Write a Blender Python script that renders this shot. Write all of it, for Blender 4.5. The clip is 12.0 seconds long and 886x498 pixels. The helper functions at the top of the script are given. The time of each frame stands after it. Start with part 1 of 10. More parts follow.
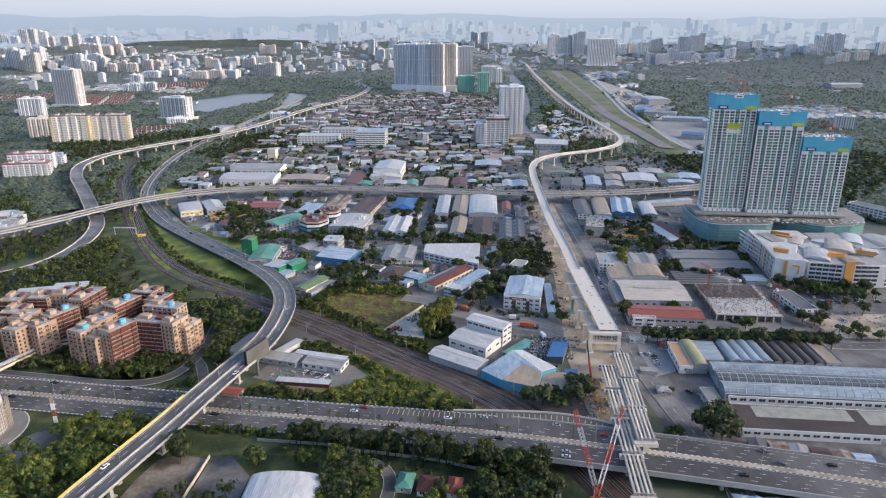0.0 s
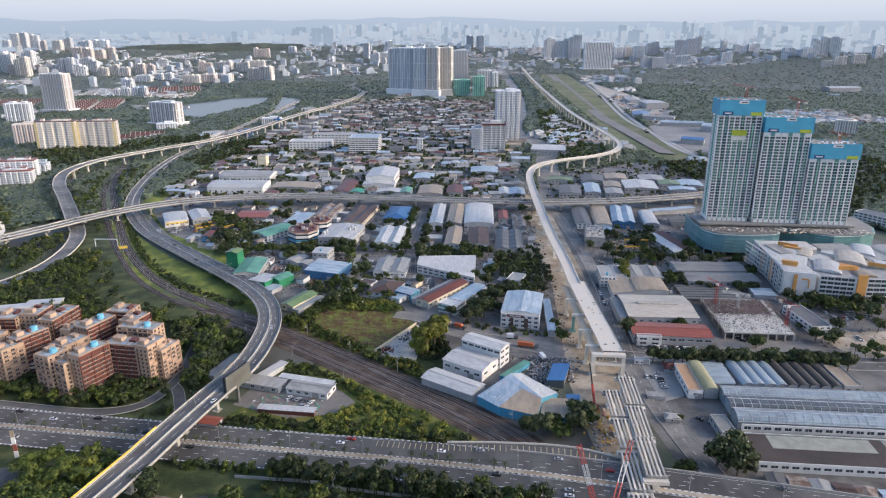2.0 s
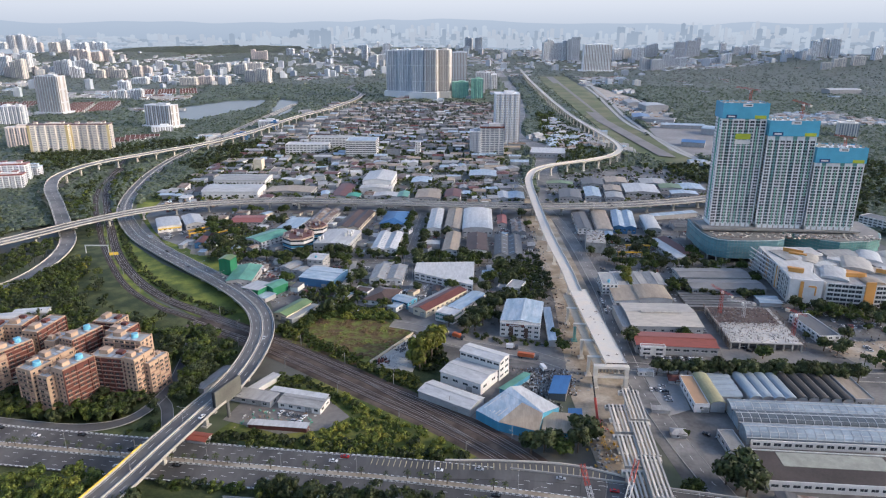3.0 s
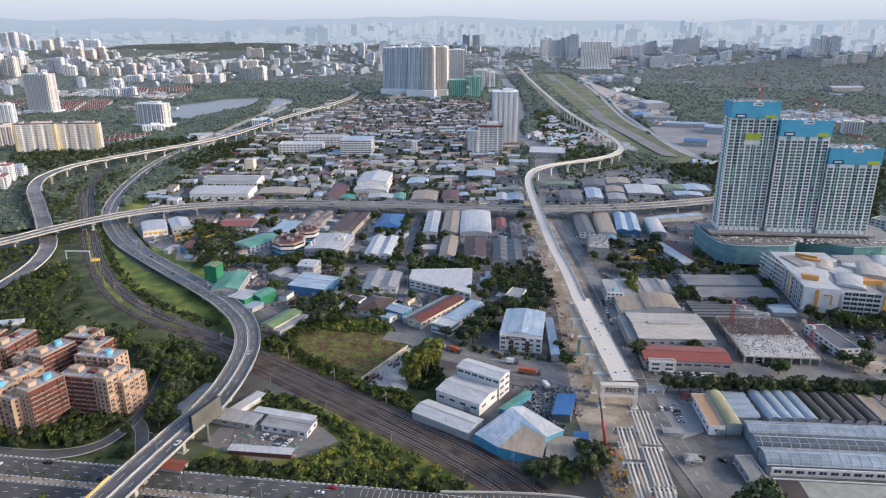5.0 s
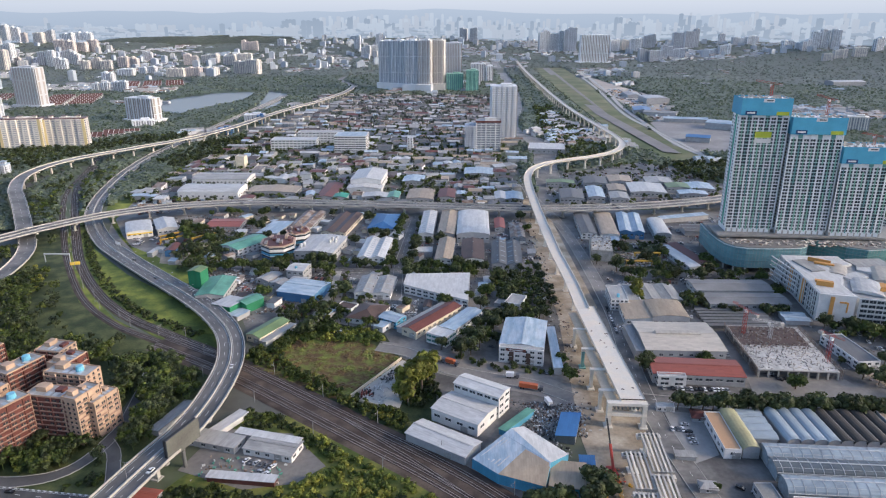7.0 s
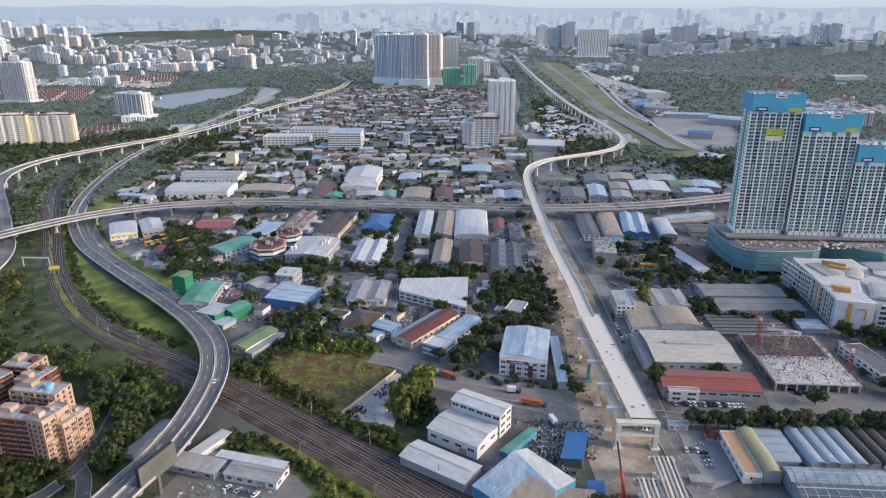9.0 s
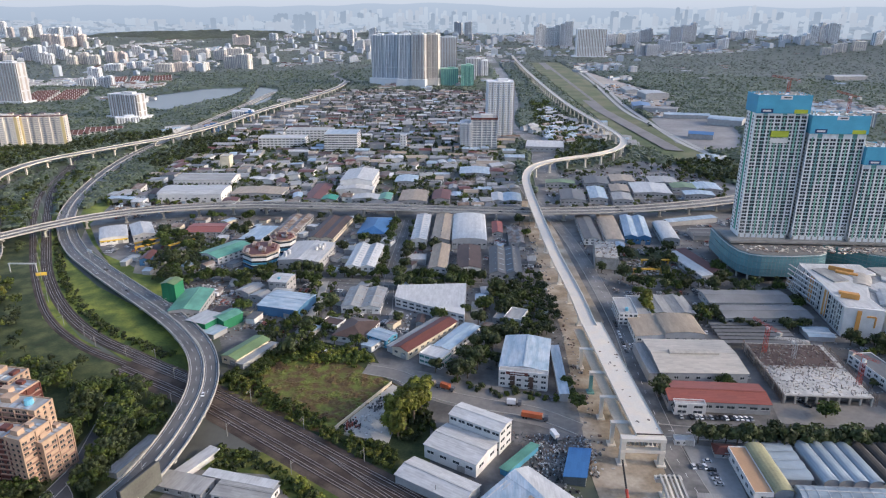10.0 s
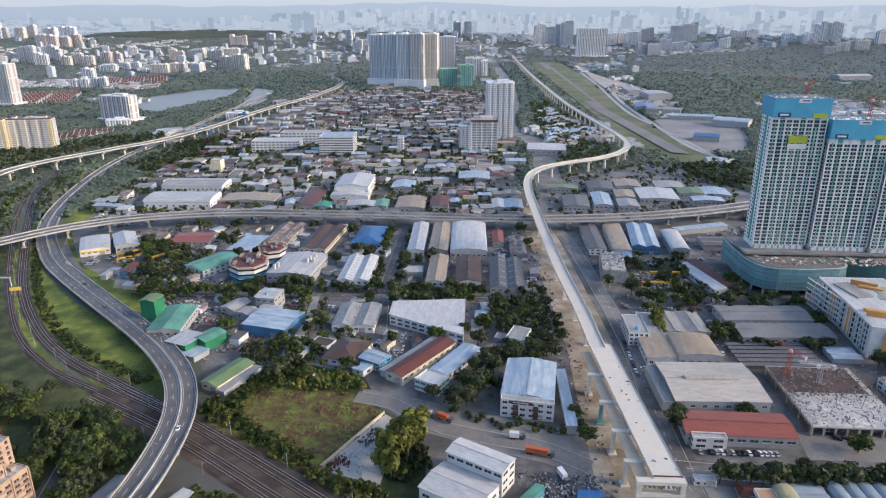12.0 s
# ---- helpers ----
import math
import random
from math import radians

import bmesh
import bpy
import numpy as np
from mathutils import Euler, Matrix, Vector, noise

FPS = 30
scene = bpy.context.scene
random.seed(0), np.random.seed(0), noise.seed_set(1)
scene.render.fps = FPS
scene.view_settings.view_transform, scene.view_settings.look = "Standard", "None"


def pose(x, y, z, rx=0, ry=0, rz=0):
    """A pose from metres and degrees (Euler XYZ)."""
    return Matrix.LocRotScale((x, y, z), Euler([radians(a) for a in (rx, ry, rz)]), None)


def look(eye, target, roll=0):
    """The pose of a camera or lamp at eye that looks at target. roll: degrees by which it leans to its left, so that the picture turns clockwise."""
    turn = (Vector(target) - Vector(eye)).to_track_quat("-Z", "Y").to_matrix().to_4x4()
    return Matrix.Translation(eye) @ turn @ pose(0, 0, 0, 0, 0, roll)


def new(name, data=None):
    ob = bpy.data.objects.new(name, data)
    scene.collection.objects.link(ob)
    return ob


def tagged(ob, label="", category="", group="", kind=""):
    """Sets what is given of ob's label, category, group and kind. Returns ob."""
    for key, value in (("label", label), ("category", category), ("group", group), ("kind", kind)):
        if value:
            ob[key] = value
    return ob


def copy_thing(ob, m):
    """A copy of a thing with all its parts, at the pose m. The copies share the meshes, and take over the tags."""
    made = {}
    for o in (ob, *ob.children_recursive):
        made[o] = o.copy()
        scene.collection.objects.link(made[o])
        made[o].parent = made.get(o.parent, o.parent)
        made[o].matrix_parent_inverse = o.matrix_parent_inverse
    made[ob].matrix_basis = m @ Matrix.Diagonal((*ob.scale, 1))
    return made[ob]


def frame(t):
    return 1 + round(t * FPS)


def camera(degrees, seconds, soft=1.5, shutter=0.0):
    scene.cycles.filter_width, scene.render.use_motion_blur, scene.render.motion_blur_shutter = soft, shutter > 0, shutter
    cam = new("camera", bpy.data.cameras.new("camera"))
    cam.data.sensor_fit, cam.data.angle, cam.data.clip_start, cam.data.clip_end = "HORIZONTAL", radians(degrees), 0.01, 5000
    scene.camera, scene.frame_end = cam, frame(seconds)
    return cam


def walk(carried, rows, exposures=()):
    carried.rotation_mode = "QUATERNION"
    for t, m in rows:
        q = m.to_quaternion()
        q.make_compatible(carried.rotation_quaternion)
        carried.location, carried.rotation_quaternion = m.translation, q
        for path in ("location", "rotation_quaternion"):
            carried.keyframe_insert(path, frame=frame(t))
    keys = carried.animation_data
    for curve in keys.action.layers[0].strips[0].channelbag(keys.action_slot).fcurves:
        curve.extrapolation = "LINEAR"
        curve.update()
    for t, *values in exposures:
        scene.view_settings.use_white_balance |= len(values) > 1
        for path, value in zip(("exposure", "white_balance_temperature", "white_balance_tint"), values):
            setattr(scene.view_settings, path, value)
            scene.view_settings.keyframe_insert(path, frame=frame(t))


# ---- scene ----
cam = camera(66.5, 12.0, soft=1.15)
PATH = [
    (0, (2.284, -30.587, 212.027), (2.1522, -28.6968, 211.3862), 0.07),
    (0.5, (2.330, -23.629, 211.971), (2.1996, -21.7394, 211.3294), 0.07),
    (1, (2.338, -16.672, 211.846), (2.2101, -14.7813, 211.2080), 0.06),
    (1.5, (2.313, -9.726, 211.706), (2.1880, -7.8336, 211.0713), 0.05),
    (2, (2.250, -2.677, 211.513), (2.1289, -0.7837, 210.8815), 0.04),
    (2.5, (2.156, 4.415, 211.317), (2.0382, 6.3099, 210.6882), 0.03),
    (3, (2.100, 11.477, 211.121), (1.9827, 13.3730, 210.4945), 0.02),
    (5, (1.616, 39.859, 209.195), (1.5048, 41.7529, 208.5624), 0.00),
    (5.5, (1.443, 47.002, 208.958), (1.3338, 48.8951, 208.3209), -0.00),
    (6, (1.271, 54.027, 208.758), (1.1640, 55.9189, 208.1178), 0.09),
    (6.5, (1.080, 60.850, 208.581), (0.9745, 62.7402, 207.9364), 0.09),
    (7, (0.809, 67.552, 208.355), (0.7067, 69.4406, 207.7051), 0.08),
    (9, (-0.377, 94.056, 206.133), (-0.4709, 95.9409, 205.4692), 0.06),
    (9.5, (-0.577, 100.983, 205.866), (-0.6664, 102.8682, 205.2033), 0.15),
    (10, (-0.668, 108.279, 205.662), (-0.7557, 110.1634, 204.9984), 0.05),
    (10.5, (-0.698, 115.987, 205.472), (-0.7846, 117.8722, 204.8086), 0.04),
    (11, (-0.763, 124.182, 205.235), (-0.8474, 126.0665, 204.5707), -0.06),
    (11.5, (-0.671, 132.430, 205.093), (-0.7560, 134.3144, 204.4284), -0.06),
    (12, (-0.521, 140.686, 205.009), (-0.6084, 142.5699, 204.3440), -0.05),
]
walk(cam, [(t, look(eye, target, roll)) for t, eye, target, roll in PATH], exposures=[(0, 0.80, 5900, 13)])

# ---- world, sun, exposure ----
SUN_EL, SUN_AZ = 22.0, 98.0          # degrees; azimuth clockwise from +y
world = bpy.data.worlds.new("hazy_evening_sky")
scene.world = world
world.use_nodes = True
wn = world.node_tree
sky = wn.nodes.new("ShaderNodeTexSky")
sky.sky_type = "NISHITA"
sky.sun_disc = False
sky.sun_elevation, sky.sun_rotation = radians(SUN_EL), radians(SUN_AZ)
sky.air_density, sky.dust_density, sky.ozone_density = 1.0, 3.0, 1.5
wn.links.new(sky.outputs[0], wn.nodes["Background"].inputs[0])
wn.nodes["Background"].inputs[1].default_value = 0.15
sun = new("sun", bpy.data.lights.new("sun", "SUN"))
sun.data.energy, sun.data.angle, sun.data.color = 1.28, radians(2.5), (1.0, 0.76, 0.50)
az, el = radians(SUN_AZ), radians(SUN_EL)
sun.matrix_world = look((1000 * math.sin(az) * math.cos(el), 1000 * math.cos(az) * math.cos(el), 1000 * math.sin(el)), (0, 0, 0))


# ---- materials ----
def mat(name, col, rough=0.75, metal=0.0, var=0.18, scale=0.08, fine=1.2, rnd=0.10, bump=0.0, veil=0.36, ribs=0.0, tint=None, stretch=(1, 1, 1), haze_coat=0.0):
    """A surface with stains at two scales, a shade of its own per object, and gloss at grazing angles that stands in
    for haze.
    """
    m = bpy.data.materials.new(name)
    m.use_nodes = True
    t = m.node_tree
    n, l = t.nodes, t.links
    b = n["Principled BSDF"]
    tc = n.new("ShaderNodeTexCoord")
    mp = n.new("ShaderNodeMapping")
    mp.inputs["Scale"].default_value = stretch
    l.new(tc.outputs["Object"], mp.inputs[0])
    a = n.new("ShaderNodeTexNoise")
    a.inputs["Scale"].default_value, a.inputs["Detail"].default_value = scale, 5
    c = n.new("ShaderNodeTexNoise")
    c.inputs["Scale"].default_value, c.inputs["Detail"].default_value = fine, 3
    l.new(mp.outputs[0], a.inputs["Vector"])
    l.new(mp.outputs[0], c.inputs["Vector"])
    oi = n.new("ShaderNodeObjectInfo")

    def lin(src, k, base):
        q = n.new("ShaderNodeMath")
        q.operation = "MULTIPLY_ADD"
        l.new(src, q.inputs[0])
        q.inputs[1].default_value, q.inputs[2].default_value = k, base
        return q.outputs[0]

    def add(u, v):
        q = n.new("ShaderNodeMath")
        q.operation = "ADD"
        l.new(u, q.inputs[0])
        l.new(v, q.inputs[1])
        return q.outputs[0]
    f = add(add(lin(a.outputs[0], 4 * var, 1 - 2 * var), lin(c.outputs[0], 2 * var, -var)), lin(oi.outputs["Random"], 2 * rnd, -rnd))
    if ribs:                       # sheets weathered or replaced one by one
        sn = n.new("ShaderNodeVectorMath")
        sn.operation = "SNAP"
        sn.inputs[1].default_value = (1.3, 5.2, 60.0)
        l.new(tc.outputs["Object"], sn.inputs[0])
        wh = n.new("ShaderNodeTexWhiteNoise")
        wh.noise_dimensions = "3D"
        l.new(sn.outputs[0], wh.inputs["Vector"])
        f = add(f, lin(wh.outputs["Value"], 0.16, -0.08))
    base = n.new("ShaderNodeMix")
    base.data_type = "RGBA"
    base.inputs[6].default_value = (*col, 1)
    base.inputs[7].default_value = (*(tint or col), 1)
    r = n.new("ShaderNodeValToRGB")
    r.color_ramp.elements[0].position, r.color_ramp.elements[1].position = 0.42, 0.6
    l.new(a.outputs[0], r.inputs[0])
    l.new(r.outputs[0], base.inputs[0])
    sc = n.new("ShaderNodeVectorMath")
    sc.operation = "SCALE"
    l.new(base.outputs[2], sc.inputs[0])
    l.new(f, sc.inputs["Scale"])
    l.new(sc.outputs[0], b.inputs["Base Color"])
    b.inputs["Roughness"].default_value, b.inputs["Metallic"].default_value = rough, metal
    b.inputs["Specular IOR Level"].default_value = 0.35
    h = None
    if ribs:
        w = n.new("ShaderNodeTexWave")
        w.inputs["Scale"].default_value = 0.31 / ribs
        l.new(tc.outputs["Object"], w.inputs["Vector"])
        h = w.outputs[1]
    elif bump:
        h = c.outputs[0]
    if h is not None:
        bp = n.new("ShaderNodeBump")
        bp.inputs["Strength"].default_value, bp.inputs["Distance"].default_value = (bump or 0.22), 0.12
        l.new(h, bp.inputs["Height"])
        l.new(bp.outputs[0], b.inputs["Normal"])
    # whitish gloss mixed in to grey distant surfaces the way haze would
    if veil or haze_coat:
        lw = n.new("ShaderNodeLayerWeight")
        lw.inputs[0].default_value = 0.5
        p = n.new("ShaderNodeMath")
        p.operation = "POWER"
        p.inputs[1].default_value = 5.0
        l.new(lw.outputs["Facing"], p.inputs[0])
        g = n.new("ShaderNodeBsdfGlossy")
        g.inputs["Roughness"].default_value = 0.55 if haze_coat < 0.05 else 0.95
        g.inputs["Color"].default_value = (0.9, 0.9, 0.9, 1)
        mx = n.new("ShaderNodeMixShader")
        l.new(lin(p.outputs[0], veil, haze_coat), mx.inputs[0])
        l.new(b.outputs[0], mx.inputs[1])
        l.new(g.outputs[0], mx.inputs[2])
        l.new(mx.outputs[0], n["Material Output"].inputs[0])
    return m


def leaf(name, col, dark, veil=0.3, spread=0.9, scale=0.25, haze_coat=0.0):
    m = mat(name, col, rough=0.6, var=0.3, scale=scale, fine=1.5, rnd=0.3, veil=veil, tint=dark, haze_coat=haze_coat)
    n, l = m.node_tree.nodes, m.node_tree.links
    g = n.new("ShaderNodeNewGeometry")
    sc = [x for x in n if x.type == "VECT_MATH"][0]
    k = n.new("ShaderNodeMath")
    k.operation = "MULTIPLY_ADD"
    k.inputs[1].default_value, k.inputs[2].default_value = spread, 1 - spread / 2
    l.new(g.outputs["Random Per Island"], k.inputs[0])
    s2 = n.new("ShaderNodeVectorMath")
    s2.operation = "SCALE"
    l.new(sc.outputs[0], s2.inputs[0])
    l.new(k.outputs[0], s2.inputs["Scale"])
    l.new(s2.outputs[0], n["Principled BSDF"].inputs["Base Color"])
    tr, mx = n.new("ShaderNodeBsdfTranslucent"), n.new("ShaderNodeMixShader")      # light through the leaves
    l.new(s2.outputs[0], tr.inputs[0])
    mx.inputs[0].default_value = 0.35
    last = n["Material Output"].inputs[0].links[0].from_socket
    l.new(last, mx.inputs[1])
    l.new(tr.outputs[0], mx.inputs[2])
    l.new(mx.outputs[0], n["Material Output"].inputs[0])
    return m


CONC = mat("concrete", (0.40, 0.38, 0.34), var=0.14, scale=0.15, bump=0.2)
CONC_NEW = mat("pale_new_concrete", (0.65, 0.61, 0.54), var=0.12, scale=0.12, bump=0.2, tint=(0.62, 0.56, 0.47))
CONC_DK = mat("weathered_concrete", (0.22, 0.215, 0.20), var=0.22, scale=0.15)
ASPH = mat("asphalt", (0.100, 0.097, 0.095), rough=0.85, var=0.2, scale=0.05, fine=0.6, tint=(0.13, 0.125, 0.118), bump=0.2)
ASPH_OLD = mat("old_grey_asphalt", (0.105, 0.102, 0.097), rough=0.9, var=0.34, scale=0.045, fine=0.45, tint=(0.175, 0.166, 0.153))
ASPH_DK = mat("dark_motorway_asphalt", (0.076, 0.074, 0.071), rough=0.85, var=0.24, scale=0.05, fine=0.6, tint=(0.116, 0.110, 0.104), bump=0.2, stretch=(1, 0.3, 1))
ASPH_PALE = mat("pale_worn_asphalt", (0.108, 0.104, 0.099), rough=0.9, var=0.34, scale=0.045, fine=0.45, tint=(0.175, 0.167, 0.155))
LINE_W = mat("white_road_paint", (0.7, 0.7, 0.68), var=0.2)
LINE_Y = mat("yellow_paint", (0.72, 0.50, 0.07), var=0.2)
BLACK = mat("black_paint", (0.03, 0.03, 0.03))
GRASS = mat("mown_grass", (0.086, 0.124, 0.020), rough=0.9, var=0.5, scale=0.05, fine=0.7, tint=(0.17, 0.19, 0.03), bump=0.6, veil=0.08)
SCRUB = mat("rough_scrub", (0.040, 0.058, 0.018), rough=0.9, var=0.5, scale=0.07, fine=0.8, tint=(0.075, 0.085, 0.030), bump=0.8, veil=0.08)
FIELD = mat("dry_field_grass", (0.115, 0.072, 0.032), rough=0.95, var=0.55, scale=0.14, fine=0.9, tint=(0.095, 0.110, 0.022), bump=0.9, veil=0.08)
DIRT = mat("bare_earth", (0.33, 0.265, 0.185), rough=0.95, var=0.3, scale=0.06, fine=0.5, tint=(0.40, 0.345, 0.27), bump=0.5)
BED = mat("oil_stained_track_bed", (0.042, 0.030, 0.025), rough=0.95, var=0.3, scale=0.1, fine=1.0, veil=0.1)
GRAVEL = mat("railway_ballast", (0.060, 0.043, 0.035), rough=0.95, var=0.4, scale=0.08, fine=1.0, tint=(0.095, 0.072, 0.056), bump=0.5, veil=0.1)
STEEL = mat("rail_steel", (0.46, 0.41, 0.37), rough=0.4, metal=0.4)
YARD = mat("dusty_yard", (0.24, 0.225, 0.20), rough=0.95, var=0.3, scale=0.05, fine=0.4, tint=(0.16, 0.15, 0.14))
WATER = mat("lake_water", (0.11, 0.13, 0.13), rough=0.22, var=0.05, veil=0.15)
TOWERW = mat("fresh_white_facade_paint", (0.76, 0.76, 0.75), var=0.1, scale=0.2)
WHITE = mat("white_wall_paint", (0.66, 0.65, 0.63), var=0.12, scale=0.2)
CREAM = mat("cream_wall_paint", (0.62, 0.55, 0.42), var=0.14, scale=0.2)
GREYW = mat("grey_wall_paint", (0.36, 0.36, 0.36), var=0.15, scale=0.2)
BLUEW = mat("blue_wall_cladding", (0.06, 0.16, 0.30), var=0.15, ribs=1.0)
LBLUEW = mat("bright_blue_wall_cladding", (0.08, 0.29, 0.43), var=0.15, ribs=1.0)
GREENW = mat("green_wall_cladding", (0.025, 0.18, 0.085), var=0.15, ribs=1.0)
ORANGEW = mat("orange_panel", (0.58, 0.29, 0.08), var=0.15)
PEACH = mat("peach_render", (0.44, 0.315, 0.222), var=0.16, scale=0.25)
BRICK = mat("red_brick_render", (0.13, 0.046, 0.036), var=0.2, scale=0.3)
LEDGE = mat("pale_pink_ledge_paint", (0.30, 0.19, 0.15), var=0.15, scale=0.3)
GLASS = mat("dark_window_glass", (0.045, 0.054, 0.062), rough=0.12, var=0.1, veil=0.2)
GLASS_G = mat("green_window_glass", (0.03, 0.16, 0.14), rough=0.12, var=0.1)
R_WHITE = mat("white_metal_roof", (0.50, 0.50, 0.49), rough=0.5, var=0.15, scale=0.3, ribs=1.2, stretch=(1, 0.25, 1))
R_GREY = mat("grey_metal_roof", (0.33, 0.325, 0.31), rough=0.6, var=0.24, scale=0.25, ribs=1.2, stretch=(1, 0.25, 1))
R_DKGREY = mat("dark_grey_sheet_roof", (0.13, 0.13, 0.13), rough=0.7, var=0.22, ribs=1.2, stretch=(1, 0.25, 1))
R_CREAM = mat("cream_grey_metal_roof", (0.46, 0.42, 0.36), rough=0.6, var=0.17, scale=0.25, ribs=1.2, stretch=(1, 0.25, 1))
R_TAN = mat("tan_metal_roof", (0.36, 0.29, 0.21), rough=0.6, var=0.2, scale=0.25, ribs=1.2, stretch=(1, 0.25, 1))
R_BLUE = mat("light_blue_metal_roof", (0.31, 0.41, 0.50), rough=0.5, var=0.18, scale=0.25, ribs=1.2, stretch=(1, 0.25, 1), tint=(0.40, 0.46, 0.51))
R_MBLUE = mat("bright_blue_metal_roof", (0.06, 0.17, 0.36), rough=0.5, var=0.13, ribs=1.2)
R_RED = mat("red_metal_roof", (0.29, 0.085, 0.06), rough=0.6, var=0.13, ribs=1.2, stretch=(1, 0.25, 1), tint=(0.25, 0.085, 0.065))
R_MAROON = mat("maroon_tile_roof", (0.13, 0.045, 0.035), rough=0.7, var=0.2, ribs=0.8)
R_BROWN = mat("brown_tile_roof", (0.085, 0.055, 0.045), rough=0.75, var=0.25, ribs=0.8)
R_RUST = mat("rusty_sheet_roof", (0.20, 0.13, 0.09), rough=0.85, var=0.35, scale=0.15, tint=(0.28, 0.25, 0.22), ribs=1.2)
R_GREEN = mat("green_metal_roof", (0.09, 0.24, 0.18), rough=0.55, var=0.12, ribs=1.2, tint=(0.12, 0.30, 0.22))
R_OLIVE = mat("faded_green_metal_roof", (0.15, 0.22, 0.10), rough=0.6, var=0.2, ribs=1.2)
R_ORANGE = mat("faded_orange_roof", (0.48, 0.30, 0.17), rough=0.7, var=0.12)
# darker tint stands for the dim interior showing through the sheet
R_SHELL = mat("milky_greenhouse_sheet", (0.36, 0.42, 0.46), rough=0.3, var=0.4, scale=0.12, fine=0.5, tint=(0.17, 0.205, 0.23), stretch=(1, 0.3, 1))
SCREEN = mat("blue_safety_screen", (0.09, 0.36, 0.52), rough=0.8, var=0.1, scale=0.1)
NET_B = mat("blue_scaffold_net", (0.15, 0.285, 0.31), rough=0.9, var=0.18, scale=0.1)
NET_G = mat("green_scaffold_net", (0.05, 0.30, 0.21), rough=0.9, var=0.25, scale=0.1)
NET_L = mat("pale_green_facade_net", (0.27, 0.48, 0.37), rough=0.9, var=0.3, scale=0.12, fine=0.6)
NET_T = mat("teal_scaffold_net", (0.15, 0.31, 0.29), rough=0.9, var=0.2, scale=0.1)
LIME = mat("lime_banner", (0.42, 0.48, 0.05))
NAVY = mat("navy_banner", (0.02, 0.06, 0.16))
CRANE_R = mat("red_crane_steel", (0.42, 0.05, 0.03), rough=0.5)
CRANE_Y = mat("yellow_crane_steel", (0.60, 0.36, 0.04), rough=0.5)
TANK = mat("blue_water_tank", (0.16, 0.42, 0.55), rough=0.4)
WOODM = mat("tree_bark", (0.13, 0.10, 0.075), rough=0.95)
LEAF_A = leaf("dark_leaves", (0.050, 0.068, 0.026), (0.074, 0.090, 0.032), 0.1, 0.8)
LEAF_B = leaf("mid_leaves", (0.054, 0.082, 0.018), (0.082, 0.108, 0.022), 0.06, 0.8)
# leaves of the distant woods: haze is painted into these two paler greens
LEAF_F = leaf("haze_paled_leaves_far", (0.126, 0.148, 0.116), (0.112, 0.134, 0.102), 0.2, 0.12, 0.012, 0.04)
LEAF_M = leaf("haze_paled_leaves_mid", (0.100, 0.128, 0.084), (0.112, 0.138, 0.088), 0.2, 0.15, 0.02, 0.0)
# far glass: sky reflection and haze are put into a lighter base colour
FAR_GLASS = mat("haze_paled_window_bays", (0.30, 0.31, 0.33), rough=0.3, var=0.1)
LEAF_C = leaf("yellow_green_leaves", (0.215, 0.215, 0.036), (0.130, 0.155, 0.026), 0.06, 0.8)
LEAF_D = leaf("fresh_green_leaves", (0.085, 0.118, 0.022), (0.120, 0.140, 0.026), 0.06, 0.8)
# walls of far blocks, with haze painted in as a paler, bluer tone
FAR_WALL = [mat("far_" + s, c, var=0.08, scale=0.03, fine=0.2, rnd=0.15, haze_coat=0.15) for s, c in (
    ("hazed_white_render", (0.66, 0.68, 0.70)), ("hazed_cream_render", (0.64, 0.59, 0.52)), ("hazed_grey_render", (0.50, 0.52, 0.55)), ("hazed_pink_render", (0.62, 0.53, 0.47)))]


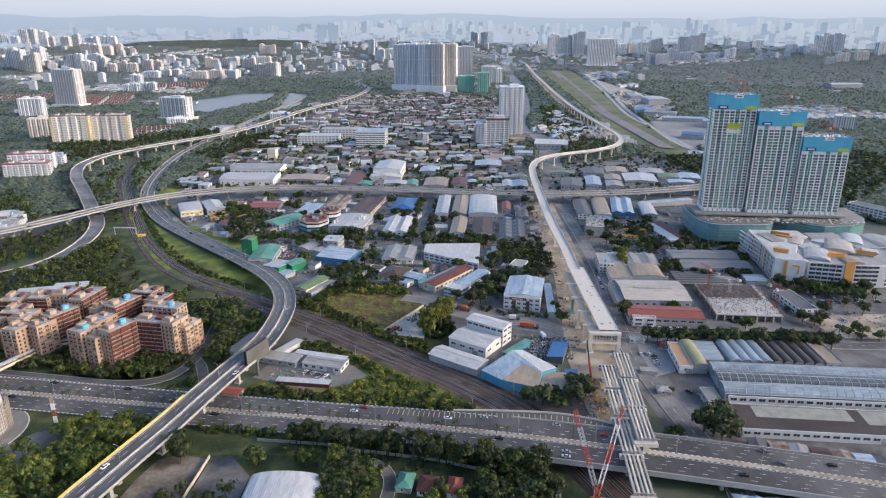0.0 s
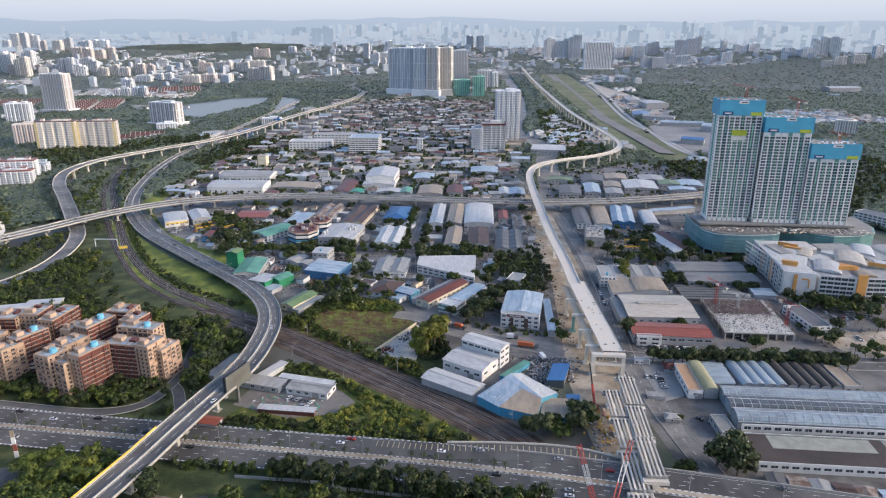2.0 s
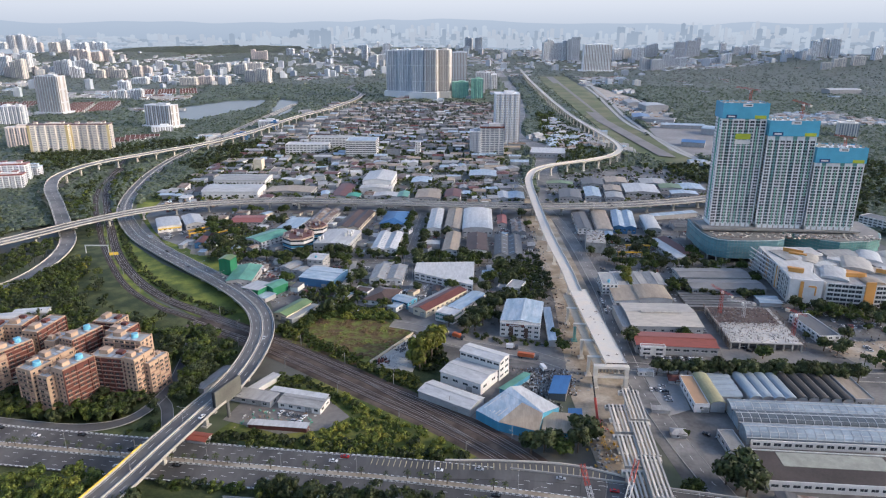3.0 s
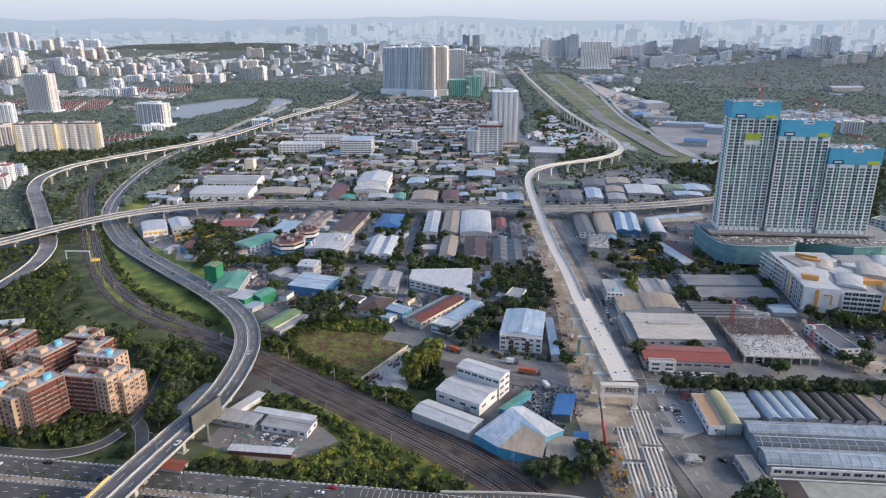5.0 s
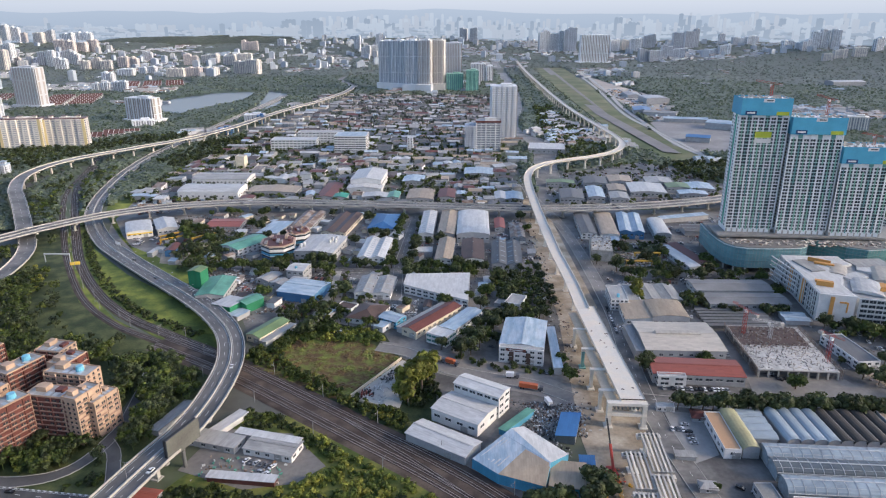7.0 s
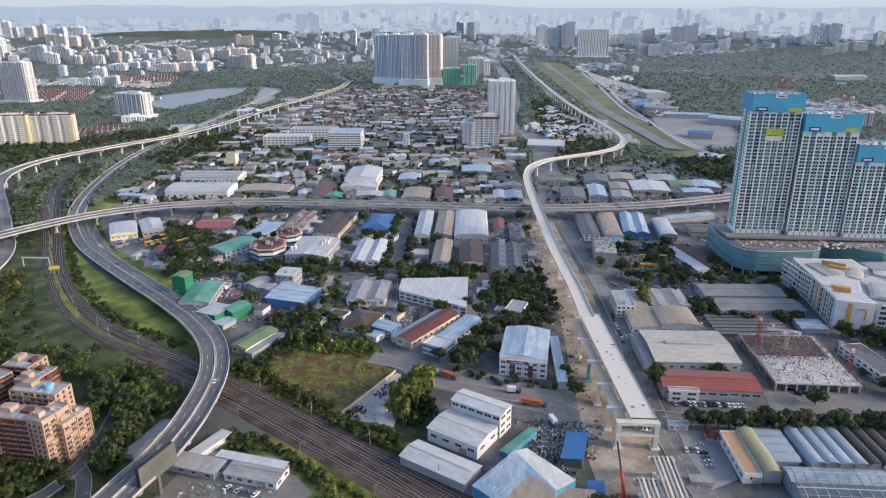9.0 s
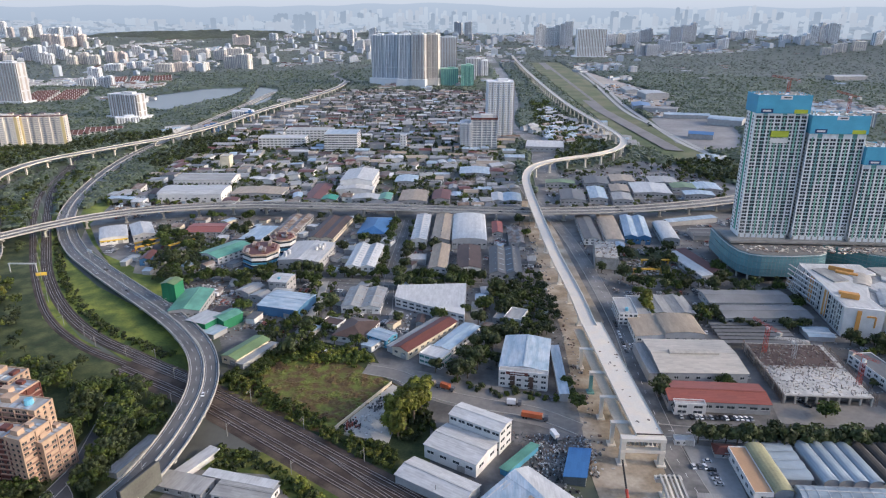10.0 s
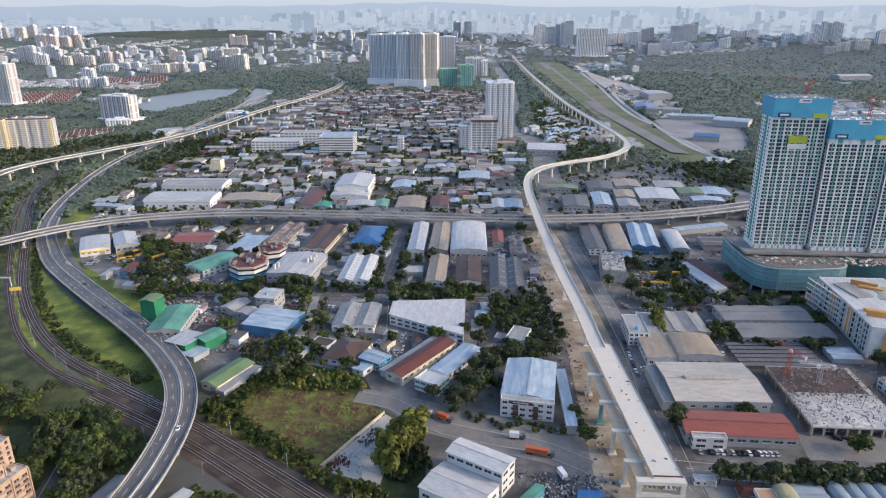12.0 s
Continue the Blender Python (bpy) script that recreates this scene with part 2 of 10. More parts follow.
# ---- mesh helpers ----
class Mesh:
    """Collects faces of one part."""

    def __init__(self):
        self.v, self.f, self.m = [], [], []

    def add(self, verts, faces, m=0):
        k = len(self.v)
        self.v += [tuple(p) for p in verts]
        self.f += [tuple(i + k for i in q) for q in faces]
        self.m += [m] * len(faces)
        return self

    def box(self, cx, cy, cz, sx, sy, sz, rot=0.0, m=0):
        c, s = math.cos(radians(rot)), math.sin(radians(rot))
        vs = []
        for dz in (-0.5, 0.5):
            for dx, dy in ((-0.5, -0.5), (0.5, -0.5), (0.5, 0.5), (-0.5, 0.5)):
                px, py = dx * sx, dy * sy
                vs.append((cx + px * c - py * s, cy + px * s + py * c, cz + dz * sz))
        return self.add(vs, [(0, 3, 2, 1), (4, 5, 6, 7), (0, 1, 5, 4), (1, 2, 6, 5), (2, 3, 7, 6), (3, 0, 4, 7)], m)

    def prism(self, poly, z0, z1, m=0):
        n = len(poly)
        area = sum(poly[i][0] * poly[(i + 1) % n][1] - poly[(i + 1) % n][0] * poly[i][1] for i in range(n))
        if area < 0:
            poly = poly[::-1]
        vs = [(p[0], p[1], z0) for p in poly] + [(p[0], p[1], z1) for p in poly]
        fs = [tuple(range(n))[::-1], tuple(range(n, 2 * n))] + [(i, (i + 1) % n, n + (i + 1) % n, n + i) for i in range(n)]
        return self.add(vs, fs, m)

    def tube(self, a, b, r, seg=6, r2=None, m=0):
        a, b = Vector(a), Vector(b)
        q = (b - a).to_track_quat("Z", "Y")
        r2 = r if r2 is None else r2
        vs = [a + q @ Vector((r * math.cos(2 * math.pi * i / seg), r * math.sin(2 * math.pi * i / seg), 0)) for i in range(seg)]
        vs += [b + q @ Vector((r2 * math.cos(2 * math.pi * i / seg), r2 * math.sin(2 * math.pi * i / seg), 0)) for i in range(seg)]
        fs = [(i, (i + 1) % seg, seg + (i + 1) % seg, seg + i) for i in range(seg)] + [tuple(range(seg))[::-1], tuple(range(seg, 2 * seg))]
        return self.add(vs, fs, m)

    def data(self, name, mats, soft=False):
        me = bpy.data.meshes.new(name)
        me.from_pydata(self.v, [], self.f)
        for x in mats if isinstance(mats, (list, tuple)) else [mats]:
            me.materials.append(x)
        if any(self.m):
            me.polygons.foreach_set("material_index", self.m)
        if soft:
            me.polygons.foreach_set("use_smooth", [True] * len(self.f))
        return me


def part(name, shape, mats, parent, label="", at=None):
    """One mesh object under a thing or a part."""
    ob = new(name, shape.data(name, mats) if isinstance(shape, Mesh) else shape)
    ob.parent = parent
    if at is not None:
        ob.matrix_basis = at
    return tagged(ob, label)


def thing(name, x, y, z=0.0, rot=0.0, label="", category="", group="", kind=""):
    ob = new(name)
    ob.matrix_basis = pose(x, y, z, 0, 0, rot)
    return tagged(ob, label, category, group, kind)


def slab(name, poly, z, m, label, category="ground", thick=0.3):
    ob = new(name, Mesh().prism(poly, z - thick, z).data(name, m))
    return tagged(ob, label, category, kind="structure")


def smooth_line(pts, step=8.0):
    """A curve through the given points, cut into even steps: (place, heading) pairs."""
    p = [Vector(q if len(q) == 3 else (*q, 0)) for q in pts]
    p = [2 * p[0] - p[1]] + p + [2 * p[-1] - p[-2]]
    fine = []
    for i in range(1, len(p) - 2):
        for k in range(24):
            t = k / 24
            a, b, c, d = p[i - 1], p[i], p[i + 1], p[i + 2]
            fine.append(0.5 * (2 * b + (c - a) * t + (2 * a - 5 * b + 4 * c - d) * t * t + (3 * b - a - 3 * c + d) * t ** 3))
    fine.append(p[-2])
    out, left = [fine[0]], step
    for a, b in zip(fine, fine[1:]):
        n = (b - a).length
        while n >= left and n > 0:
            a = a + (b - a) * (left / n)
            out.append(a)
            n = (b - a).length
            left = step
        left -= n
    res = []
    for i, a in enumerate(out):
        h = out[min(i + 1, len(out) - 1)] - out[max(i - 1, 0)]
        res.append((a, Vector((h.x, h.y, 0)).normalized()))
    return res


def sweep(line, profile, closed=True):
    """A profile of (offset to the right, height) carried along a line."""
    s = Mesh()
    n = len(profile)
    for a, h in line:
        r = Vector((h.y, -h.x, 0))
        s.v += [tuple(a + r * u + Vector((0, 0, z))) for u, z in profile]
    k = n if closed else n - 1
    for i in range(len(line) - 1):
        for j in range(k):
            s.f.append((i * n + j, (i + 1) * n + j, (i + 1) * n + (j + 1) % n, i * n + (j + 1) % n))
    if closed:
        s.f += [tuple(range(n)), tuple(range(len(line) * n - n, len(line) * n))[::-1]]
    s.m = [0] * len(s.f)
    return s


def rectp(u0, u1, z0, z1):
    return [(u0, z0), (u0, z1), (u1, z1), (u1, z0)]


TAKEN, LANES = {}, {}          # footprints and road corridors, by cells of 50 m


def claim(x, y, w, d, rot):
    q = (x, y, w / 2, d / 2, math.cos(radians(rot)), math.sin(radians(rot)))
    r = math.hypot(w, d) / 2 + 16
    for i in range(int((x - r) // 50), int((x + r) // 50) + 1):
        for j in range(int((y - r) // 50), int((y + r) // 50) + 1):
            TAKEN.setdefault((i, j), []).append(q)


def keep_clear(p, hw):
    for i in range(int((p.x - hw - 12) // 50), int((p.x + hw + 12) // 50) + 1):
        for j in range(int((p.y - hw - 12) // 50), int((p.y + hw + 12) // 50) + 1):
            LANES.setdefault((i, j), []).append((p.x, p.y, hw))


def is_free(x, y, margin=2.0):
    cell = (int(x // 50), int(y // 50))
    for a, b, hw, hd, c, s in TAKEN.get(cell, ()):
        dx, dy = x - a, y - b
        if abs(dx * c + dy * s) < hw + margin and abs(-dx * s + dy * c) < hd + margin:
            return False
    for px, py, hw in LANES.get(cell, ()):
        if (px - x) ** 2 + (py - y) ** 2 < (hw + margin) ** 2:
            return False
    return True


def inside(poly, x, y):
    r, j = False, len(poly) - 1
    for i in range(len(poly)):
        (xi, yi), (xj, yj) = poly[i], poly[j]
        if (yi > y) != (yj > y) and x < (xj - xi) * (y - yi) / (yj - yi) + xi:
            r = not r
        j = i
    return r


def land(x, y):
    """Height of the ground: flat, rising far away."""
    r = math.hypot(x, y)
    k = min(max((r - 3000) / 1900, 0), 1)
    return 160 * k * k * (3 - 2 * k) * (0.82 + 0.18 * math.sin(x / 420.0) * math.cos(y / 510.0 + 1))


# ---- ground, water and large patches ----
g = Mesh()
rings = [0, 150, 400, 900, 1600, 2400, 3000, 3400, 3800, 4200, 4500, 4800, 4950]
seg = 96
for r in rings[1:]:
    for i in range(seg):
        x, y = r * math.sin(2 * math.pi * i / seg), r * math.cos(2 * math.pi * i / seg)
        g.v.append((x, y, land(x, y) - 0.05))
g.v.append((0, 0, -0.05))
for i in range(seg):
    g.f.append((len(g.v) - 1, (i + 1) % seg, i))
for k in range(len(rings) - 2):
    for i in range(seg):
        a, b = k * seg + i, k * seg + (i + 1) % seg
        g.f.append((a, b, b + seg, a + seg))
g.m = [0] * len(g.f)
GROUND = mat("town_ground", (0.12, 0.12, 0.105), rough=0.95, var=0.35, scale=0.012, fine=0.09, tint=(0.06, 0.082, 0.035), bump=0.4, veil=0.2)
ground = new("ground", g.data("ground", GROUND))
tagged(ground, "flat town ground of grey lots and green patches reaching the horizon", "ground", kind="structure")

# glowing hills with haze put into their colour, and the glowing pale sky behind them
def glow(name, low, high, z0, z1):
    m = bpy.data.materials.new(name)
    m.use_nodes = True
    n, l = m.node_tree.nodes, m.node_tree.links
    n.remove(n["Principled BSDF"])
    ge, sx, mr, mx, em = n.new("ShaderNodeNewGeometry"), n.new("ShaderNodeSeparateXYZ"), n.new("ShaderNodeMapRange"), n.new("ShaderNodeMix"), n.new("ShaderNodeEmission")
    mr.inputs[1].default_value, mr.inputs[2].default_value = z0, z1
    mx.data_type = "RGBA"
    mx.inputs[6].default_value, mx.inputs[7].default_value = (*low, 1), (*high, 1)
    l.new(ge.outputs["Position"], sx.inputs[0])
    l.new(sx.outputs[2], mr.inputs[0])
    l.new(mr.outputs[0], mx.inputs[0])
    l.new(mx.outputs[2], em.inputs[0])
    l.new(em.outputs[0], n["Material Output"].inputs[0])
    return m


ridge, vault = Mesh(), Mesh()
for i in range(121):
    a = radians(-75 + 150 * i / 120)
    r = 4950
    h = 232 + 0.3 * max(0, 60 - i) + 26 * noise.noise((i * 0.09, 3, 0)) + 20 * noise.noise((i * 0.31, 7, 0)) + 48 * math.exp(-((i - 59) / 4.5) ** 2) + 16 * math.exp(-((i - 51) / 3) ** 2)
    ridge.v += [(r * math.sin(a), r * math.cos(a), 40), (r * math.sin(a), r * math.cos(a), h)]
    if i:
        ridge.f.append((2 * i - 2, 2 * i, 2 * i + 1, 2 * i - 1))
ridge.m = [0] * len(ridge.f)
# hills are unlit emission; the blue of the haze is their glow
tagged(new("backdrop_hills", ridge.data("backdrop_hills", glow("glowing_haze_blue_hills", (0.245, 0.285, 0.325), (0.30, 0.335, 0.37), 110, 290))), "low hills far behind the city, glowing in haze blue", "hills", kind="structure")
for i in range(97):
    a = 2 * math.pi * i / 96
    r = 4990
    vault.v += [(r * math.sin(a), r * math.cos(a), 0), (r * math.sin(a), r * math.cos(a), 620)]
    if i:
        vault.f.append((2 * i - 2, 2 * i, 2 * i + 1, 2 * i - 1))
vault.m = [0] * len(vault.f)
tagged(new("backdrop_sky", vault.data("backdrop_sky", glow("pale_evening_sky", (0.35, 0.372, 0.395), (0.46, 0.468, 0.468), 220, 400))), "pale hazy evening sky at the horizon", "sky", kind="structure")

slab("ground_estate", [(-431, 708), (70, 744), (81, 478), (68, 347), (20, 268), (-22, 296), (-121, 354), (-184, 459), (-277, 517), (-374, 592)], 0.02, ASPH_PALE, "worn grey asphalt and concrete of the factory estate")
slab("ground_east", [(80, 700), (420, 720), (430, 470), (330, 240), (110, 245), (92, 340)], 0.03, ASPH_PALE, "grey asphalt lots between the warehouses")
slab("ground_field", [(-143, 374), (-124, 415), (-74, 411), (-40, 387), (-69, 343), (-99, 351)], 0.10, FIELD, "overgrown field of dry brown and green grass", "field")
slab("ground_scrapyard", [(-69, 346), (-43, 388), (-33, 380), (-39, 336)], 0.15, CONC, "pale dusty concrete yard of a scrap dealer", "yard")
# grass colour brightened and yellowed to carry sunlight
slab("ground_wedge", [(-144, 273), (-135, 288), (-127, 332), (-89, 328), (-29, 291), (8, 268), (-6, 259), (-82, 262)], 0.08, mat("sunlit_tone_rough_grass", (0.075, 0.105, 0.02), rough=0.95, var=0.4, scale=0.06, fine=0.5, tint=(0.15, 0.15, 0.035), bump=0.8, veil=0.08), "scrub strip between railway and motorway")
slab("ground_hedge", [(-152, 380), (-134, 428), (-98, 432), (-60, 420), (-46, 392), (-30, 380), (-18, 352), (-16, 320), (-30, 304), (-60, 319), (-100, 343), (-136, 366)], 0.06, SCRUB, "overgrown green margin round the field", "grass")
slab("ground_street_yard", [(-62, 410), (-20, 400), (0, 392), (30, 386), (68, 368), (66, 346), (40, 356), (10, 364), (-18, 374), (-36, 386)], 0.09, YARD, "dusty pale concrete along the factory street", "yard")
slab("ground_drain", [(-114.2, 420), (-110, 420), (-109.6, 490), (-113, 490)], 0.1, CONC, "open concrete drain lane between trees", "drain")
slab("ground_clearing_west", [(-296, 556), (-284, 528), (-258, 524), (-254, 540), (-276, 560)], 0.1, DIRT, "pale bare lot among the trees", "lot")
slab("ground_siteapron", [(176, 384), (236, 382), (242, 364), (172, 364)], 0.12, YARD, "pale dusty concrete in front of the building site", "yard")
slab("ground_depot", [(-143, 286), (-134, 317), (-94, 315), (-70, 293), (-82, 281), (-106, 276)], 0.14, YARD, "dusty vehicle yard beside the flyover", "yard")
slab("ground_bank", [(-470, 700), (-420, 640), (-363, 556), (-299, 503), (-240, 466), (-198, 440), (-168, 405), (-160, 385), (-214, 402), (-268, 434), (-330, 480), (-395, 560), (-440, 630)], 0.09, GRASS, "mown grass bank beside the curving road", "grass")
slab("ground_strip", [(-352, 506), (-346, 504), (-300, 458), (-262, 427), (-240, 415), (-264, 423), (-308, 452)], 0.13, GRASS, "bright grass strip between two tracks", "grass")
slab("ground_verge", [(-471, 766), (-455, 800), (-412, 709), (-395, 640), (-340, 570), (-290, 540), (-250, 520), (-235, 485), (-300, 530), (-360, 590), (-420, 660)], 0.07, GRASS, "grass verge outside the road bend", "grass")
slab("ground_meadow", [(-440, 640), (-320, 470), (-262, 425), (-200, 392), (-150, 365), (-160, 330), (-330, 390), (-420, 520), (-470, 620)], 0.06, SCRUB, "dark green rough grass along the railway", "grass")
slab("ground_estate_green", [(-340, 284), (-240, 279), (-212, 281), (-200, 290), (-196, 310), (-200, 350), (-215, 390), (-330, 392)], 0.05, SCRUB, "green ground under the apartment blocks", "grass")
slab("ground_island", [(-290, 275.5), (-205, 270), (-194, 277), (-184, 292), (-172, 300), (-160, 320), (-165, 350), (-186, 372), (-186, 300), (-164, 262), (-240, 266)], 0.055, SCRUB, "green islands between the slip lanes", "grass")
slab("ground_park", [(-330, 250), (-160, 250), (-60, 238), (60, 220), (90, 150), (-330, 120)], 0.05, SCRUB, "green rough ground south of the motorway", "grass")
DIRT_DK = mat("oil_stained_earth", (0.125, 0.105, 0.085), rough=0.95, var=0.5, scale=0.06, fine=0.5, tint=(0.21, 0.185, 0.155), bump=0.3, veil=0.1)
slab("ground_lot_west", [(-164, 213), (-153, 217), (-139, 215), (-138, 150), (-172, 150), (-168, 200)], 0.14, DIRT_DK, "stained bare concrete lot beside a wall", "lot")
slab("ground_lot_east", [(-137, 215), (-127, 218), (-112, 205), (-111, 150), (-137, 150)], 0.14, ASPH_OLD, "dark stained asphalt lot", "lot")
slab("ground_exit", [(-256, 214), (-243, 228), (-228, 232), (-219, 202), (-240, 170), (-300, 170)], 0.14, ASPH_OLD, "curved exit road beside the round building", "road")
slab("ground_carpark", [(113, 346), (133, 344), (131, 312), (114, 304)], 0.22, mat("worn_concrete_lot", (0.23, 0.23, 0.225), var=0.2, scale=0.08, fine=0.5), "pale worn concrete car park", "car park")
slab("ground_lawn", [(-159, 234), (-137, 233), (-85, 228), (-70, 224), (-81, 221), (-125, 219), (-155, 219)], 0.11, SCRUB, "plain green sports lawn", "grass")
slab("ground_site", [(77, 466), (98, 466), (103, 358), (98, 334), (100, 253), (68, 250), (62, 319), (67, 440)], 0.12, DIRT, "bare sandy earth of the viaduct works", "earth")
slab("ground_site_north", [(58, 740), (86, 740), (100, 466), (68, 440)], 0.11, DIRT, "dusty earth strip under the new viaduct", "earth")
slab("ground_sand", [(250, 396), (350, 403), (320, 364), (262, 362)], 0.13, DIRT, "bare sandy lot beside a hedge", "earth")
slab("ground_airfield", [(254, 2667), (396, 2678), (379, 1902), (344, 1420), (352, 1224), (385, 969), (313, 943), (275, 1125), (262, 1749)], 0.12, mat("airfield_grass", (0.10, 0.13, 0.035), rough=0.95, var=0.3, scale=0.012, fine=0.05, tint=(0.16, 0.15, 0.07), veil=0.15), "long disused airfield of grass and faded tarmac", "airfield")
slab("ground_runway", [(300, 2640), (330, 2640), (322, 1900), (312, 1400), (345, 1000), (318, 1010), (284, 1400), (290, 1900)], 1.6, mat("faded_runway", (0.20, 0.18, 0.165), var=0.25, scale=0.02, fine=0.1, veil=0.2), "faded dark runway strip across the grass", "runway")
slab("ground_airport_yard", [(430, 2300), (520, 1700), (450, 1300), (420, 1250), (390, 1500), (400, 2000)], 0.12, mat("sandy_lot", (0.42, 0.36, 0.29), var=0.3, scale=0.02, fine=0.1, veil=0.15), "sandy works yard beside the airfield", "yard")
# floor colour lightened along with the far leaves, in place of haze
slab("ground_forest", [(620, 1000), (470, 1233), (480, 1500), (700, 2100), (766, 2990), (1100, 2780), (1700, 2400), (1500, 2000), (900, 1150)], 0.06, mat("forest_floor", (0.105, 0.125, 0.092), rough=0.95, var=0.3, scale=0.01, fine=0.06, veil=0.1), "green forest floor, colour paled for haze", "ground")
slab("ground_curve", [(82, 702), (330, 724), (372, 770), (330, 850), (300, 930), (262, 940), (190, 900), (112, 856), (88, 820)], 0.04, ASPH_PALE, "worn asphalt lots inside the viaduct curve", "lot")
slab("ground_apron", [(380, 1298), (420, 1330), (534, 1279), (500, 1150), (445, 1027), (400, 1000), (354, 1067)], 0.14, mat("pale_apron", (0.24, 0.225, 0.21), var=0.3, scale=0.02, fine=0.12, veil=0.2), "wide grey apron beside the airfield", "apron")
slab("ground_clearing", [(640, 1480), (760, 1500), (900, 1530), (960, 1400), (930, 1360), (762, 1343), (700, 1400)], 0.15, mat("worn_clearing", (0.16, 0.16, 0.10), var=0.35, scale=0.02, fine=0.1, tint=(0.28, 0.25, 0.20), veil=0.2), "cleared ground in the forest", "clearing")
slab("water_lake", [(-774, 1416), (-833, 1578), (-754, 1730), (-640, 1768), (-616, 1558), (-658, 1395), (-700, 1328)], 0.1, WATER, "calm grey lake ringed by trees", "lake")
slab("water_pond", [(-622, 1775), (-543, 1725), (-486, 1458), (-500, 1410), (-530, 1405), (-580, 1600)], 0.1, WATER, "calm grey basin beside the lake road", "pond")
slab("water_canal", [(-500, 560), (-470, 590), (-490, 640), (-520, 690), (-535, 670), (-505, 620)], 0.08, WATER, "narrow grey drainage canal", "canal")

# ---- roads ----
V1 = [(-182, 128, 13), (-178, 167, 13), (-174, 185, 13), (-169, 204, 13), (-163, 226, 13), (-158, 249, 13), (-151, 277, 13), (-145, 302, 12), (-144, 333, 11), (-150, 369, 9), (-165, 401, 8), (-190, 430, 7), (-225, 461, 5), (-269, 495, 3.5), (-319, 534, 2.2), (-362, 570, 1.5), (-403, 616, 1.2), (-436, 664, 1.2), (-466, 730, 1.2), (-495, 821, 1.2), (-513, 914, 1.5), (-519, 1000, 1.5), (-523, 1149, 1), (-526, 1352, 1), (-532, 1656, 1)]
V2 = [(-560, 452, 11), (-516, 480, 11), (-490, 501, 11), (-462, 538, 11), (-430, 586, 11), (-387, 630, 11), (-328, 660, 11), (-245, 678, 11), (-154, 679, 11), (-66, 677, 11), (21, 674, 11), (78, 674, 11), (164, 684, 11), (224, 698, 11), (284, 718, 11), (368, 755, 11), (520, 830, 11)]
V4 = [(-460, 392, 1), (-429, 417, 1), (-410, 436, 1.5), (-402, 468, 2), (-407, 508, 3), (-425, 548, 4), (-460, 590, 7), (-513, 651, 11), (-562, 707, 14), (-592, 766, 15), (-590, 838, 15), (-545, 925, 14), (-490, 1012, 14), (-455, 1127, 14), (-435, 1270, 14), (-412, 1374, 14), (-385, 1490, 13), (-367, 1688, 10), (-380, 1900, 4)]
V3 = [(81.8, 434, 16.5), (80.3, 479, 16.5), (75.5, 549, 16.5), (72.5, 638, 16.5), (71, 728, 16.5), (73, 783, 16.5), (84, 828, 16.5), (108, 861, 16.5), (142, 884, 16.5), (182, 907, 16.5), (222, 943, 16.5), (245, 990, 16.5), (251, 1040, 16.5), (246, 1117, 16.5), (231, 1248, 16.5), (216, 1451, 16.5), (205, 1837, 16.5), (199, 2323, 16.5), (204, 2899, 14)]
HW = [(-520, 262, 1), (-351, 261, 1), (-294, 260, 1), (-219, 256, 1), (-147, 252, 1), (-78, 247, 2.5), (-36, 243, 4.5), (19, 236, 7), (57, 231, 8), (99, 226, 8), (139, 221, 8), (175, 216, 8), (198, 213, 7.5), (260, 203, 6), (420, 170, 3)]


def lanes(line, offsets, parent, dash=4.0, gap=8.0, solid=False, m=LINE_W, w=0.2, name="lane_mark", z=0.06):
    """Painted lines along a road: unbroken, or dashes spaced evenly and staggered from lane to lane."""
    s = Mesh()
    up = Vector((0, 0, z))
    for k, o in enumerate(offsets):
        run = k * 2.7
        for (a, h), (b, h2) in zip(line, line[1:]):
            ln = (b - a).length
            r, r2 = Vector((h.y, -h.x, 0)), Vector((h2.y, -h2.x, 0))
            cuts = [(0.0, 1.0)]
            if not solid:
                first = math.floor((run - dash) / (dash + gap)) * (dash + gap) - run
                cuts = [(first + i * (dash + gap), first + i * (dash + gap) + dash) for i in range(3 + int(ln / (dash + gap)))]
                cuts = [(max(c, 0) / ln, min(d, ln) / ln) for c, d in cuts if d > 0.05 and c < ln - 0.05] if ln > 0.01 else []
            for c, d in cuts:
                p, q, pr, qr = a.lerp(b, c) + up, a.lerp(b, d) + up, r.lerp(r2, c), r.lerp(r2, d)
                s.add([p + pr * (o - w / 2), p + pr * (o + w / 2), q + qr * (o + w / 2), q + qr * (o - w / 2)], [(0, 1, 2, 3)])
            run += ln
    ob = part(name, s, m, parent)
    return tagged(ob, kind="stuff")


def pier(h, w, two=False):
    """Column and flared crosshead of a viaduct, top at height 0."""
    col, cap = Mesh(), Mesh()
    for u in ((-w * 0.27, w * 0.27) if two else (0,)):
        col.box(u, 0, -2.2 - (h - 2.2) / 2, 1.9 if two else 2.4, 1.8, h - 2.2)
        col.box(u, 0, -h + 0.3, 4.0, 4.0, 0.9)
    prof = [(-w * 0.46, -0.0), (w * 0.46, 0.0), (w * 0.46, -0.9), (w * 0.2, -2.2), (-w * 0.2, -2.2), (-w * 0.46, -0.9)]
    cap.v = [(u, -1.0, z) for u, z in prof] + [(u, 1.0, z) for u, z in prof]
    cap.f = [(0, 1, 2, 3, 4, 5), (11, 10, 9, 8, 7, 6)] + [(i, 6 + i, 6 + (i + 1) % 6, (i + 1) % 6) for i in range(6)]
    cap.m = [0] * 8
    return col, cap


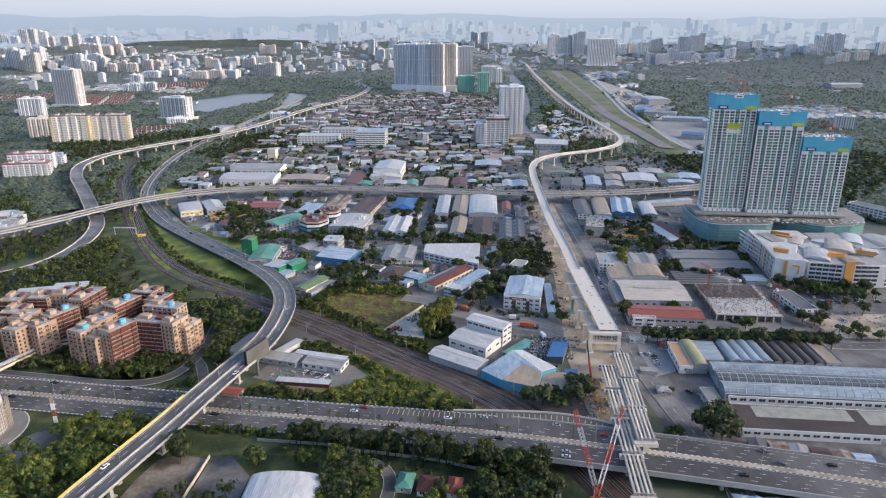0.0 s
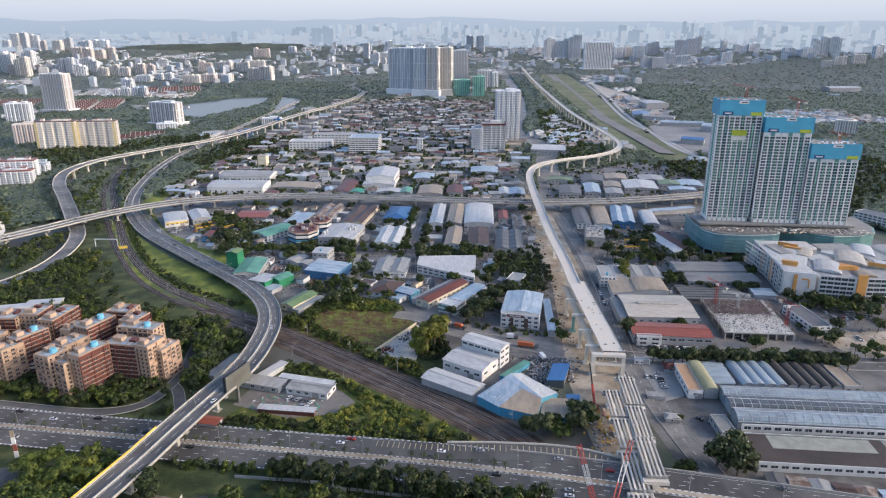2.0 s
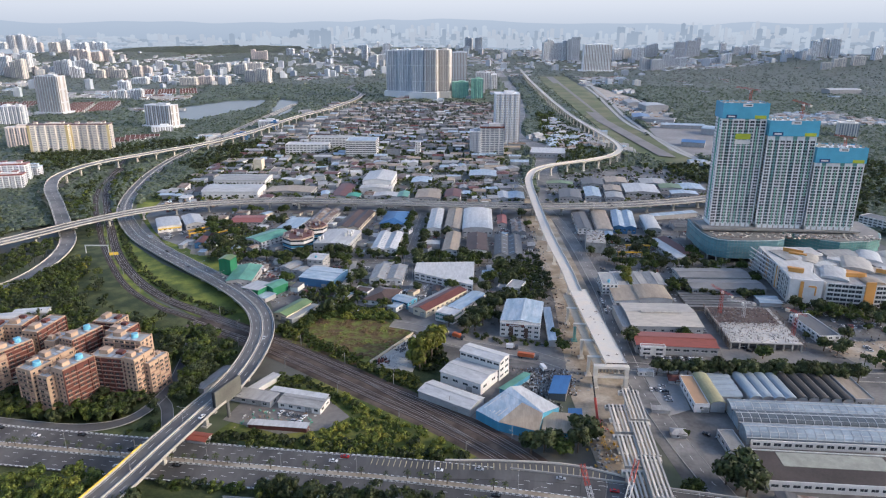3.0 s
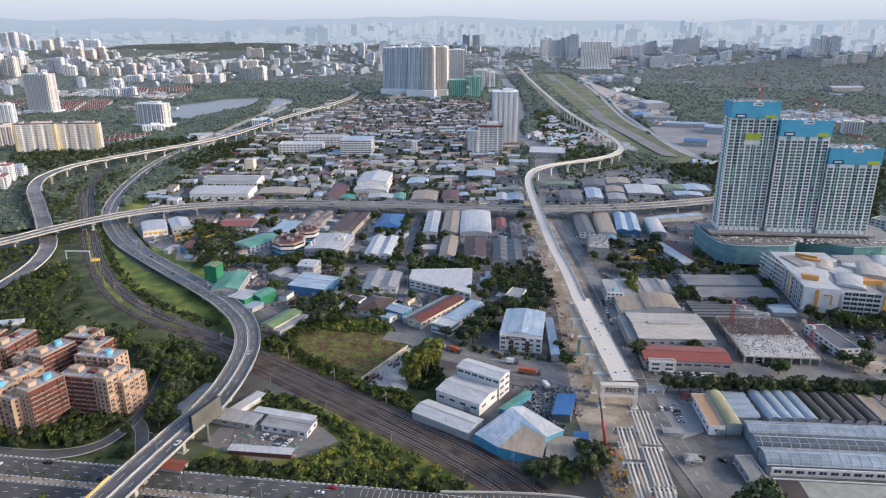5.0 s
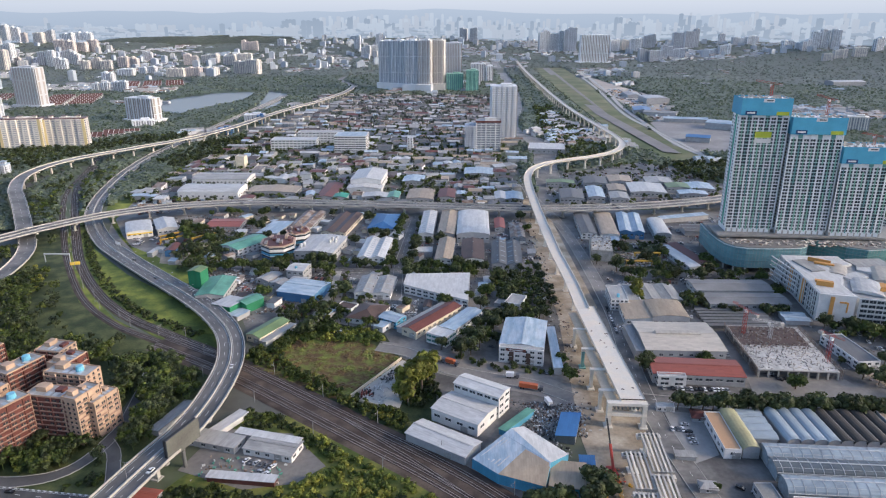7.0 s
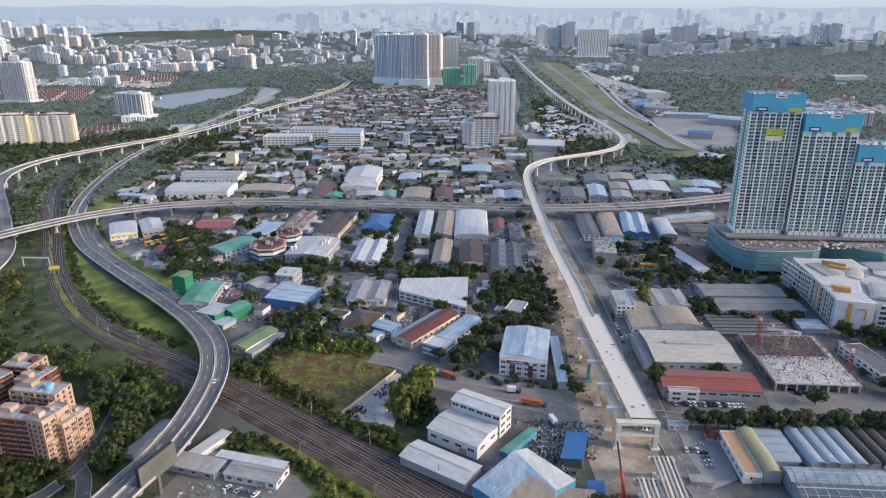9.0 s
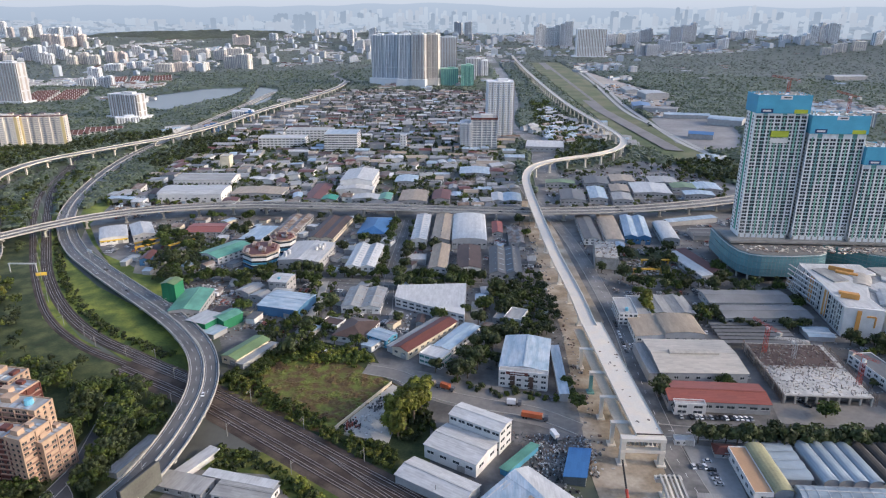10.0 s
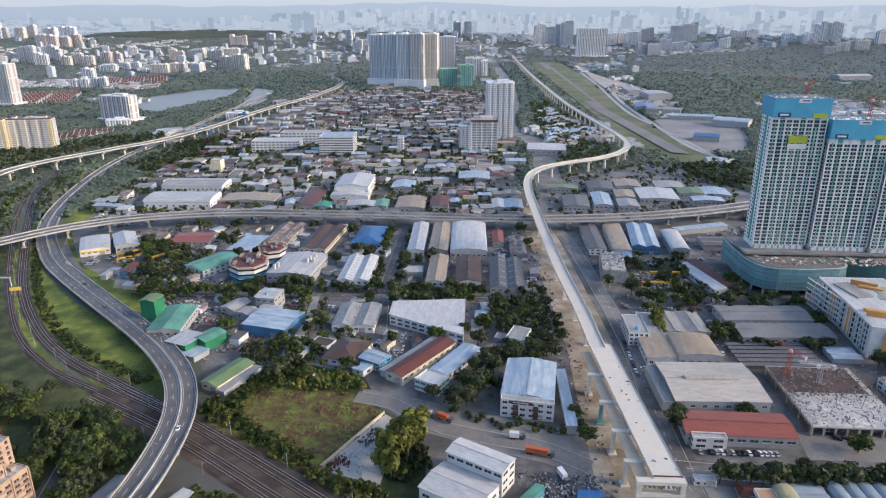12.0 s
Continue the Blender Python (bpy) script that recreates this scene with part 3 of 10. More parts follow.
def viaduct(name, label, pts, width, span=32.0, deck=CONC, road=ASPH, depth=1.7, median=True, two=False, marks=True, low=3.0, claimed=True, edge=CONC, start=0):
    line = smooth_line(pts, 4.0)
    root = thing(name, *line[0][0], label=label, category="viaduct", kind="structure")
    root.matrix_basis = Matrix()
    hw = width / 2
    body = [(-hw, 0), (-hw, -0.5), (-hw * 0.62, -0.75), (-hw * 0.5, -depth), (hw * 0.5, -depth), (hw * 0.62, -0.75), (hw, -0.5), (hw, 0)]
    part("deck", sweep(line, body[::-1]), deck, root)
    part("road_surface", sweep(line, rectp(-hw + 0.45, hw - 0.45, 0.0, 0.03)), road, root)
    for sgn in (-1, 1):
        part("parapet", sweep(line, rectp(*sorted((sgn * hw, sgn * (hw - 0.42))), -0.1, 1.05)), edge, root)
    if median:
        part("median_barrier", sweep(line, [(-0.45, 0), (-0.15, 0.9), (0.15, 0.9), (0.45, 0)]), edge, root)
    if marks:
        q = hw - 0.6
        mid = [o for k in (-1, 1) for o in (k * q * 0.52,)] if median else [0]
        lanes(line, mid, root)
        lanes(line, [-q + 0.7, q - 0.7] + ([-1.1, 1.1] if median else []), root, solid=True, w=0.2, name="edge_line")
    run = start
    for a, h in line:
        run += 4.0
        if run >= span:
            run = 0.0
            if a.z - depth > low:
                col, cap = pier(a.z - depth + 0.2, width, two)
                at = Matrix.Translation((a.x, a.y, a.z - depth + 0.02)) @ Matrix.Rotation(math.atan2(-h.x, h.y), 4, "Z")
                part("pier", col, deck, root, at=at)
                part("crosshead", cap, deck, root, at=at)
        if claimed:
            keep_clear(a, hw)
    return root, line


v1, line1 = viaduct("viaduct_1", "curving dual carriageway flyover with pale concrete parapets", V1, 17.0, low=2.5)
v2, line2 = viaduct("viaduct_2", "long grey concrete road viaduct on single piers", V2, 19.0, road=ASPH_OLD, span=36)
viaduct("viaduct_4", "cream concrete slip road viaduct sweeping round", V4, 15.0, road=ASPH_OLD, low=2.0, deck=CONC_NEW, edge=CONC_NEW, median=False)
v3, _ = viaduct("viaduct_3", "newly built pale concrete viaduct with unfinished deck", V3, 9.8, deck=CONC_NEW, road=CONC_NEW, edge=CONC_NEW, median=False, marks=False, span=30, depth=2.2)
# wider unfinished end of the new viaduct, on portal frames
ends = [Vector((83.9, 438, 16.4)), Vector((91.2, 332, 16.4))]
wide = [(ends[0].lerp(ends[1], i / 14), Vector((0.069, -0.998, 0))) for i in range(15)]
part("deck_widening", sweep(wide, [(-6.8, 0.05), (6.8, 0.05), (6.8, -0.6), (5.5, -2.0), (-5.5, -2.0), (-6.8, -0.6)]), CONC_NEW, v3)
for u in (-6.8, 6.55):
    part("edge_kerb", sweep(wide, rectp(u, u + 0.25, 0, 0.45)), CONC, v3)
for i, y in enumerate((344, 364, 386, 410)):
    k = (438 - y) / 106
    xr, xl = 83.9 + 7.3 * k + 5.2, 71.0 + 6.0 * k
    m = CONC_NEW if i != 2 else NET_T
    part("pier", Mesh().box(xl, y, 6.6, 1.8, 2.0, 13.2).box(xl, y, 0.4, 4.2, 4.2, 1.0), m, v3)
    part("pier", Mesh().box(xr, y, 6.6, 1.8, 2.0, 13.2).box(xr, y, 0.4, 4.2, 4.2, 1.0), CONC_NEW, v3)
    part("crosshead", Mesh().box((xl + xr) / 2, y, 13.4, xr - xl + 2.4, 2.2, 1.9), CONC_NEW, v3)
for i, (y0, y1) in enumerate(((333, 344), (344, 364), (364, 386), (386, 410), (410, 434))):
    k = (438 - (y0 + y1) / 2) / 106
    part("side_slab", Mesh().box(74.2 + 6.6 * k, (y0 + y1) / 2, 13.6, 5.8, y1 - y0 - 1.6, 0.5, rot=3.9), mat("sand_stained_slab", (0.50, 0.40, 0.28), var=0.2, scale=0.1) if i == 0 else v3_slab, v3, "sand-stained side slab")
    if i == 0:
        v3_slab = bpy.data.materials["sand_stained_slab"]
for u in (78.2, 97.2):
    part("end_portal_column", Mesh().box(u, 331, 7.3, 2.4, 2.6, 14.6).box(u, 331, 0.4, 4.6, 4.6, 1.0), CONC_NEW, v3)
part("end_beam", Mesh().box(87.7, 331, 15.3, 21.6, 3.0, 1.7), CONC_NEW, v3)
part("end_beam", Mesh().box(87.7, 331, 8.6, 21.6, 2.8, 1.5), CONC_NEW, v3)
for i in range(7):
    part("girder_end", Mesh().box(81.5 + 2.1 * i, 333.5, 11.2, 0.9, 3.0, 1.6), CONC_DK, v3)
# dark strip added in place of the shadow along the deck end
part("end_shadow_board", Mesh().box(91.2, 332.6, 16.6, 13.0, 0.3, 0.9), R_BROWN, v3, "dark brown strip at the deck end, standing for shade")
rngd = random.Random(2)
deb = Mesh()
for i in range(16):
    k = rngd.random()
    deb.box(83.9 + 7.3 * k + rngd.uniform(-5.5, 5.5), 438 - 106 * k, 16.7, rngd.uniform(0.4, 1.6), rngd.uniform(0.3, 0.8), rngd.uniform(0.15, 0.4), rngd.uniform(0, 180))
tagged(part("deck_debris", deb, R_RUST, v3), kind="stuff")

# precast girders of the next spans, resting on their crossheads
gird = thing("girder_spans", 0, 0, 0, 0, "rows of pale precast concrete girders on crossheads", "bridge girders", kind="structure")
gird.matrix_basis = Matrix()


def girders(x, y0, y1, n, z, lean):
    for i in range(n):
        s = Mesh()
        u = x + (i - (n - 1) / 2) * 2.05
        mid, ln = (y0 + y1) / 2, y1 - y0
        for cz, wd, hh in ((0, 1.0, 0.3), (-0.75, 0.28, 1.3), (-1.5, 0.75, 0.35)):
            s.box(u + lean * 0.0, mid, z + cz, wd, ln, hh, rot=lean)
        part("girder", s, CONC_NEW if i % 2 else CONC, gird)
    for y in (y0 + 0.6, y1 - 0.6):
        part("diaphragm", Mesh().box(x, y, z - 0.9, n * 2.05, 0.5, 1.3), CONC, gird)


def girder_pier(x, y, w, h):
    s = Mesh().box(x, y, h - 1.0, w, 2.6, 2.0)
    part("crosshead", s, CONC_NEW, gird)
    part("pier", Mesh().box(x, y, (h - 2) / 2, 3.0, 2.2, h - 2).box(x, y, 0.5, 5.5, 5.0, 1.0), CONC_NEW, gird)


for (x, y0, y1, z) in ((93.3, 284.5, 311, 13.2), (91.5, 257, 283, 13.2), (88.9, 228, 254.5, 15.5)):
    girders(x, y0, y1, 5, z, -2.0)
for (x, y0, y1, z) in ((82.8, 274.5, 298, 12.4), (81.9, 249.7, 272.5, 12.4), (80.2, 222, 247, 12.4), (79.4, 195, 220, 12.4), (78.6, 166, 193, 12.4)):
    girders(x, y0, y1, 5, z, -2.0)
for x, y, w, h in ((93.6, 311, 12, 11.5), (92.5, 283.7, 12, 11.5), (90.2, 255.7, 12, 12.2), (88.2, 227.5, 12, 13.6), (83.2, 298, 12, 10.6), (82.3, 273.5, 12, 10.6), (81.0, 248.3, 12, 10.6), (79.8, 221, 12, 10.6), (79, 194, 12, 10.6), (78.4, 166, 12, 10.6)):
    girder_pier(x, y, w, h)

# yellow guard rail on the outer parapet
yl = [q for q in line1 if q[0].y < 246]
part("guard_rail", sweep(yl, rectp(-8.75, -8.2, 1.05, 1.75)), LINE_Y, v1, "yellow painted guard rail")

# motorway: on the ground in the west, on a bridge in the east
hwl = smooth_line(HW, 5.0)
mw = thing("road_motorway", 0, 0, label="wide dark asphalt motorway with a planted median", category="motorway", kind="structure")
part("road_surface", sweep(hwl, rectp(-14, 14, -0.6, 0.0)), ASPH_DK, mw)
part("embankment", sweep([q for q in hwl if q[0].x < 20], [(-14, -0.65), (-18, -9), (18, -9), (14, -0.65)]), SCRUB, mw)
brg = [q for q in hwl if q[0].x > 18]
part("bridge_deck", sweep(brg, rectp(-14.6, 14.6, -2.0, -0.62)), CONC, mw)
for sgn in (-1, 1):
    part("parapet", sweep(brg, rectp(*sorted((sgn * 14.0, sgn * 14.5)), -0.6, 1.0)), CONC, mw)
part("median", sweep(hwl, rectp(-1.3, 1.3, 0.0, 0.3)), DIRT, mw)
lanes(hwl, [-10.6, -7.8, -5, 5, 7.8, 10.6], mw, dash=3, gap=8, w=0.17)
lanes(hwl, [-13.2, -2.0, 2.0, 13.2], mw, solid=True, w=0.16, name="edge_line")
for a, h in hwl:
    keep_clear(a, 15)
ramp = smooth_line([(-60, 252, 3.4), (-20, 249, 5.6), (19, 249, 7.05), (51, 247, 8.0), (78, 240, 8.02)], 4.0)
part("ramp_surface", sweep(ramp, rectp(-6.0, 6.0, -1.2, 0.02)), ASPH_DK, mw)
part("ramp_parapet", sweep([q for q in ramp if q[0].x > -15], rectp(-6.4, -6.0, -1.2, 1.0)), CONC_NEW, mw)
hatch = Mesh()
for a, h in smooth_line([(-50, 252, 4.0), (-20, 249, 5.6), (19, 249, 7.05), (51, 247, 8.0), (72, 242, 8.02)], 3.0):
    hatch.box(a.x + h.y * -2.5, a.y - h.x * -2.5, a.z + 0.06, 0.4, 4.5, 0.04, rot=math.degrees(math.atan2(h.y, h.x)))
tagged(part("hatched_shoulder", hatch, mat("faded_cream_paint", (0.46, 0.40, 0.24), var=0.35, scale=0.3), mw), kind="stuff")
for i, (a, h) in enumerate(brg[::7]):
    if not (44 < a.x < 62) and a.z > 4:
        part("pier", Mesh().box(a.x, a.y, (a.z - 2) / 2, 1.8, 22, a.z - 2, rot=math.degrees(math.atan2(-h.x, h.y)) + 90), CONC, mw)
for off in (-13.8, -1.45, 1.45, 13.8):     # black and white kerb blocks
    for m, ph, nm in ((LINE_W, 0, "white_kerb"), (CONC_DK, 1, "black_kerb")):
        s = Mesh()
        for i, (a, h) in enumerate(smooth_line(HW, 1.5)):
            if i % 2 == ph and (a.x < 10 or abs(off) < 2):
                r = Vector((h.y, -h.x, 0)) * off
                s.box(a.x + r.x, a.y + r.y, a.z + 0.22, 1.5, 0.35, 0.44, rot=math.degrees(math.atan2(h.y, h.x)))
        tagged(part(nm, s, m, mw), kind="stuff")


LEVEL = [0.16]


def road(name, pts, w, label, m=ASPH, marks=True, z=None, claimed=True):
    LEVEL[0] += 0.02
    z = z or LEVEL[0]
    ln = smooth_line([(*p[:2], (p[2] if len(p) > 2 else 0) + z) for p in pts], 5.0)
    r = thing(name, 0, 0, label=label, category="road", kind="structure")
    part("road_surface", sweep(ln, rectp(-w / 2, w / 2, -0.3, 0.0)), m, r)
    for sgn in (-1, 1):
        part("kerb", sweep(ln, rectp(*sorted((sgn * w / 2, sgn * (w / 2 + 0.35))), -0.3, 0.14)), CONC, r)
    if marks:
        lanes(ln, [0], r, dash=3, gap=6)
    if claimed:
        for a, h in ln:
            keep_clear(a, w / 2)
    return ln


road("road_slip", [(-330, 281), (-280, 277), (-232, 273.5), (-210, 276), (-198, 282), (-192, 292), (-190, 304), (-189, 316), (-192, 330), (-197, 350), (-204, 372)], 6.5, "slip road curving past the apartments", marks=False)
road("road_slip_west", [(-420, 279), (-350, 276), (-290, 273), (-240, 268), (-200, 262), (-170, 260)], 6, "slip lane joining the motorway", z=0.5, marks=True)
road("road_branch", [(-190, 303), (-182, 296), (-176, 286), (-171, 277), (-168, 268)], 6, "short lane between the slip road and the flyover", marks=False)
road("road_east", [(72, 800), (78, 744), (96, 658), (104, 587), (108, 521), (110, 455), (107, 401), (106, 366), (107, 332), (112, 297), (119, 265), (126, 240), (132, 200), (137, 120)], 11, "grey two-lane road beside the new viaduct", m=mat("sun_bleached_asphalt", (0.165, 0.160, 0.153), rough=0.9, var=0.34, scale=0.045, fine=0.45, tint=(0.225, 0.215, 0.20)))
road("road_underpass", [(126, 150), (128, 205), (132, 235)], 9, "dark road under the motorway bridge")
road("road_estate_main", [(-62, 668), (-63, 600), (-64, 540), (-61, 500), (-58, 468)], 8, "estate street lined with trees", m=ASPH_PALE)
road("road_estate_cross", [(-250, 520), (-180, 523), (-120, 523), (-60, 521), (0, 520), (60, 520)], 8, "cross street of the factory estate", m=ASPH_PALE)
road("road_estate_south", [(-62, 402), (-40, 396), (-15, 380), (12, 372), (40, 366), (66, 352)], 9, "dusty street past the white factory", m=YARD, marks=False)
road("road_estate_lane", [(-116, 520), (-113, 480), (-116, 440), (-126, 420)], 5, "narrow back lane", m=CONC, marks=False)
road("road_tree_row", [(100, 356), (140, 353), (200, 352), (270, 352), (340, 358)], 9, "street with a row of dense trees", m=ASPH_OLD)
road("road_airport", [(105, 800), (110, 900), (120, 1000), (112, 1100), (84, 1150), (78, 1277), (108, 1553), (119, 2056), (106, 2600), (100, 3000)], 34, "wide grey highway running to the distance", m=ASPH_OLD)
road("road_airfield", [(430, 2300), (420, 2090), (400, 1800), (372, 1500), (366, 1300), (362, 1100), (372, 1010), (400, 930)], 9, "pale perimeter road along the airfield", m=CONC, marks=False)
road("road_forest", [(400, 930), (480, 900), (570, 899), (643, 908), (760, 930), (900, 980)], 10, "pale road through the woods", m=CONC, marks=False)
road("road_drive", [(-41, 180), (-41, 196), (-40.5, 203), (-42, 210), (-47, 215.5), (-56, 219)], 6, "grey driveway between the bungalows and the park", m=ASPH_OLD, marks=False)
road("road_lake", [(-390, 1900), (-430, 2000), (-480, 2120), (-470, 2230), (-434, 2343), (-415, 2500), (-421, 2715), (-430, 3000)], 18, "far curving road", m=ASPH_OLD)
road("road_airfield", [(368, 960), (378, 1000), (362, 1224), (352, 1420), (388, 1902), (410, 2400)], 8, "pale perimeter road of the airfield", m=CONC)

# ---- railway ----
RW = [(-600, 930), (-566, 848), (-524, 746), (-474, 665), (-411, 579), (-364, 519), (-307, 456), (-257, 419), (-211, 398), (-165, 377), (-131, 359), (-91, 336), (-55, 315), (-22, 296), (7, 277), (30, 258), (49, 236), (63, 215), (76, 193), (100, 150)]
RW2 = [(-566, 870), (-520, 760), (-468, 678), (-400, 582), (-352, 519), (-301, 466), (-255, 431), (-208, 407), (-160, 383)]
rail = thing("railway", 0, 0, label="electric railway of several tracks on brown ballast", category="railway", kind="structure")


def track(line, off, z=0.0):
    shifted = []
    for a, h in line:
        r = Vector((h.y, -h.x, 0))
        shifted.append((a + r * off, h))
    part("track_bed", sweep(shifted, rectp(-1.35, 1.35, 0.1, 0.36)), BED, rail)
    for u in (-0.72, 0.72):
        part("rail", sweep(shifted, rectp(u - 0.09, u + 0.09, z + 0.3, z + 0.5)), STEEL, rail)


wl = smooth_line(RW, 6.0)
near = [q for q in wl if q[0].x > -215]
west = [q for q in wl if q[0].x <= -209]
wl2 = smooth_line(RW2, 6.0)
part("ballast", sweep(near, [(-13, 0.1), (-11.5, 0.3), (9.5, 0.3), (11, 0.1)], closed=False), GRAVEL, rail)
part("ballast", sweep(west, [(-2.9, 0.12), (-2.1, 0.32), (2.1, 0.32), (2.9, 0.12)], closed=False), GRAVEL, rail)
part("ballast", sweep(wl2, [(-4.3, 0.14), (-3.5, 0.34), (3.5, 0.34), (4.3, 0.14)], closed=False), GRAVEL, rail)
for o in (-8.6, -4.8, 2.2, 6.0):
    track(near, o)
cross = [(a + Vector((h.y, -h.x, 0)) * (-4.8 + 7.0 * min(max((a.x + 70) / 70, 0), 1)), h) for a, h in near if -80 < a.x < 12]
track(cross, 0, 0.02)
track(west, 0)
for o in (-1.8, 1.8):
    track(wl2, o)
s = Mesh()
for i, (a, h) in enumerate(smooth_line(RW, 1.4)):
    if -215 < a.x < 60:
        for o in (-8.6, -4.8, 2.2, 6.0):
            r = Vector((h.y, -h.x, 0)) * o
            s.box(a.x + r.x, a.y + r.y, 0.34, 0.3, 2.4, 0.12, rot=math.degrees(math.atan2(h.y, h.x)))
tagged(part("sleepers", s, R_BROWN, rail), kind="stuff")
for a, h in wl[::2]:
    keep_clear(a, 14 if a.x > -215 else 5)
for a, h in wl2[::2]:
    keep_clear(a, 5)


# ---- buildings ----
WINS = {}


def window_mesh(w, h, glass=GLASS, edge=WHITE):
    """A framed pane facing -y, with sill; its centre at the origin."""
    key = (round(w, 2), round(h, 2), glass.name, edge.name)
    if key not in WINS:
        s = Mesh()
        s.box(0, -0.02, 0, w, 0.10, h, m=0)
        s.box(0, -0.05, -h / 2 - 0.08, w + 0.3, 0.3, 0.16, m=1)
        s.box(0, -0.06, 0, 0.12, 0.12, h, m=1)
        WINS[key] = s.data("window", [glass, edge])
    return WINS[key]


def wall_windows(root, w, d, z0, floors, fh, sides="fr", step=4.0, ww=2.2, wh=1.4, glass=GLASS, edge=WHITE, cap=14):
    me = window_mesh(ww, wh, glass, edge)
    far = Mesh()
    for side in sides:
        ln = w if side in "fb" else d
        n = max(1, min(cap, int((ln - 1.0) / step)))
        for k in range(floors):
            z = z0 + fh * (k + 0.55)
            for i in range(n):
                u = (i - (n - 1) / 2) * (ln / n)
                at = {"f": pose(u, -d / 2 - 0.02, z), "b": pose(u, d / 2 + 0.02, z, 0, 0, 180),
                      "r": pose(w / 2 + 0.02, u, z, 0, 0, 90), "l": pose(-w / 2 - 0.02, u, z, 0, 0, -90)}[side]
                if root.location.y > 560:
                    far.add([tuple(at @ v.co) for v in me.vertices], [tuple(p.vertices) for p in me.polygons])
                    for p in me.polygons:
                        far.m[p.index - len(me.polygons)] = p.material_index
                else:
                    part("window", me, None, root, at=at)
    if far.f:
        tagged(part("glazing", far, [glass, edge], root), kind="stuff")


def profile(kind, w, rh, bays):
    """Roof line across the width: (offset, height)."""
    pts, b = [], w / bays
    for k in range(bays):
        x0 = -w / 2 + k * b
        if kind == "gable":
            pts += [(x0, 0), (x0 + b / 2, rh)]
        elif kind == "barrel":
            pts += [(x0 + b * (0.5 - 0.5 * math.cos(math.pi * i / 8)), rh * math.sin(math.pi * i / 8)) for i in range(8)]
        elif kind == "mono":
            pts += [(x0, 0)]
        elif kind == "saw":
            pts += [(x0, 0), (x0 + b - 0.3, rh)]
        else:
            pts += [(x0, 0)]
    pts.append((w / 2, rh if kind == "mono" else 0))
    return pts


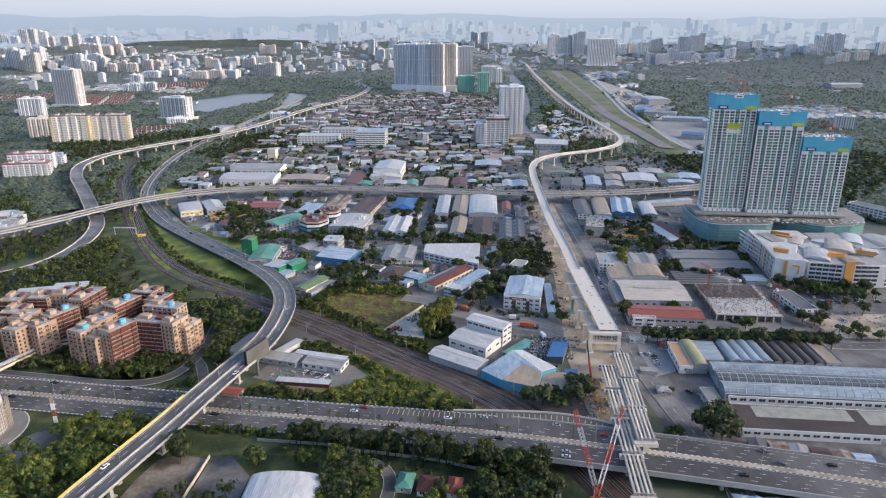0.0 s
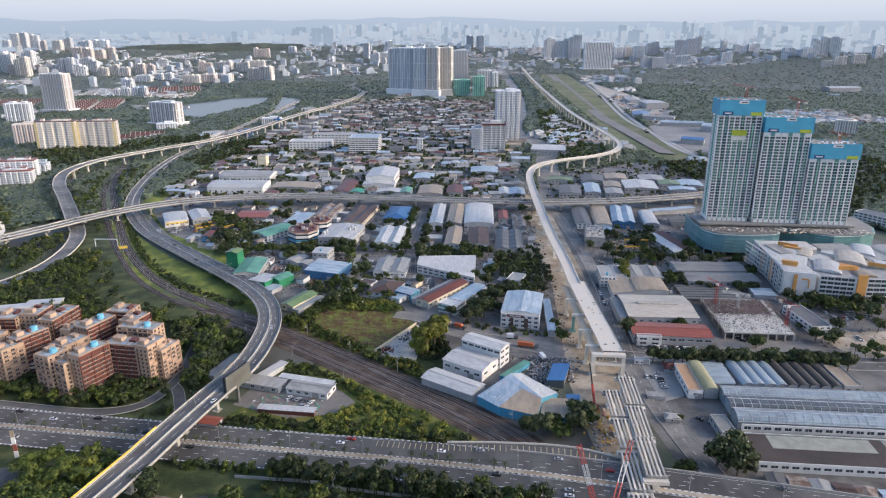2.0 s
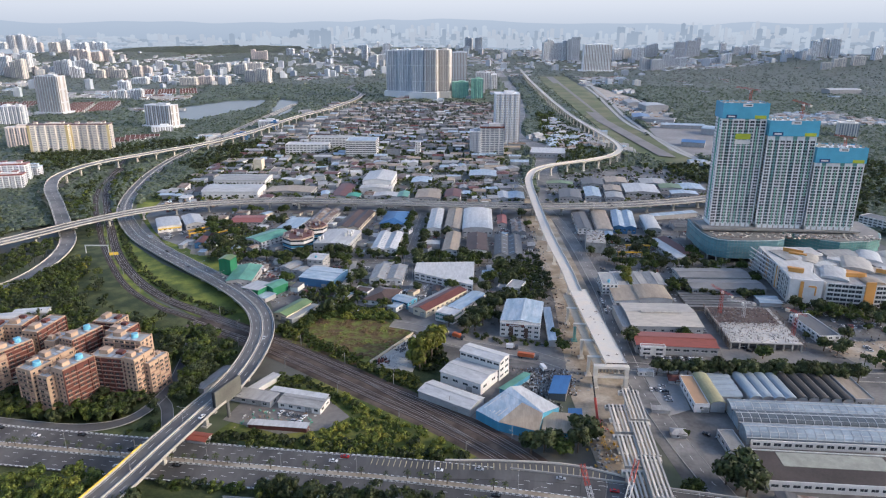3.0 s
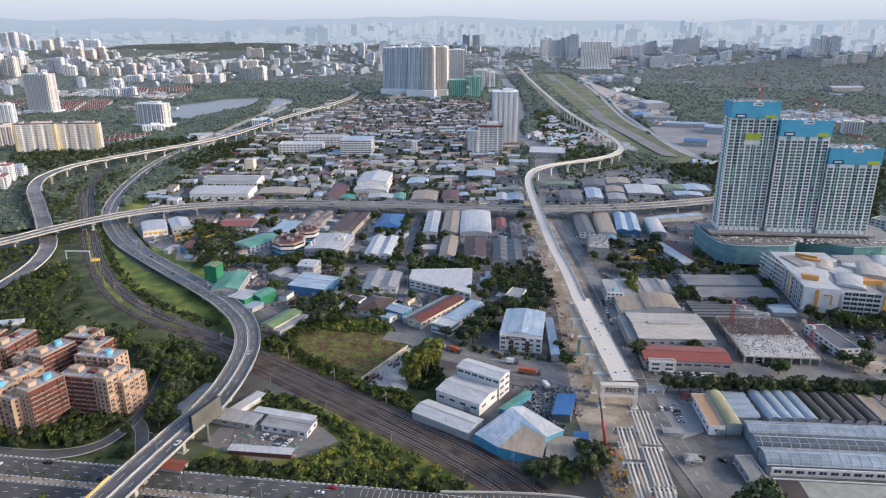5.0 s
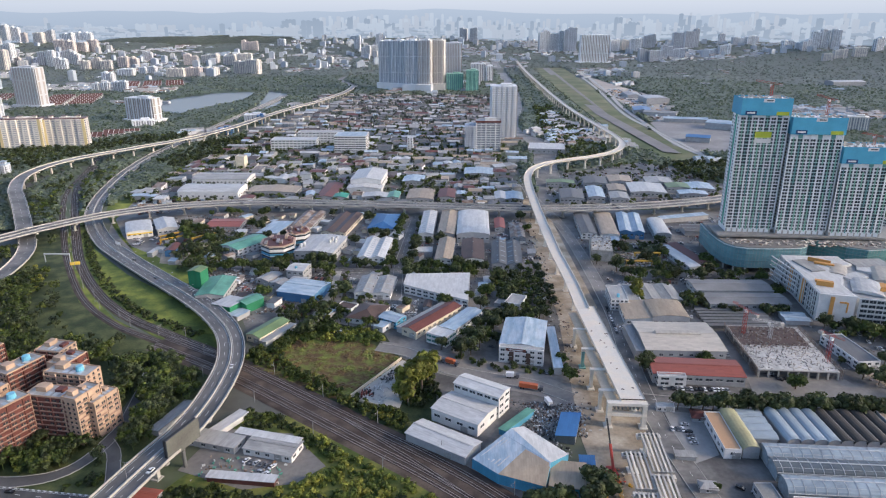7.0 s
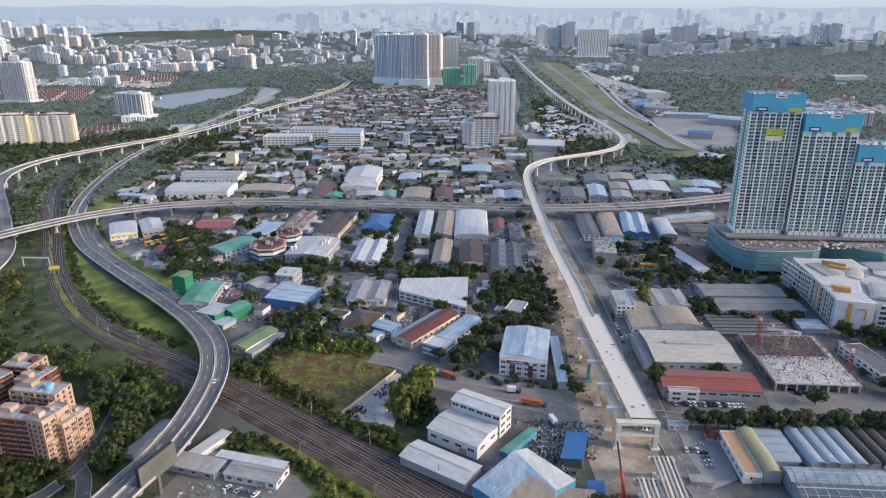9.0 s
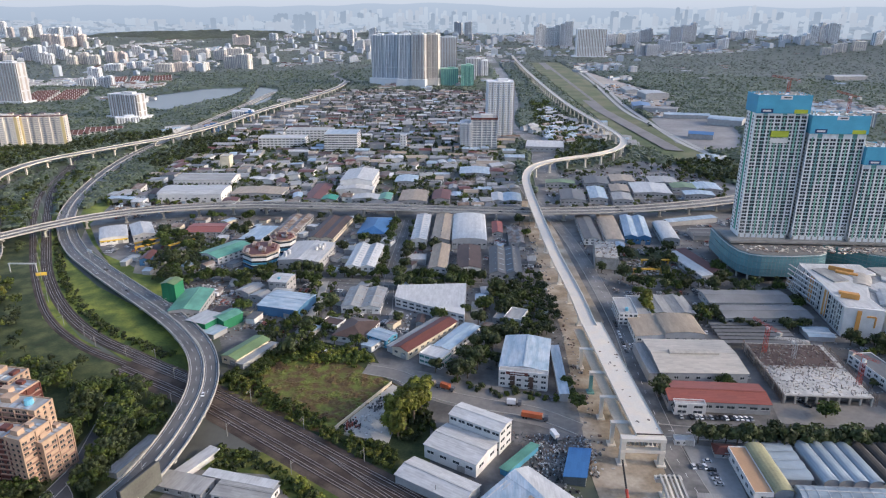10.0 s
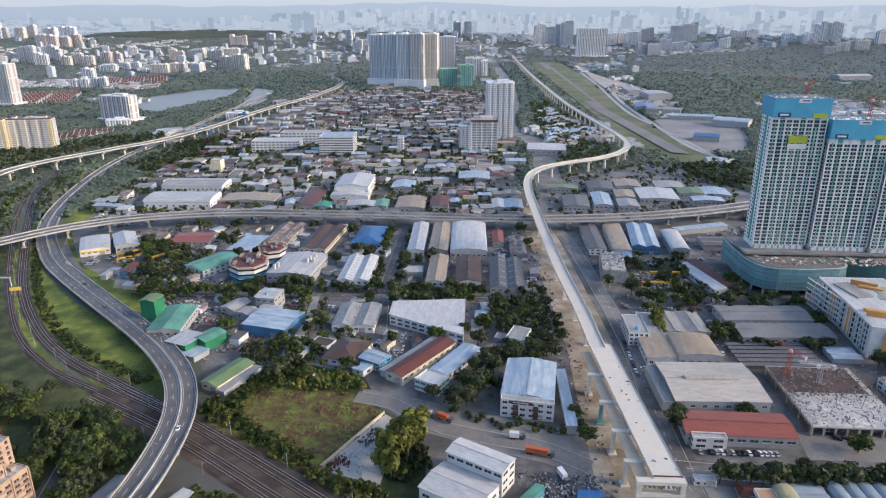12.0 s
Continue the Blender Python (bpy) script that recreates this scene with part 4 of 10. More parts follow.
def shed(name, label, x, y, w, d, rot, h, roof="gable", rh=2.0, bays=1, across=False, wall=WHITE, top=R_GREY, floors=1, sides=None, over=0.5,
         category="warehouse", lights=0, vents=0, door=True, ww=2.2, step=4.5, glass=GLASS, edge=WHITE, group="", base=0.0, tanks=0, plain=False, cap=14):
    """A low building: walls, roof sheets, windows, roller door. across: the ridge runs along the width."""
    claim(x, y, w, d, rot)
    root = thing(name, x, y, base, rot, label, category, group)
    ro = pose(0, 0, 0, 0, 0, 90) if across else Matrix()
    rw, rd = (d, w) if across else (w, d)
    if roof == "hip":
        part("wall", Mesh().box(0, 0, h / 2, w, d, h), wall, root)
        k = min(rw, rd) * 0.46
        s = Mesh()
        a, b = rw / 2 + over, rd / 2 + over
        e = max(b - k, 0.2) if rd >= rw else 0.2
        f = 0.0 if rd >= rw else max(a - k, 0.2)
        s.add([(-a, -b, h), (a, -b, h), (a, b, h), (-a, b, h), (-f, -e, h + rh), (f, -e, h + rh), (f, e, h + rh), (-f, e, h + rh),
               (-a, -b, h - 0.25), (a, -b, h - 0.25), (a, b, h - 0.25), (-a, b, h - 0.25)],
              [(0, 1, 5, 4), (1, 2, 6, 5), (2, 3, 7, 6), (3, 0, 4, 7), (4, 5, 6, 7), (8, 9, 1, 0), (9, 10, 2, 1), (10, 11, 3, 2), (11, 8, 0, 3), (11, 10, 9, 8)])
        part("roof", s, top, root)
    elif roof == "flat":
        part("wall", Mesh().box(0, 0, h / 2 - 0.2, w, d, h - 0.4), wall, root)
        part("roof", Mesh().box(0, 0, h - 0.3, w - 0.5, d - 0.5, 0.2), top, root)
        s = Mesh()
        for cx, cy, sx, sy in ((0, -d / 2 + 0.15, w, 0.3), (0, d / 2 - 0.15, w, 0.3), (-w / 2 + 0.15, 0, 0.3, d - 0.6), (w / 2 - 0.15, 0, 0.3, d - 0.6)):
            s.box(cx, cy, h - 0.0, sx, sy, 0.8)
        part("parapet", s, wall, root)
    else:
        pr = profile(roof, rw, rh, bays)
        s = Mesh()
        n = len(pr)
        bot = [(-rw / 2, 0), (rw / 2, 0)]
        for sy in (-rd / 2, rd / 2):
            s.v += [(u, sy, h + z - 0.1) for u, z in pr] + [(bot[1][0], sy, 0), (bot[0][0], sy, 0)]
        k = n + 2
        s.f += [tuple(range(k))[::-1], tuple(range(k, 2 * k))]
        s.f += [(n - 1, n, k + n, k + n - 1), (n + 1, 0, k, k + n + 1)]
        s.m = [0] * len(s.f)
        part("wall", s, wall, root, at=ro)
        s = Mesh()
        ov = [(u * (1 + 2 * over / rw), z) for u, z in pr]
        for sy in (-rd / 2 - over, rd / 2 + over):
            s.v += [(u, sy, h + z + 0.12) for u, z in ov] + [(u, sy, h + z - 0.1) for u, z in reversed(ov)]
        k = 2 * n
        s.f = [tuple(range(k)), tuple(range(k, 2 * k))[::-1]] + [(i, k + i, k + (i + 1) % k, (i + 1) % k) for i in range(k)]
        s.m = [0] * len(s.f)
        part("roof", s, top, root, at=ro)
        if roof == "gable" and not plain:
            for b in range(bays):
                u = -rw / 2 + rw / bays * (b + 0.5)
                part("ridge_cap", Mesh().box(u, 0, h + rh + 0.2, 0.9, rd + 2 * over, 0.16), top, root, at=ro)
        if lights:                       # translucent strips in the sheets
            b = rw / bays
            sl = math.atan2(rh, b / 2)
            me = Mesh().box(0, 0, 0, 0.5 * b / math.cos(sl) * 0.62, 1.0, 0.06).data("skylight", R_SHELL)
            for i in range(lights):
                yy = -rd / 2 + rd * (i + 0.5) / lights
                for k in range(bays):
                    for sg in (-1, 1):
                        u = -rw / 2 + b * (k + 0.5) + sg * b / 4
                        part("skylight", me, None, root, at=ro @ Matrix.Translation((u, yy, h + rh / 2 + 0.2)) @ Matrix.Rotation(sg * sl, 4, "Y"))
    rng = random.Random(int(x * 7 + y * 13))
    if vents:
        me = Mesh().tube((0, 0, 0), (0, 0, 0.9), 0.5, 8).tube((0, 0, 0.9), (0, 0, 1.3), 0.8, 8, 0.3).data("roof_vent", R_GREY)
        for i in range(vents):
            part("roof_vent", me, None, root, at=pose(0 if not across else (i + 0.5) / vents * w - w / 2, (i + 0.5) / vents * d - d / 2 if not across else 0, h + (rh if roof in ("gable", "barrel") else 0)))
    for i in range(tanks):
        u, v = rng.uniform(-w * 0.35, w * 0.35), rng.uniform(-d * 0.3, d * 0.35)
        part("water_tank", Mesh().tube((u, v, h - 0.2), (u, v, h + 2.2), 1.2, 10).tube((u, v, h + 2.2), (u, v, h + 2.6), 1.2, 10, 0.5), TANK, root)
    if sides is None:
        sides = "fr" if x < 0 else "fl"
    if floors:
        wall_windows(root, w, d, 0.4, floors, (h - 0.6) / floors, sides, step, ww, min(1.5, (h - 0.6) / floors * 0.5), glass, edge, cap)
    if door:
        part("roller_door", Mesh().box(0, 0, 1.9, 4.2, 0.16, 3.8), R_GREY, root, at=pose(w * 0.22, -d / 2 - 0.06, 0))
    return root


# factory estate, south to north
shed("warehouse", "white three-storey factory block with a sloping white roof", 8.6, 344.2, 28, 11, -30, 14.2, "gable", 1.4, across=True, top=R_WHITE, floors=3, sides="frl", ww=3.4, step=4.2)
shed("warehouse", "white low factory hall with a broad white roof", -1.2, 331.8, 28, 18.5, -30, 8.2, "gable", 1.6, across=True, top=R_WHITE, floors=1, sides="frl", ww=3.4, step=6)
shed("warehouse", "white barrel-roofed shed beside the railway", -11.9, 310.7, 35, 13.6, -31, 5.4, "gable", 1.8, across=True, top=R_WHITE, wall=GREYW, floors=0)
bl = thing("warehouse", 0, 0, 0, 0, "bright blue shed under pale blue and tan roofs", "warehouse")
bl.matrix_basis = Matrix()
claim(26, 299, 34, 40, -45)
e0, e1, e2 = Vector((3.5, 296, 6)), Vector((16, 286.5, 6)), Vector((38, 280, 6))
r0, r1, f0, f1 = Vector((24.1, 314.3, 10)), Vector((41.5, 291, 10)), Vector((31, 319.2, 7.5)), Vector((51.6, 300, 7.5))
rm = r0.lerp(r1, 0.5)


def sheet(name, quad, m, lift=0.0, label=""):
    s = Mesh()
    up = Vector((0, 0, lift))
    n = len(quad)
    s.add([q + up for q in quad] + [q + up - Vector((0, 0, 0.2)) for q in quad], [tuple(range(n)), tuple(range(n, 2 * n))[::-1]] + [(i, n + i, n + (i + 1) % n, (i + 1) % n) for i in range(n)])
    return part(name, s, m, bl, label)


sheet("roof", [e0, e1, rm, r0], R_BLUE)
sheet("roof", [e1, e2, r1, rm], R_TAN, 0.0, "faded tan roof sheets")
sheet("roof", [r0, r1, f1, f0], R_WHITE, 0.0, "pale lean-to roof sheets")
sheet("ridge_strip", [r0.lerp(e0, 0.2), r1.lerp(e2, 0.2), r1, r0], R_BLUE, 0.12)
for i in range(6):
    t0 = 0.12 + 0.13 * i
    a, b = e0.lerp(e1, t0), r0.lerp(rm, t0)
    q = [a.lerp(b, 0.15), a.lerp(b, 0.15) + (e1 - e0) * 0.045, a.lerp(b, 0.75) + (e1 - e0) * 0.045, a.lerp(b, 0.75)]
    sheet("skylight", q, R_WHITE, 0.08)
wl0 = Mesh()
for a, b in ((e0, e1), (e1, e2), (e2, r1), (r1, f1), (f1, f0), (f0, r0), (r0, e0)):
    wl0.add([(a.x, a.y, 0), (b.x, b.y, 0), b - Vector((0, 0, 0.15)), a - Vector((0, 0, 0.15))], [(0, 1, 2, 3)])
part("wall", wl0, LBLUEW, bl)
shed("warehouse", "square shed with a pale tan sheet roof", 49.5, 287.5, 16, 16.5, -9, 6.2, "mono", 0.8, wall=LBLUEW, top=R_TAN, floors=0)
shed("shelter", "bright blue tarpaulin roof over a scrap pile", 55.5, 325, 10, 19, -14, 4.4, "mono", 1.8, wall=R_DKGREY, top=R_MBLUE, floors=0, category="shelter", door=False)
shed("shelter", "small blue lean-to roof by the works fence", 61, 300, 7, 6, -5, 4, "mono", 0.5, wall=GREYW, top=R_MBLUE, floors=0, category="shelter", door=False)
shed("shelter", "narrow turquoise roof along a scrapyard fence", 28, 329, 4, 24, -38, 3.6, "mono", 0.5, wall=LBLUEW, top=R_GREEN, floors=0, category="shelter", door=False)
shed("factory", "white factory with a large light-blue roof", 38.2, 409.5, 28.5, 35, -8, 10.6, "gable", 2.0, wall=WHITE, top=R_BLUE, floors=2, category="factory", ww=2.6, sides="fr")
fr = shed("porch", "white office front of the blue-roofed factory", 35.0, 389.2, 28.6, 4, -9, 11.4, "flat", wall=WHITE, top=R_GREY, floors=3, category="office", ww=2.6)
for u in (-6.2, 4.6):
    part("brown_panel", Mesh().box(u, -2.08, 4.6, 3.0, 0.14, 8.4), R_BROWN, fr, "tall brown cladding panel")
part("sign_band", Mesh().box(-3.5, -2.1, 10.2, 13, 0.14, 1.9), R_MAROON, fr, "maroon sign band with a pale bar")
part("sign_bar", Mesh().box(-3.5, -2.2, 10.2, 8.5, 0.06, 0.7), R_WHITE, fr)
shed("shelter", "long pale awning roof beside the factory", 57.8, 401.3, 5.0, 49, -0.5, 5.4, "mono", 0.5, wall=GREYW, top=R_BLUE, floors=0, category="shelter", door=False)
shed("warehouse", "long workshop with a dark maroon ridge roof", -26.3, 435.3, 12, 49, -33, 6.2, "gable", 1.8, wall=CREAM, top=R_MAROON, over=0.3, step=5, sides="fr")
shed("shelter", "grey eaves roof along the maroon workshop", -34.0, 440.3, 4.5, 48, -33, 4.4, "mono", 0.5, wall=GREYW, top=R_GREY, floors=0, category="shelter", door=False)
shed("warehouse", "pale blue-grey shed roof behind an office", -5.1, 434.5, 11.5, 35, -29.5, 5.6, "gable", 1.0, top=R_BLUE, sides="r")
shed("office", "white office with a green glass front", -18.5, 411.7, 15, 11.5, -29, 7.6, "flat", top=R_WHITE, floors=2, category="office", glass=GLASS_G, ww=3.0, step=3.4)
shed("house", "white two-storey house with light blue roof", -55.6, 433.4, 15, 11, -30, 6, "gable", 1.6, across=True, wall=LBLUEW, top=R_BLUE, floors=2, category="house")
shed("house", "low annex with a turquoise blue roof", -62, 425.5, 8, 9, -30, 4, "mono", 0.8, wall=WHITE, top=R_BLUE, category="house", door=False)
shed("warehouse", "broad workshop under brown tiled roofs", -75, 443, 22, 25, -14, 4.6, "hip", 3.4, top=R_BROWN, category="workshop")
shed("house", "white walled annex with a brown flat roof", -93, 449.5, 13.5, 9.5, -22, 5.4, "flat", top=R_BROWN, floors=2, category="house", door=False)
shed("warehouse", "grey double-gabled warehouse with white front", -76.7, 485.6, 29, 31, -1, 5.4, "gable", 1.8, bays=2, top=R_GREY, lights=3, vents=2)
shed("villa", "white flat-roofed villa among trees", 36.1, 461.2, 12, 16, -20, 8.4, "flat", top=R_GREY, floors=2, category="house", door=False)
shed("house", "small grey flat-roofed outbuilding", 25, 462, 8, 8, -20, 5.4, "flat", top=R_GREY, wall=GREYW, category="house", door=False)
shed("factory", "large blue shed with a light blue roof", -133.3, 474, 32, 25, -14, 7.8, "gable", 1.7, across=True, wall=BLUEW, top=R_BLUE, floors=0, category="factory")
shed("house", "white block with a pale gable roof and tanks", -146, 503, 15, 15, -8, 11.5, "gable", 1.5, across=True, wall=GREYW, top=R_WHITE, floors=2, tanks=1, category="workshop")
shed("shelter", "pale grey low roof in front of the block", -142, 491, 14, 9, -10, 6, "gable", 1.0, across=True, wall=GREYW, top=R_WHITE, floors=0, category="shelter", door=False)
shed("warehouse", "grey workshop roofs in an untidy yard", -170, 497, 12, 16, -25, 5, "gable", 1.4, wall=GREYW, top=R_GREY)
shed("warehouse", "grey-lilac workshop roof in an untidy yard", -157, 487, 13, 10, -25, 5.2, "gable", 1.4, wall=GREYW, top=R_GREY)
shed("factory", "grey factory with tall vent stacks on its roof", -141, 559.7, 36, 42, -5, 10, "gable", 1.6, wall=GREYW, top=R_WHITE, floors=1, category="factory", tanks=0)
for u, v in ((-128, 562), (-132, 566), (-128, 568), (-133, 560), (-155, 551), (-157, 547)):
    vs = thing("exhaust_stack", u, v, 10.2, 0, "white round exhaust stack on a factory roof", "stack", "stacks on the factory roof")
    part("body", Mesh().tube((0, 0, 0), (0, 0, 3.2), 1.3, 12), R_WHITE, vs)
    part("cowl", Mesh().tube((0, 0, 3.2), (0, 0, 4.6), 1.7, 12, 1.0), R_WHITE, vs)
shed("warehouse", "white twin-gabled hall with two-storey front", -89, 557.7, 25, 48, -0.5, 8, "gable", 2.0, bays=2, top=R_WHITE, floors=2, lights=10)
shed("shelter", "small white flat roof over a loading bay", -43.6, 563.7, 16, 13, 1, 4.8, "flat", wall=GREYW, top=R_WHITE, floors=0, category="shelter")
shed("warehouse", "tan gabled hall with a white three-storey front", -23, 559.1, 15, 51, -1, 8.2, "gable", 2.0, top=R_TAN, floors=2)
shed("warehouse", "brown-roofed hall with a white arched front", 2.6, 559.6, 20, 48, 0.5, 8.2, "gable", 1.8, top=R_BROWN, floors=1, vents=2)
shed("warehouse", "dark grey patched gabled hall", 34.2, 559.1, 27, 55, -1, 5.4, "gable", 2.4, bays=2, lights=5, wall=GREYW, top=R_DKGREY)
shed("warehouse", "long white ribbed shed beside the street", -44.8, 630.5, 14.5, 69, 0.5, 8.2, "gable", 1.6, top=R_WHITE, lights=12)
shed("warehouse", "grey-tan long shed with a ridge vent", -23.7, 631.6, 17, 71, -0.5, 8.2, "gable", 2.0, wall=GREYW, top=R_TAN, vents=6)
shed("warehouse", "big white barrel-roofed warehouse", 2.8, 629.2, 32.5, 70, 0.7, 8.6, "barrel", 3.0, wall=GREYW, top=R_WHITE)
shed("warehouse", "rusty red roofed workshop", 31, 640, 10, 30, 0, 5, "gable", 1.5, wall=GREYW, top=R_RED)
shed("warehouse", "patched rusty workshop roofs", 48, 620, 14, 40, 0, 5, "gable", 1.5, bays=2, wall=GREYW, top=R_RUST)
shed("warehouse", "bright blue sheeted hall among trees", -92, 637, 28, 46, -1.5, 6, "hip", 3.4, wall=GREYW, top=R_MBLUE)
shed("warehouse", "dark brown roofed terrace with a yellow front", -137, 631, 25, 60, -5, 5.4, "gable", 1.8, bays=2, wall=CREAM, top=R_BROWN)
shed("warehouse", "rusty grey roofed workshops", -177, 638, 23, 54, -3, 5.4, "gable", 1.6, bays=2, wall=GREYW, top=R_RUST, lights=2)
shed("warehouse", "flat light blue roofed shed", -204, 612, 22, 36, -7, 5.4, "mono", 0.8, wall=GREYW, top=R_BLUE)
shed("factory", "green-roofed factory with white office front", -218, 567, 24, 36, -30, 7.0, "gable", 2.2, top=R_GREEN, floors=2, category="factory")
shed("warehouse", "red metal roofed scrap hall", -262, 625, 36, 24, 4, 4.6, "gable", 1.2, across=True, wall=GREYW, top=R_RED)
shed("shop", "white showroom with a yellow fascia", -346, 603, 24, 34, 28, 6.4, "barrel", 1.6, top=R_WHITE, category="showroom")
shed("warehouse", "white gabled shed beside the showroom", -322, 612, 19, 36, 30, 7, "gable", 2.4, wall=GREYW, top=R_WHITE)
shed("house", "small blue and maroon workshop", -283, 552, 9, 18, 8, 6, "gable", 1.6, wall=BLUEW, top=R_MAROON, category="workshop")
shed("warehouse", "long green roof workshop beside the flyover", -142, 414.5, 12, 27, -24, 5.2, "gable", 1.6, wall=CREAM, top=R_OLIVE)
shed("shelter", "grey lean-to roof along the green workshop", -133.5, 411, 5.5, 28, -24, 3.6, "mono", 0.5, wall=GREYW, top=R_GREY, floors=0, category="shelter", door=False)
shed("shelter", "small flat light blue roof", -173.6, 437.1, 12, 11, -25, 3.6, "mono", 0.4, wall=GREYW, top=R_BLUE, floors=0, category="shelter", door=False)
shed("warehouse", "green-walled shed with a white square roof", -183.4, 446.7, 17.5, 16, -24, 7.2, "mono", 1.0, wall=GREENW, top=R_WHITE, floors=0)
shed("warehouse", "bright green metal gabled shed", -169.5, 451, 12, 15, -30, 7.4, "gable", 1.6, wall=GREENW, top=R_GREEN, floors=0)
shed("factory", "broad factory hall under a green roof", -204.6, 471.3, 22, 33, 5, 7.6, "gable", 1.8, wall=GREYW, top=R_GREEN, category="factory")
shed("silo_house", "tall green metal clad tower building", -222, 478, 11, 10, -8, 19, "gable", 1.4, wall=GREENW, top=R_OLIVE, floors=0, category="tower")

# white trapezoid hall
claim(-26, 490, 54, 30, 0)
hall = thing("hall", 0, 0, 0, 0, "large white hall with a tapering sloped roof", "hall")
hall.matrix_basis = Matrix()
qd = [(-53, 482), (-0.5, 458), (0.5, 505), (-52, 498)]
part("wall", Mesh().prism(qd, 0, 8.0), WHITE, hall)
s = Mesh()
zz = [8.4, 7.6, 9.4, 10.2]
s.add([(p[0] * 1.01, p[1], z) for p, z in zip(qd, zz)] + [(p[0] * 1.01, p[1], 7.9) for p in qd], [(0, 1, 2, 3), (7, 6, 5, 4), (0, 4, 5, 1), (1, 5, 6, 2), (2, 6, 7, 3), (3, 7, 4, 0)])
part("roof", s, R_WHITE, hall)
for i in range(10):
    t = (i + 0.5) / 10
    px, py = -53 + 52.5 * t, 482 - 24 * t
    for z in (2.6, 5.6):
        part("window", window_mesh(3.6, 1.5), None, hall, at=pose(px, py - 0.05, z, 0, 0, -24.6))

# coloured eight-sided offices
for x, y, r, h, rz in ((-181, 555, 16.5, 13, 10), (-170, 581, 11.5, 14, 25)):
    claim(x, y, 2 * r, 2 * r, 0)
    oc = thing("office", x, y, 0, rz, "eight-sided office in blue, white and salmon bands", "office", "eight-sided offices")
    ring = [(r * math.cos(radians(22.5 + 45 * i)), r * math.sin(radians(22.5 + 45 * i))) for i in range(8)]
    for k in range(6):
        sc = 1.0 if k % 2 == 0 else 0.985
        part("band" if k % 2 == 0 else "window_band", Mesh().prism([(a * sc, b * sc) for a, b in ring], h * k / 6, h * (k + 1) / 6), (BLUEW, LBLUEW, WHITE)[k // 2] if k % 2 == 0 else GLASS, oc)
        if k % 2:
            part("band", Mesh().prism([(a * 1.005, b * 1.005) for a, b in ring], h * (k + 0.8) / 6, h * (k + 1) / 6 - 0.01), WHITE, oc)
    part("cornice", Mesh().prism([(a * 1.03, b * 1.03) for a, b in ring], h, h + 0.9), PEACH, oc)
    part("roof", Mesh().prism([(a * 0.9, b * 0.9) for a, b in ring], h + 0.9, h + 1.4), R_MAROON, oc)
    for i in range(7):
        part("roof_box", Mesh().box((i - 3) * r * 0.21, ((i * 3) % 4 - 1.5) * r * 0.28, h + 2.0 + 0.3 * (i % 3), r * 0.16, r * 0.5, 1.2 + 0.6 * (i % 3)), (R_RUST, PEACH, R_MAROON, R_GREY)[i % 4], oc)

# east side
shed("warehouse", "dark-roofed warehouse with white walls", 121.6, 642.2, 15, 64, -1, 6.4, "gable", 1.0, top=R_DKGREY, floors=2)
shed("warehouse", "pale pink-grey roofed warehouse", 144.2, 641.3, 17, 67, -3, 6.4, "barrel", 1.6, top=R_TAN)
shed("factory", "blue factory with stepped light blue roofs", 168.7, 642.6, 24, 58, -7, 8, "gable", 2.0, bays=2, wall=BLUEW, top=R_BLUE, category="factory")
shed("warehouse", "white barrel-vaulted storage shed", 197, 634, 16, 46, -4, 6.4, "barrel", 2.6, wall=GREYW, top=R_WHITE)
shed("warehouse", "long white strip roof shed", 192.8, 561.1, 10, 50, 14, 5.2, "mono", 0.8, top=R_WHITE, floors=1)
shed("warehouse", "long maroon strip roof shed", 203.5, 565, 10, 55, 14, 5.4, "mono", 0.8, wall=GREYW, top=R_MAROON, floors=0)
shed("office", "white three-storey office block", 116, 474.5, 13, 24, -1, 9.8, "flat", top=R_GREY, floors=3, category="office", tanks=1, ww=1.8, step=3)
shed("warehouse", "grey flat shed behind the white office", 127.5, 479, 12, 32, -1, 7, "flat", top=R_GREY, wall=WHITE)
shed("warehouse", "low shed with a cream fascia", 151, 486.6, 31, 27, 1, 5, "gable", 1.2, bays=2, wall=CREAM, top=R_GREY)
shed("warehouse", "tan curved metal roof shed", 124.8, 452.6, 19.5, 27, -1, 6.4, "mono", 2.0, wall=WHITE, top=R_TAN)
shed("warehouse", "high tan curved roof shed", 146.7, 450.9, 26.5, 24.5, 0, 8.6, "barrel", 2.2, wall=GREYW, top=R_TAN)
big = shed("hall", "broad cream roofed industrial hall", 143, 415.1, 52, 36, 1, 8, "gable", 2.2, across=True, wall=GREYW, top=R_CREAM, category="hall", step=6)
part("ridge_vent", Mesh().box(0, 0, 10.6, 30, 4.0, 1.2), R_CREAM, big)
shed("annex", "grey side annex of the hall", 113.5, 414, 6, 34, 1, 6.4, "flat", wall=GREYW, top=R_GREY, floors=0, door=False, category="annex")
shed("workshop", "long workshop under a red metal roof", 142.5, 380.4, 55, 18, -2, 7.0, "gable", 1.6, across=True, wall=GREYW, top=R_RED, floors=1, category="workshop", step=6, ww=4)
shed("office", "white office corner of the red-roofed workshop", 125, 370.6, 17, 4, -2, 7.4, "flat", top=R_GREY, floors=2, category="office", ww=4.6, step=5.4, door=False)
shed("warehouse", "long pale grey twin warehouse", 213.4, 500, 62, 20, 2, 6.2, "gable", 1.2, across=True, wall=GREYW, top=mat("dull_grey_flat_sheet", (0.21, 0.21, 0.21), rough=0.75, var=0.2, scale=0.1), step=6)
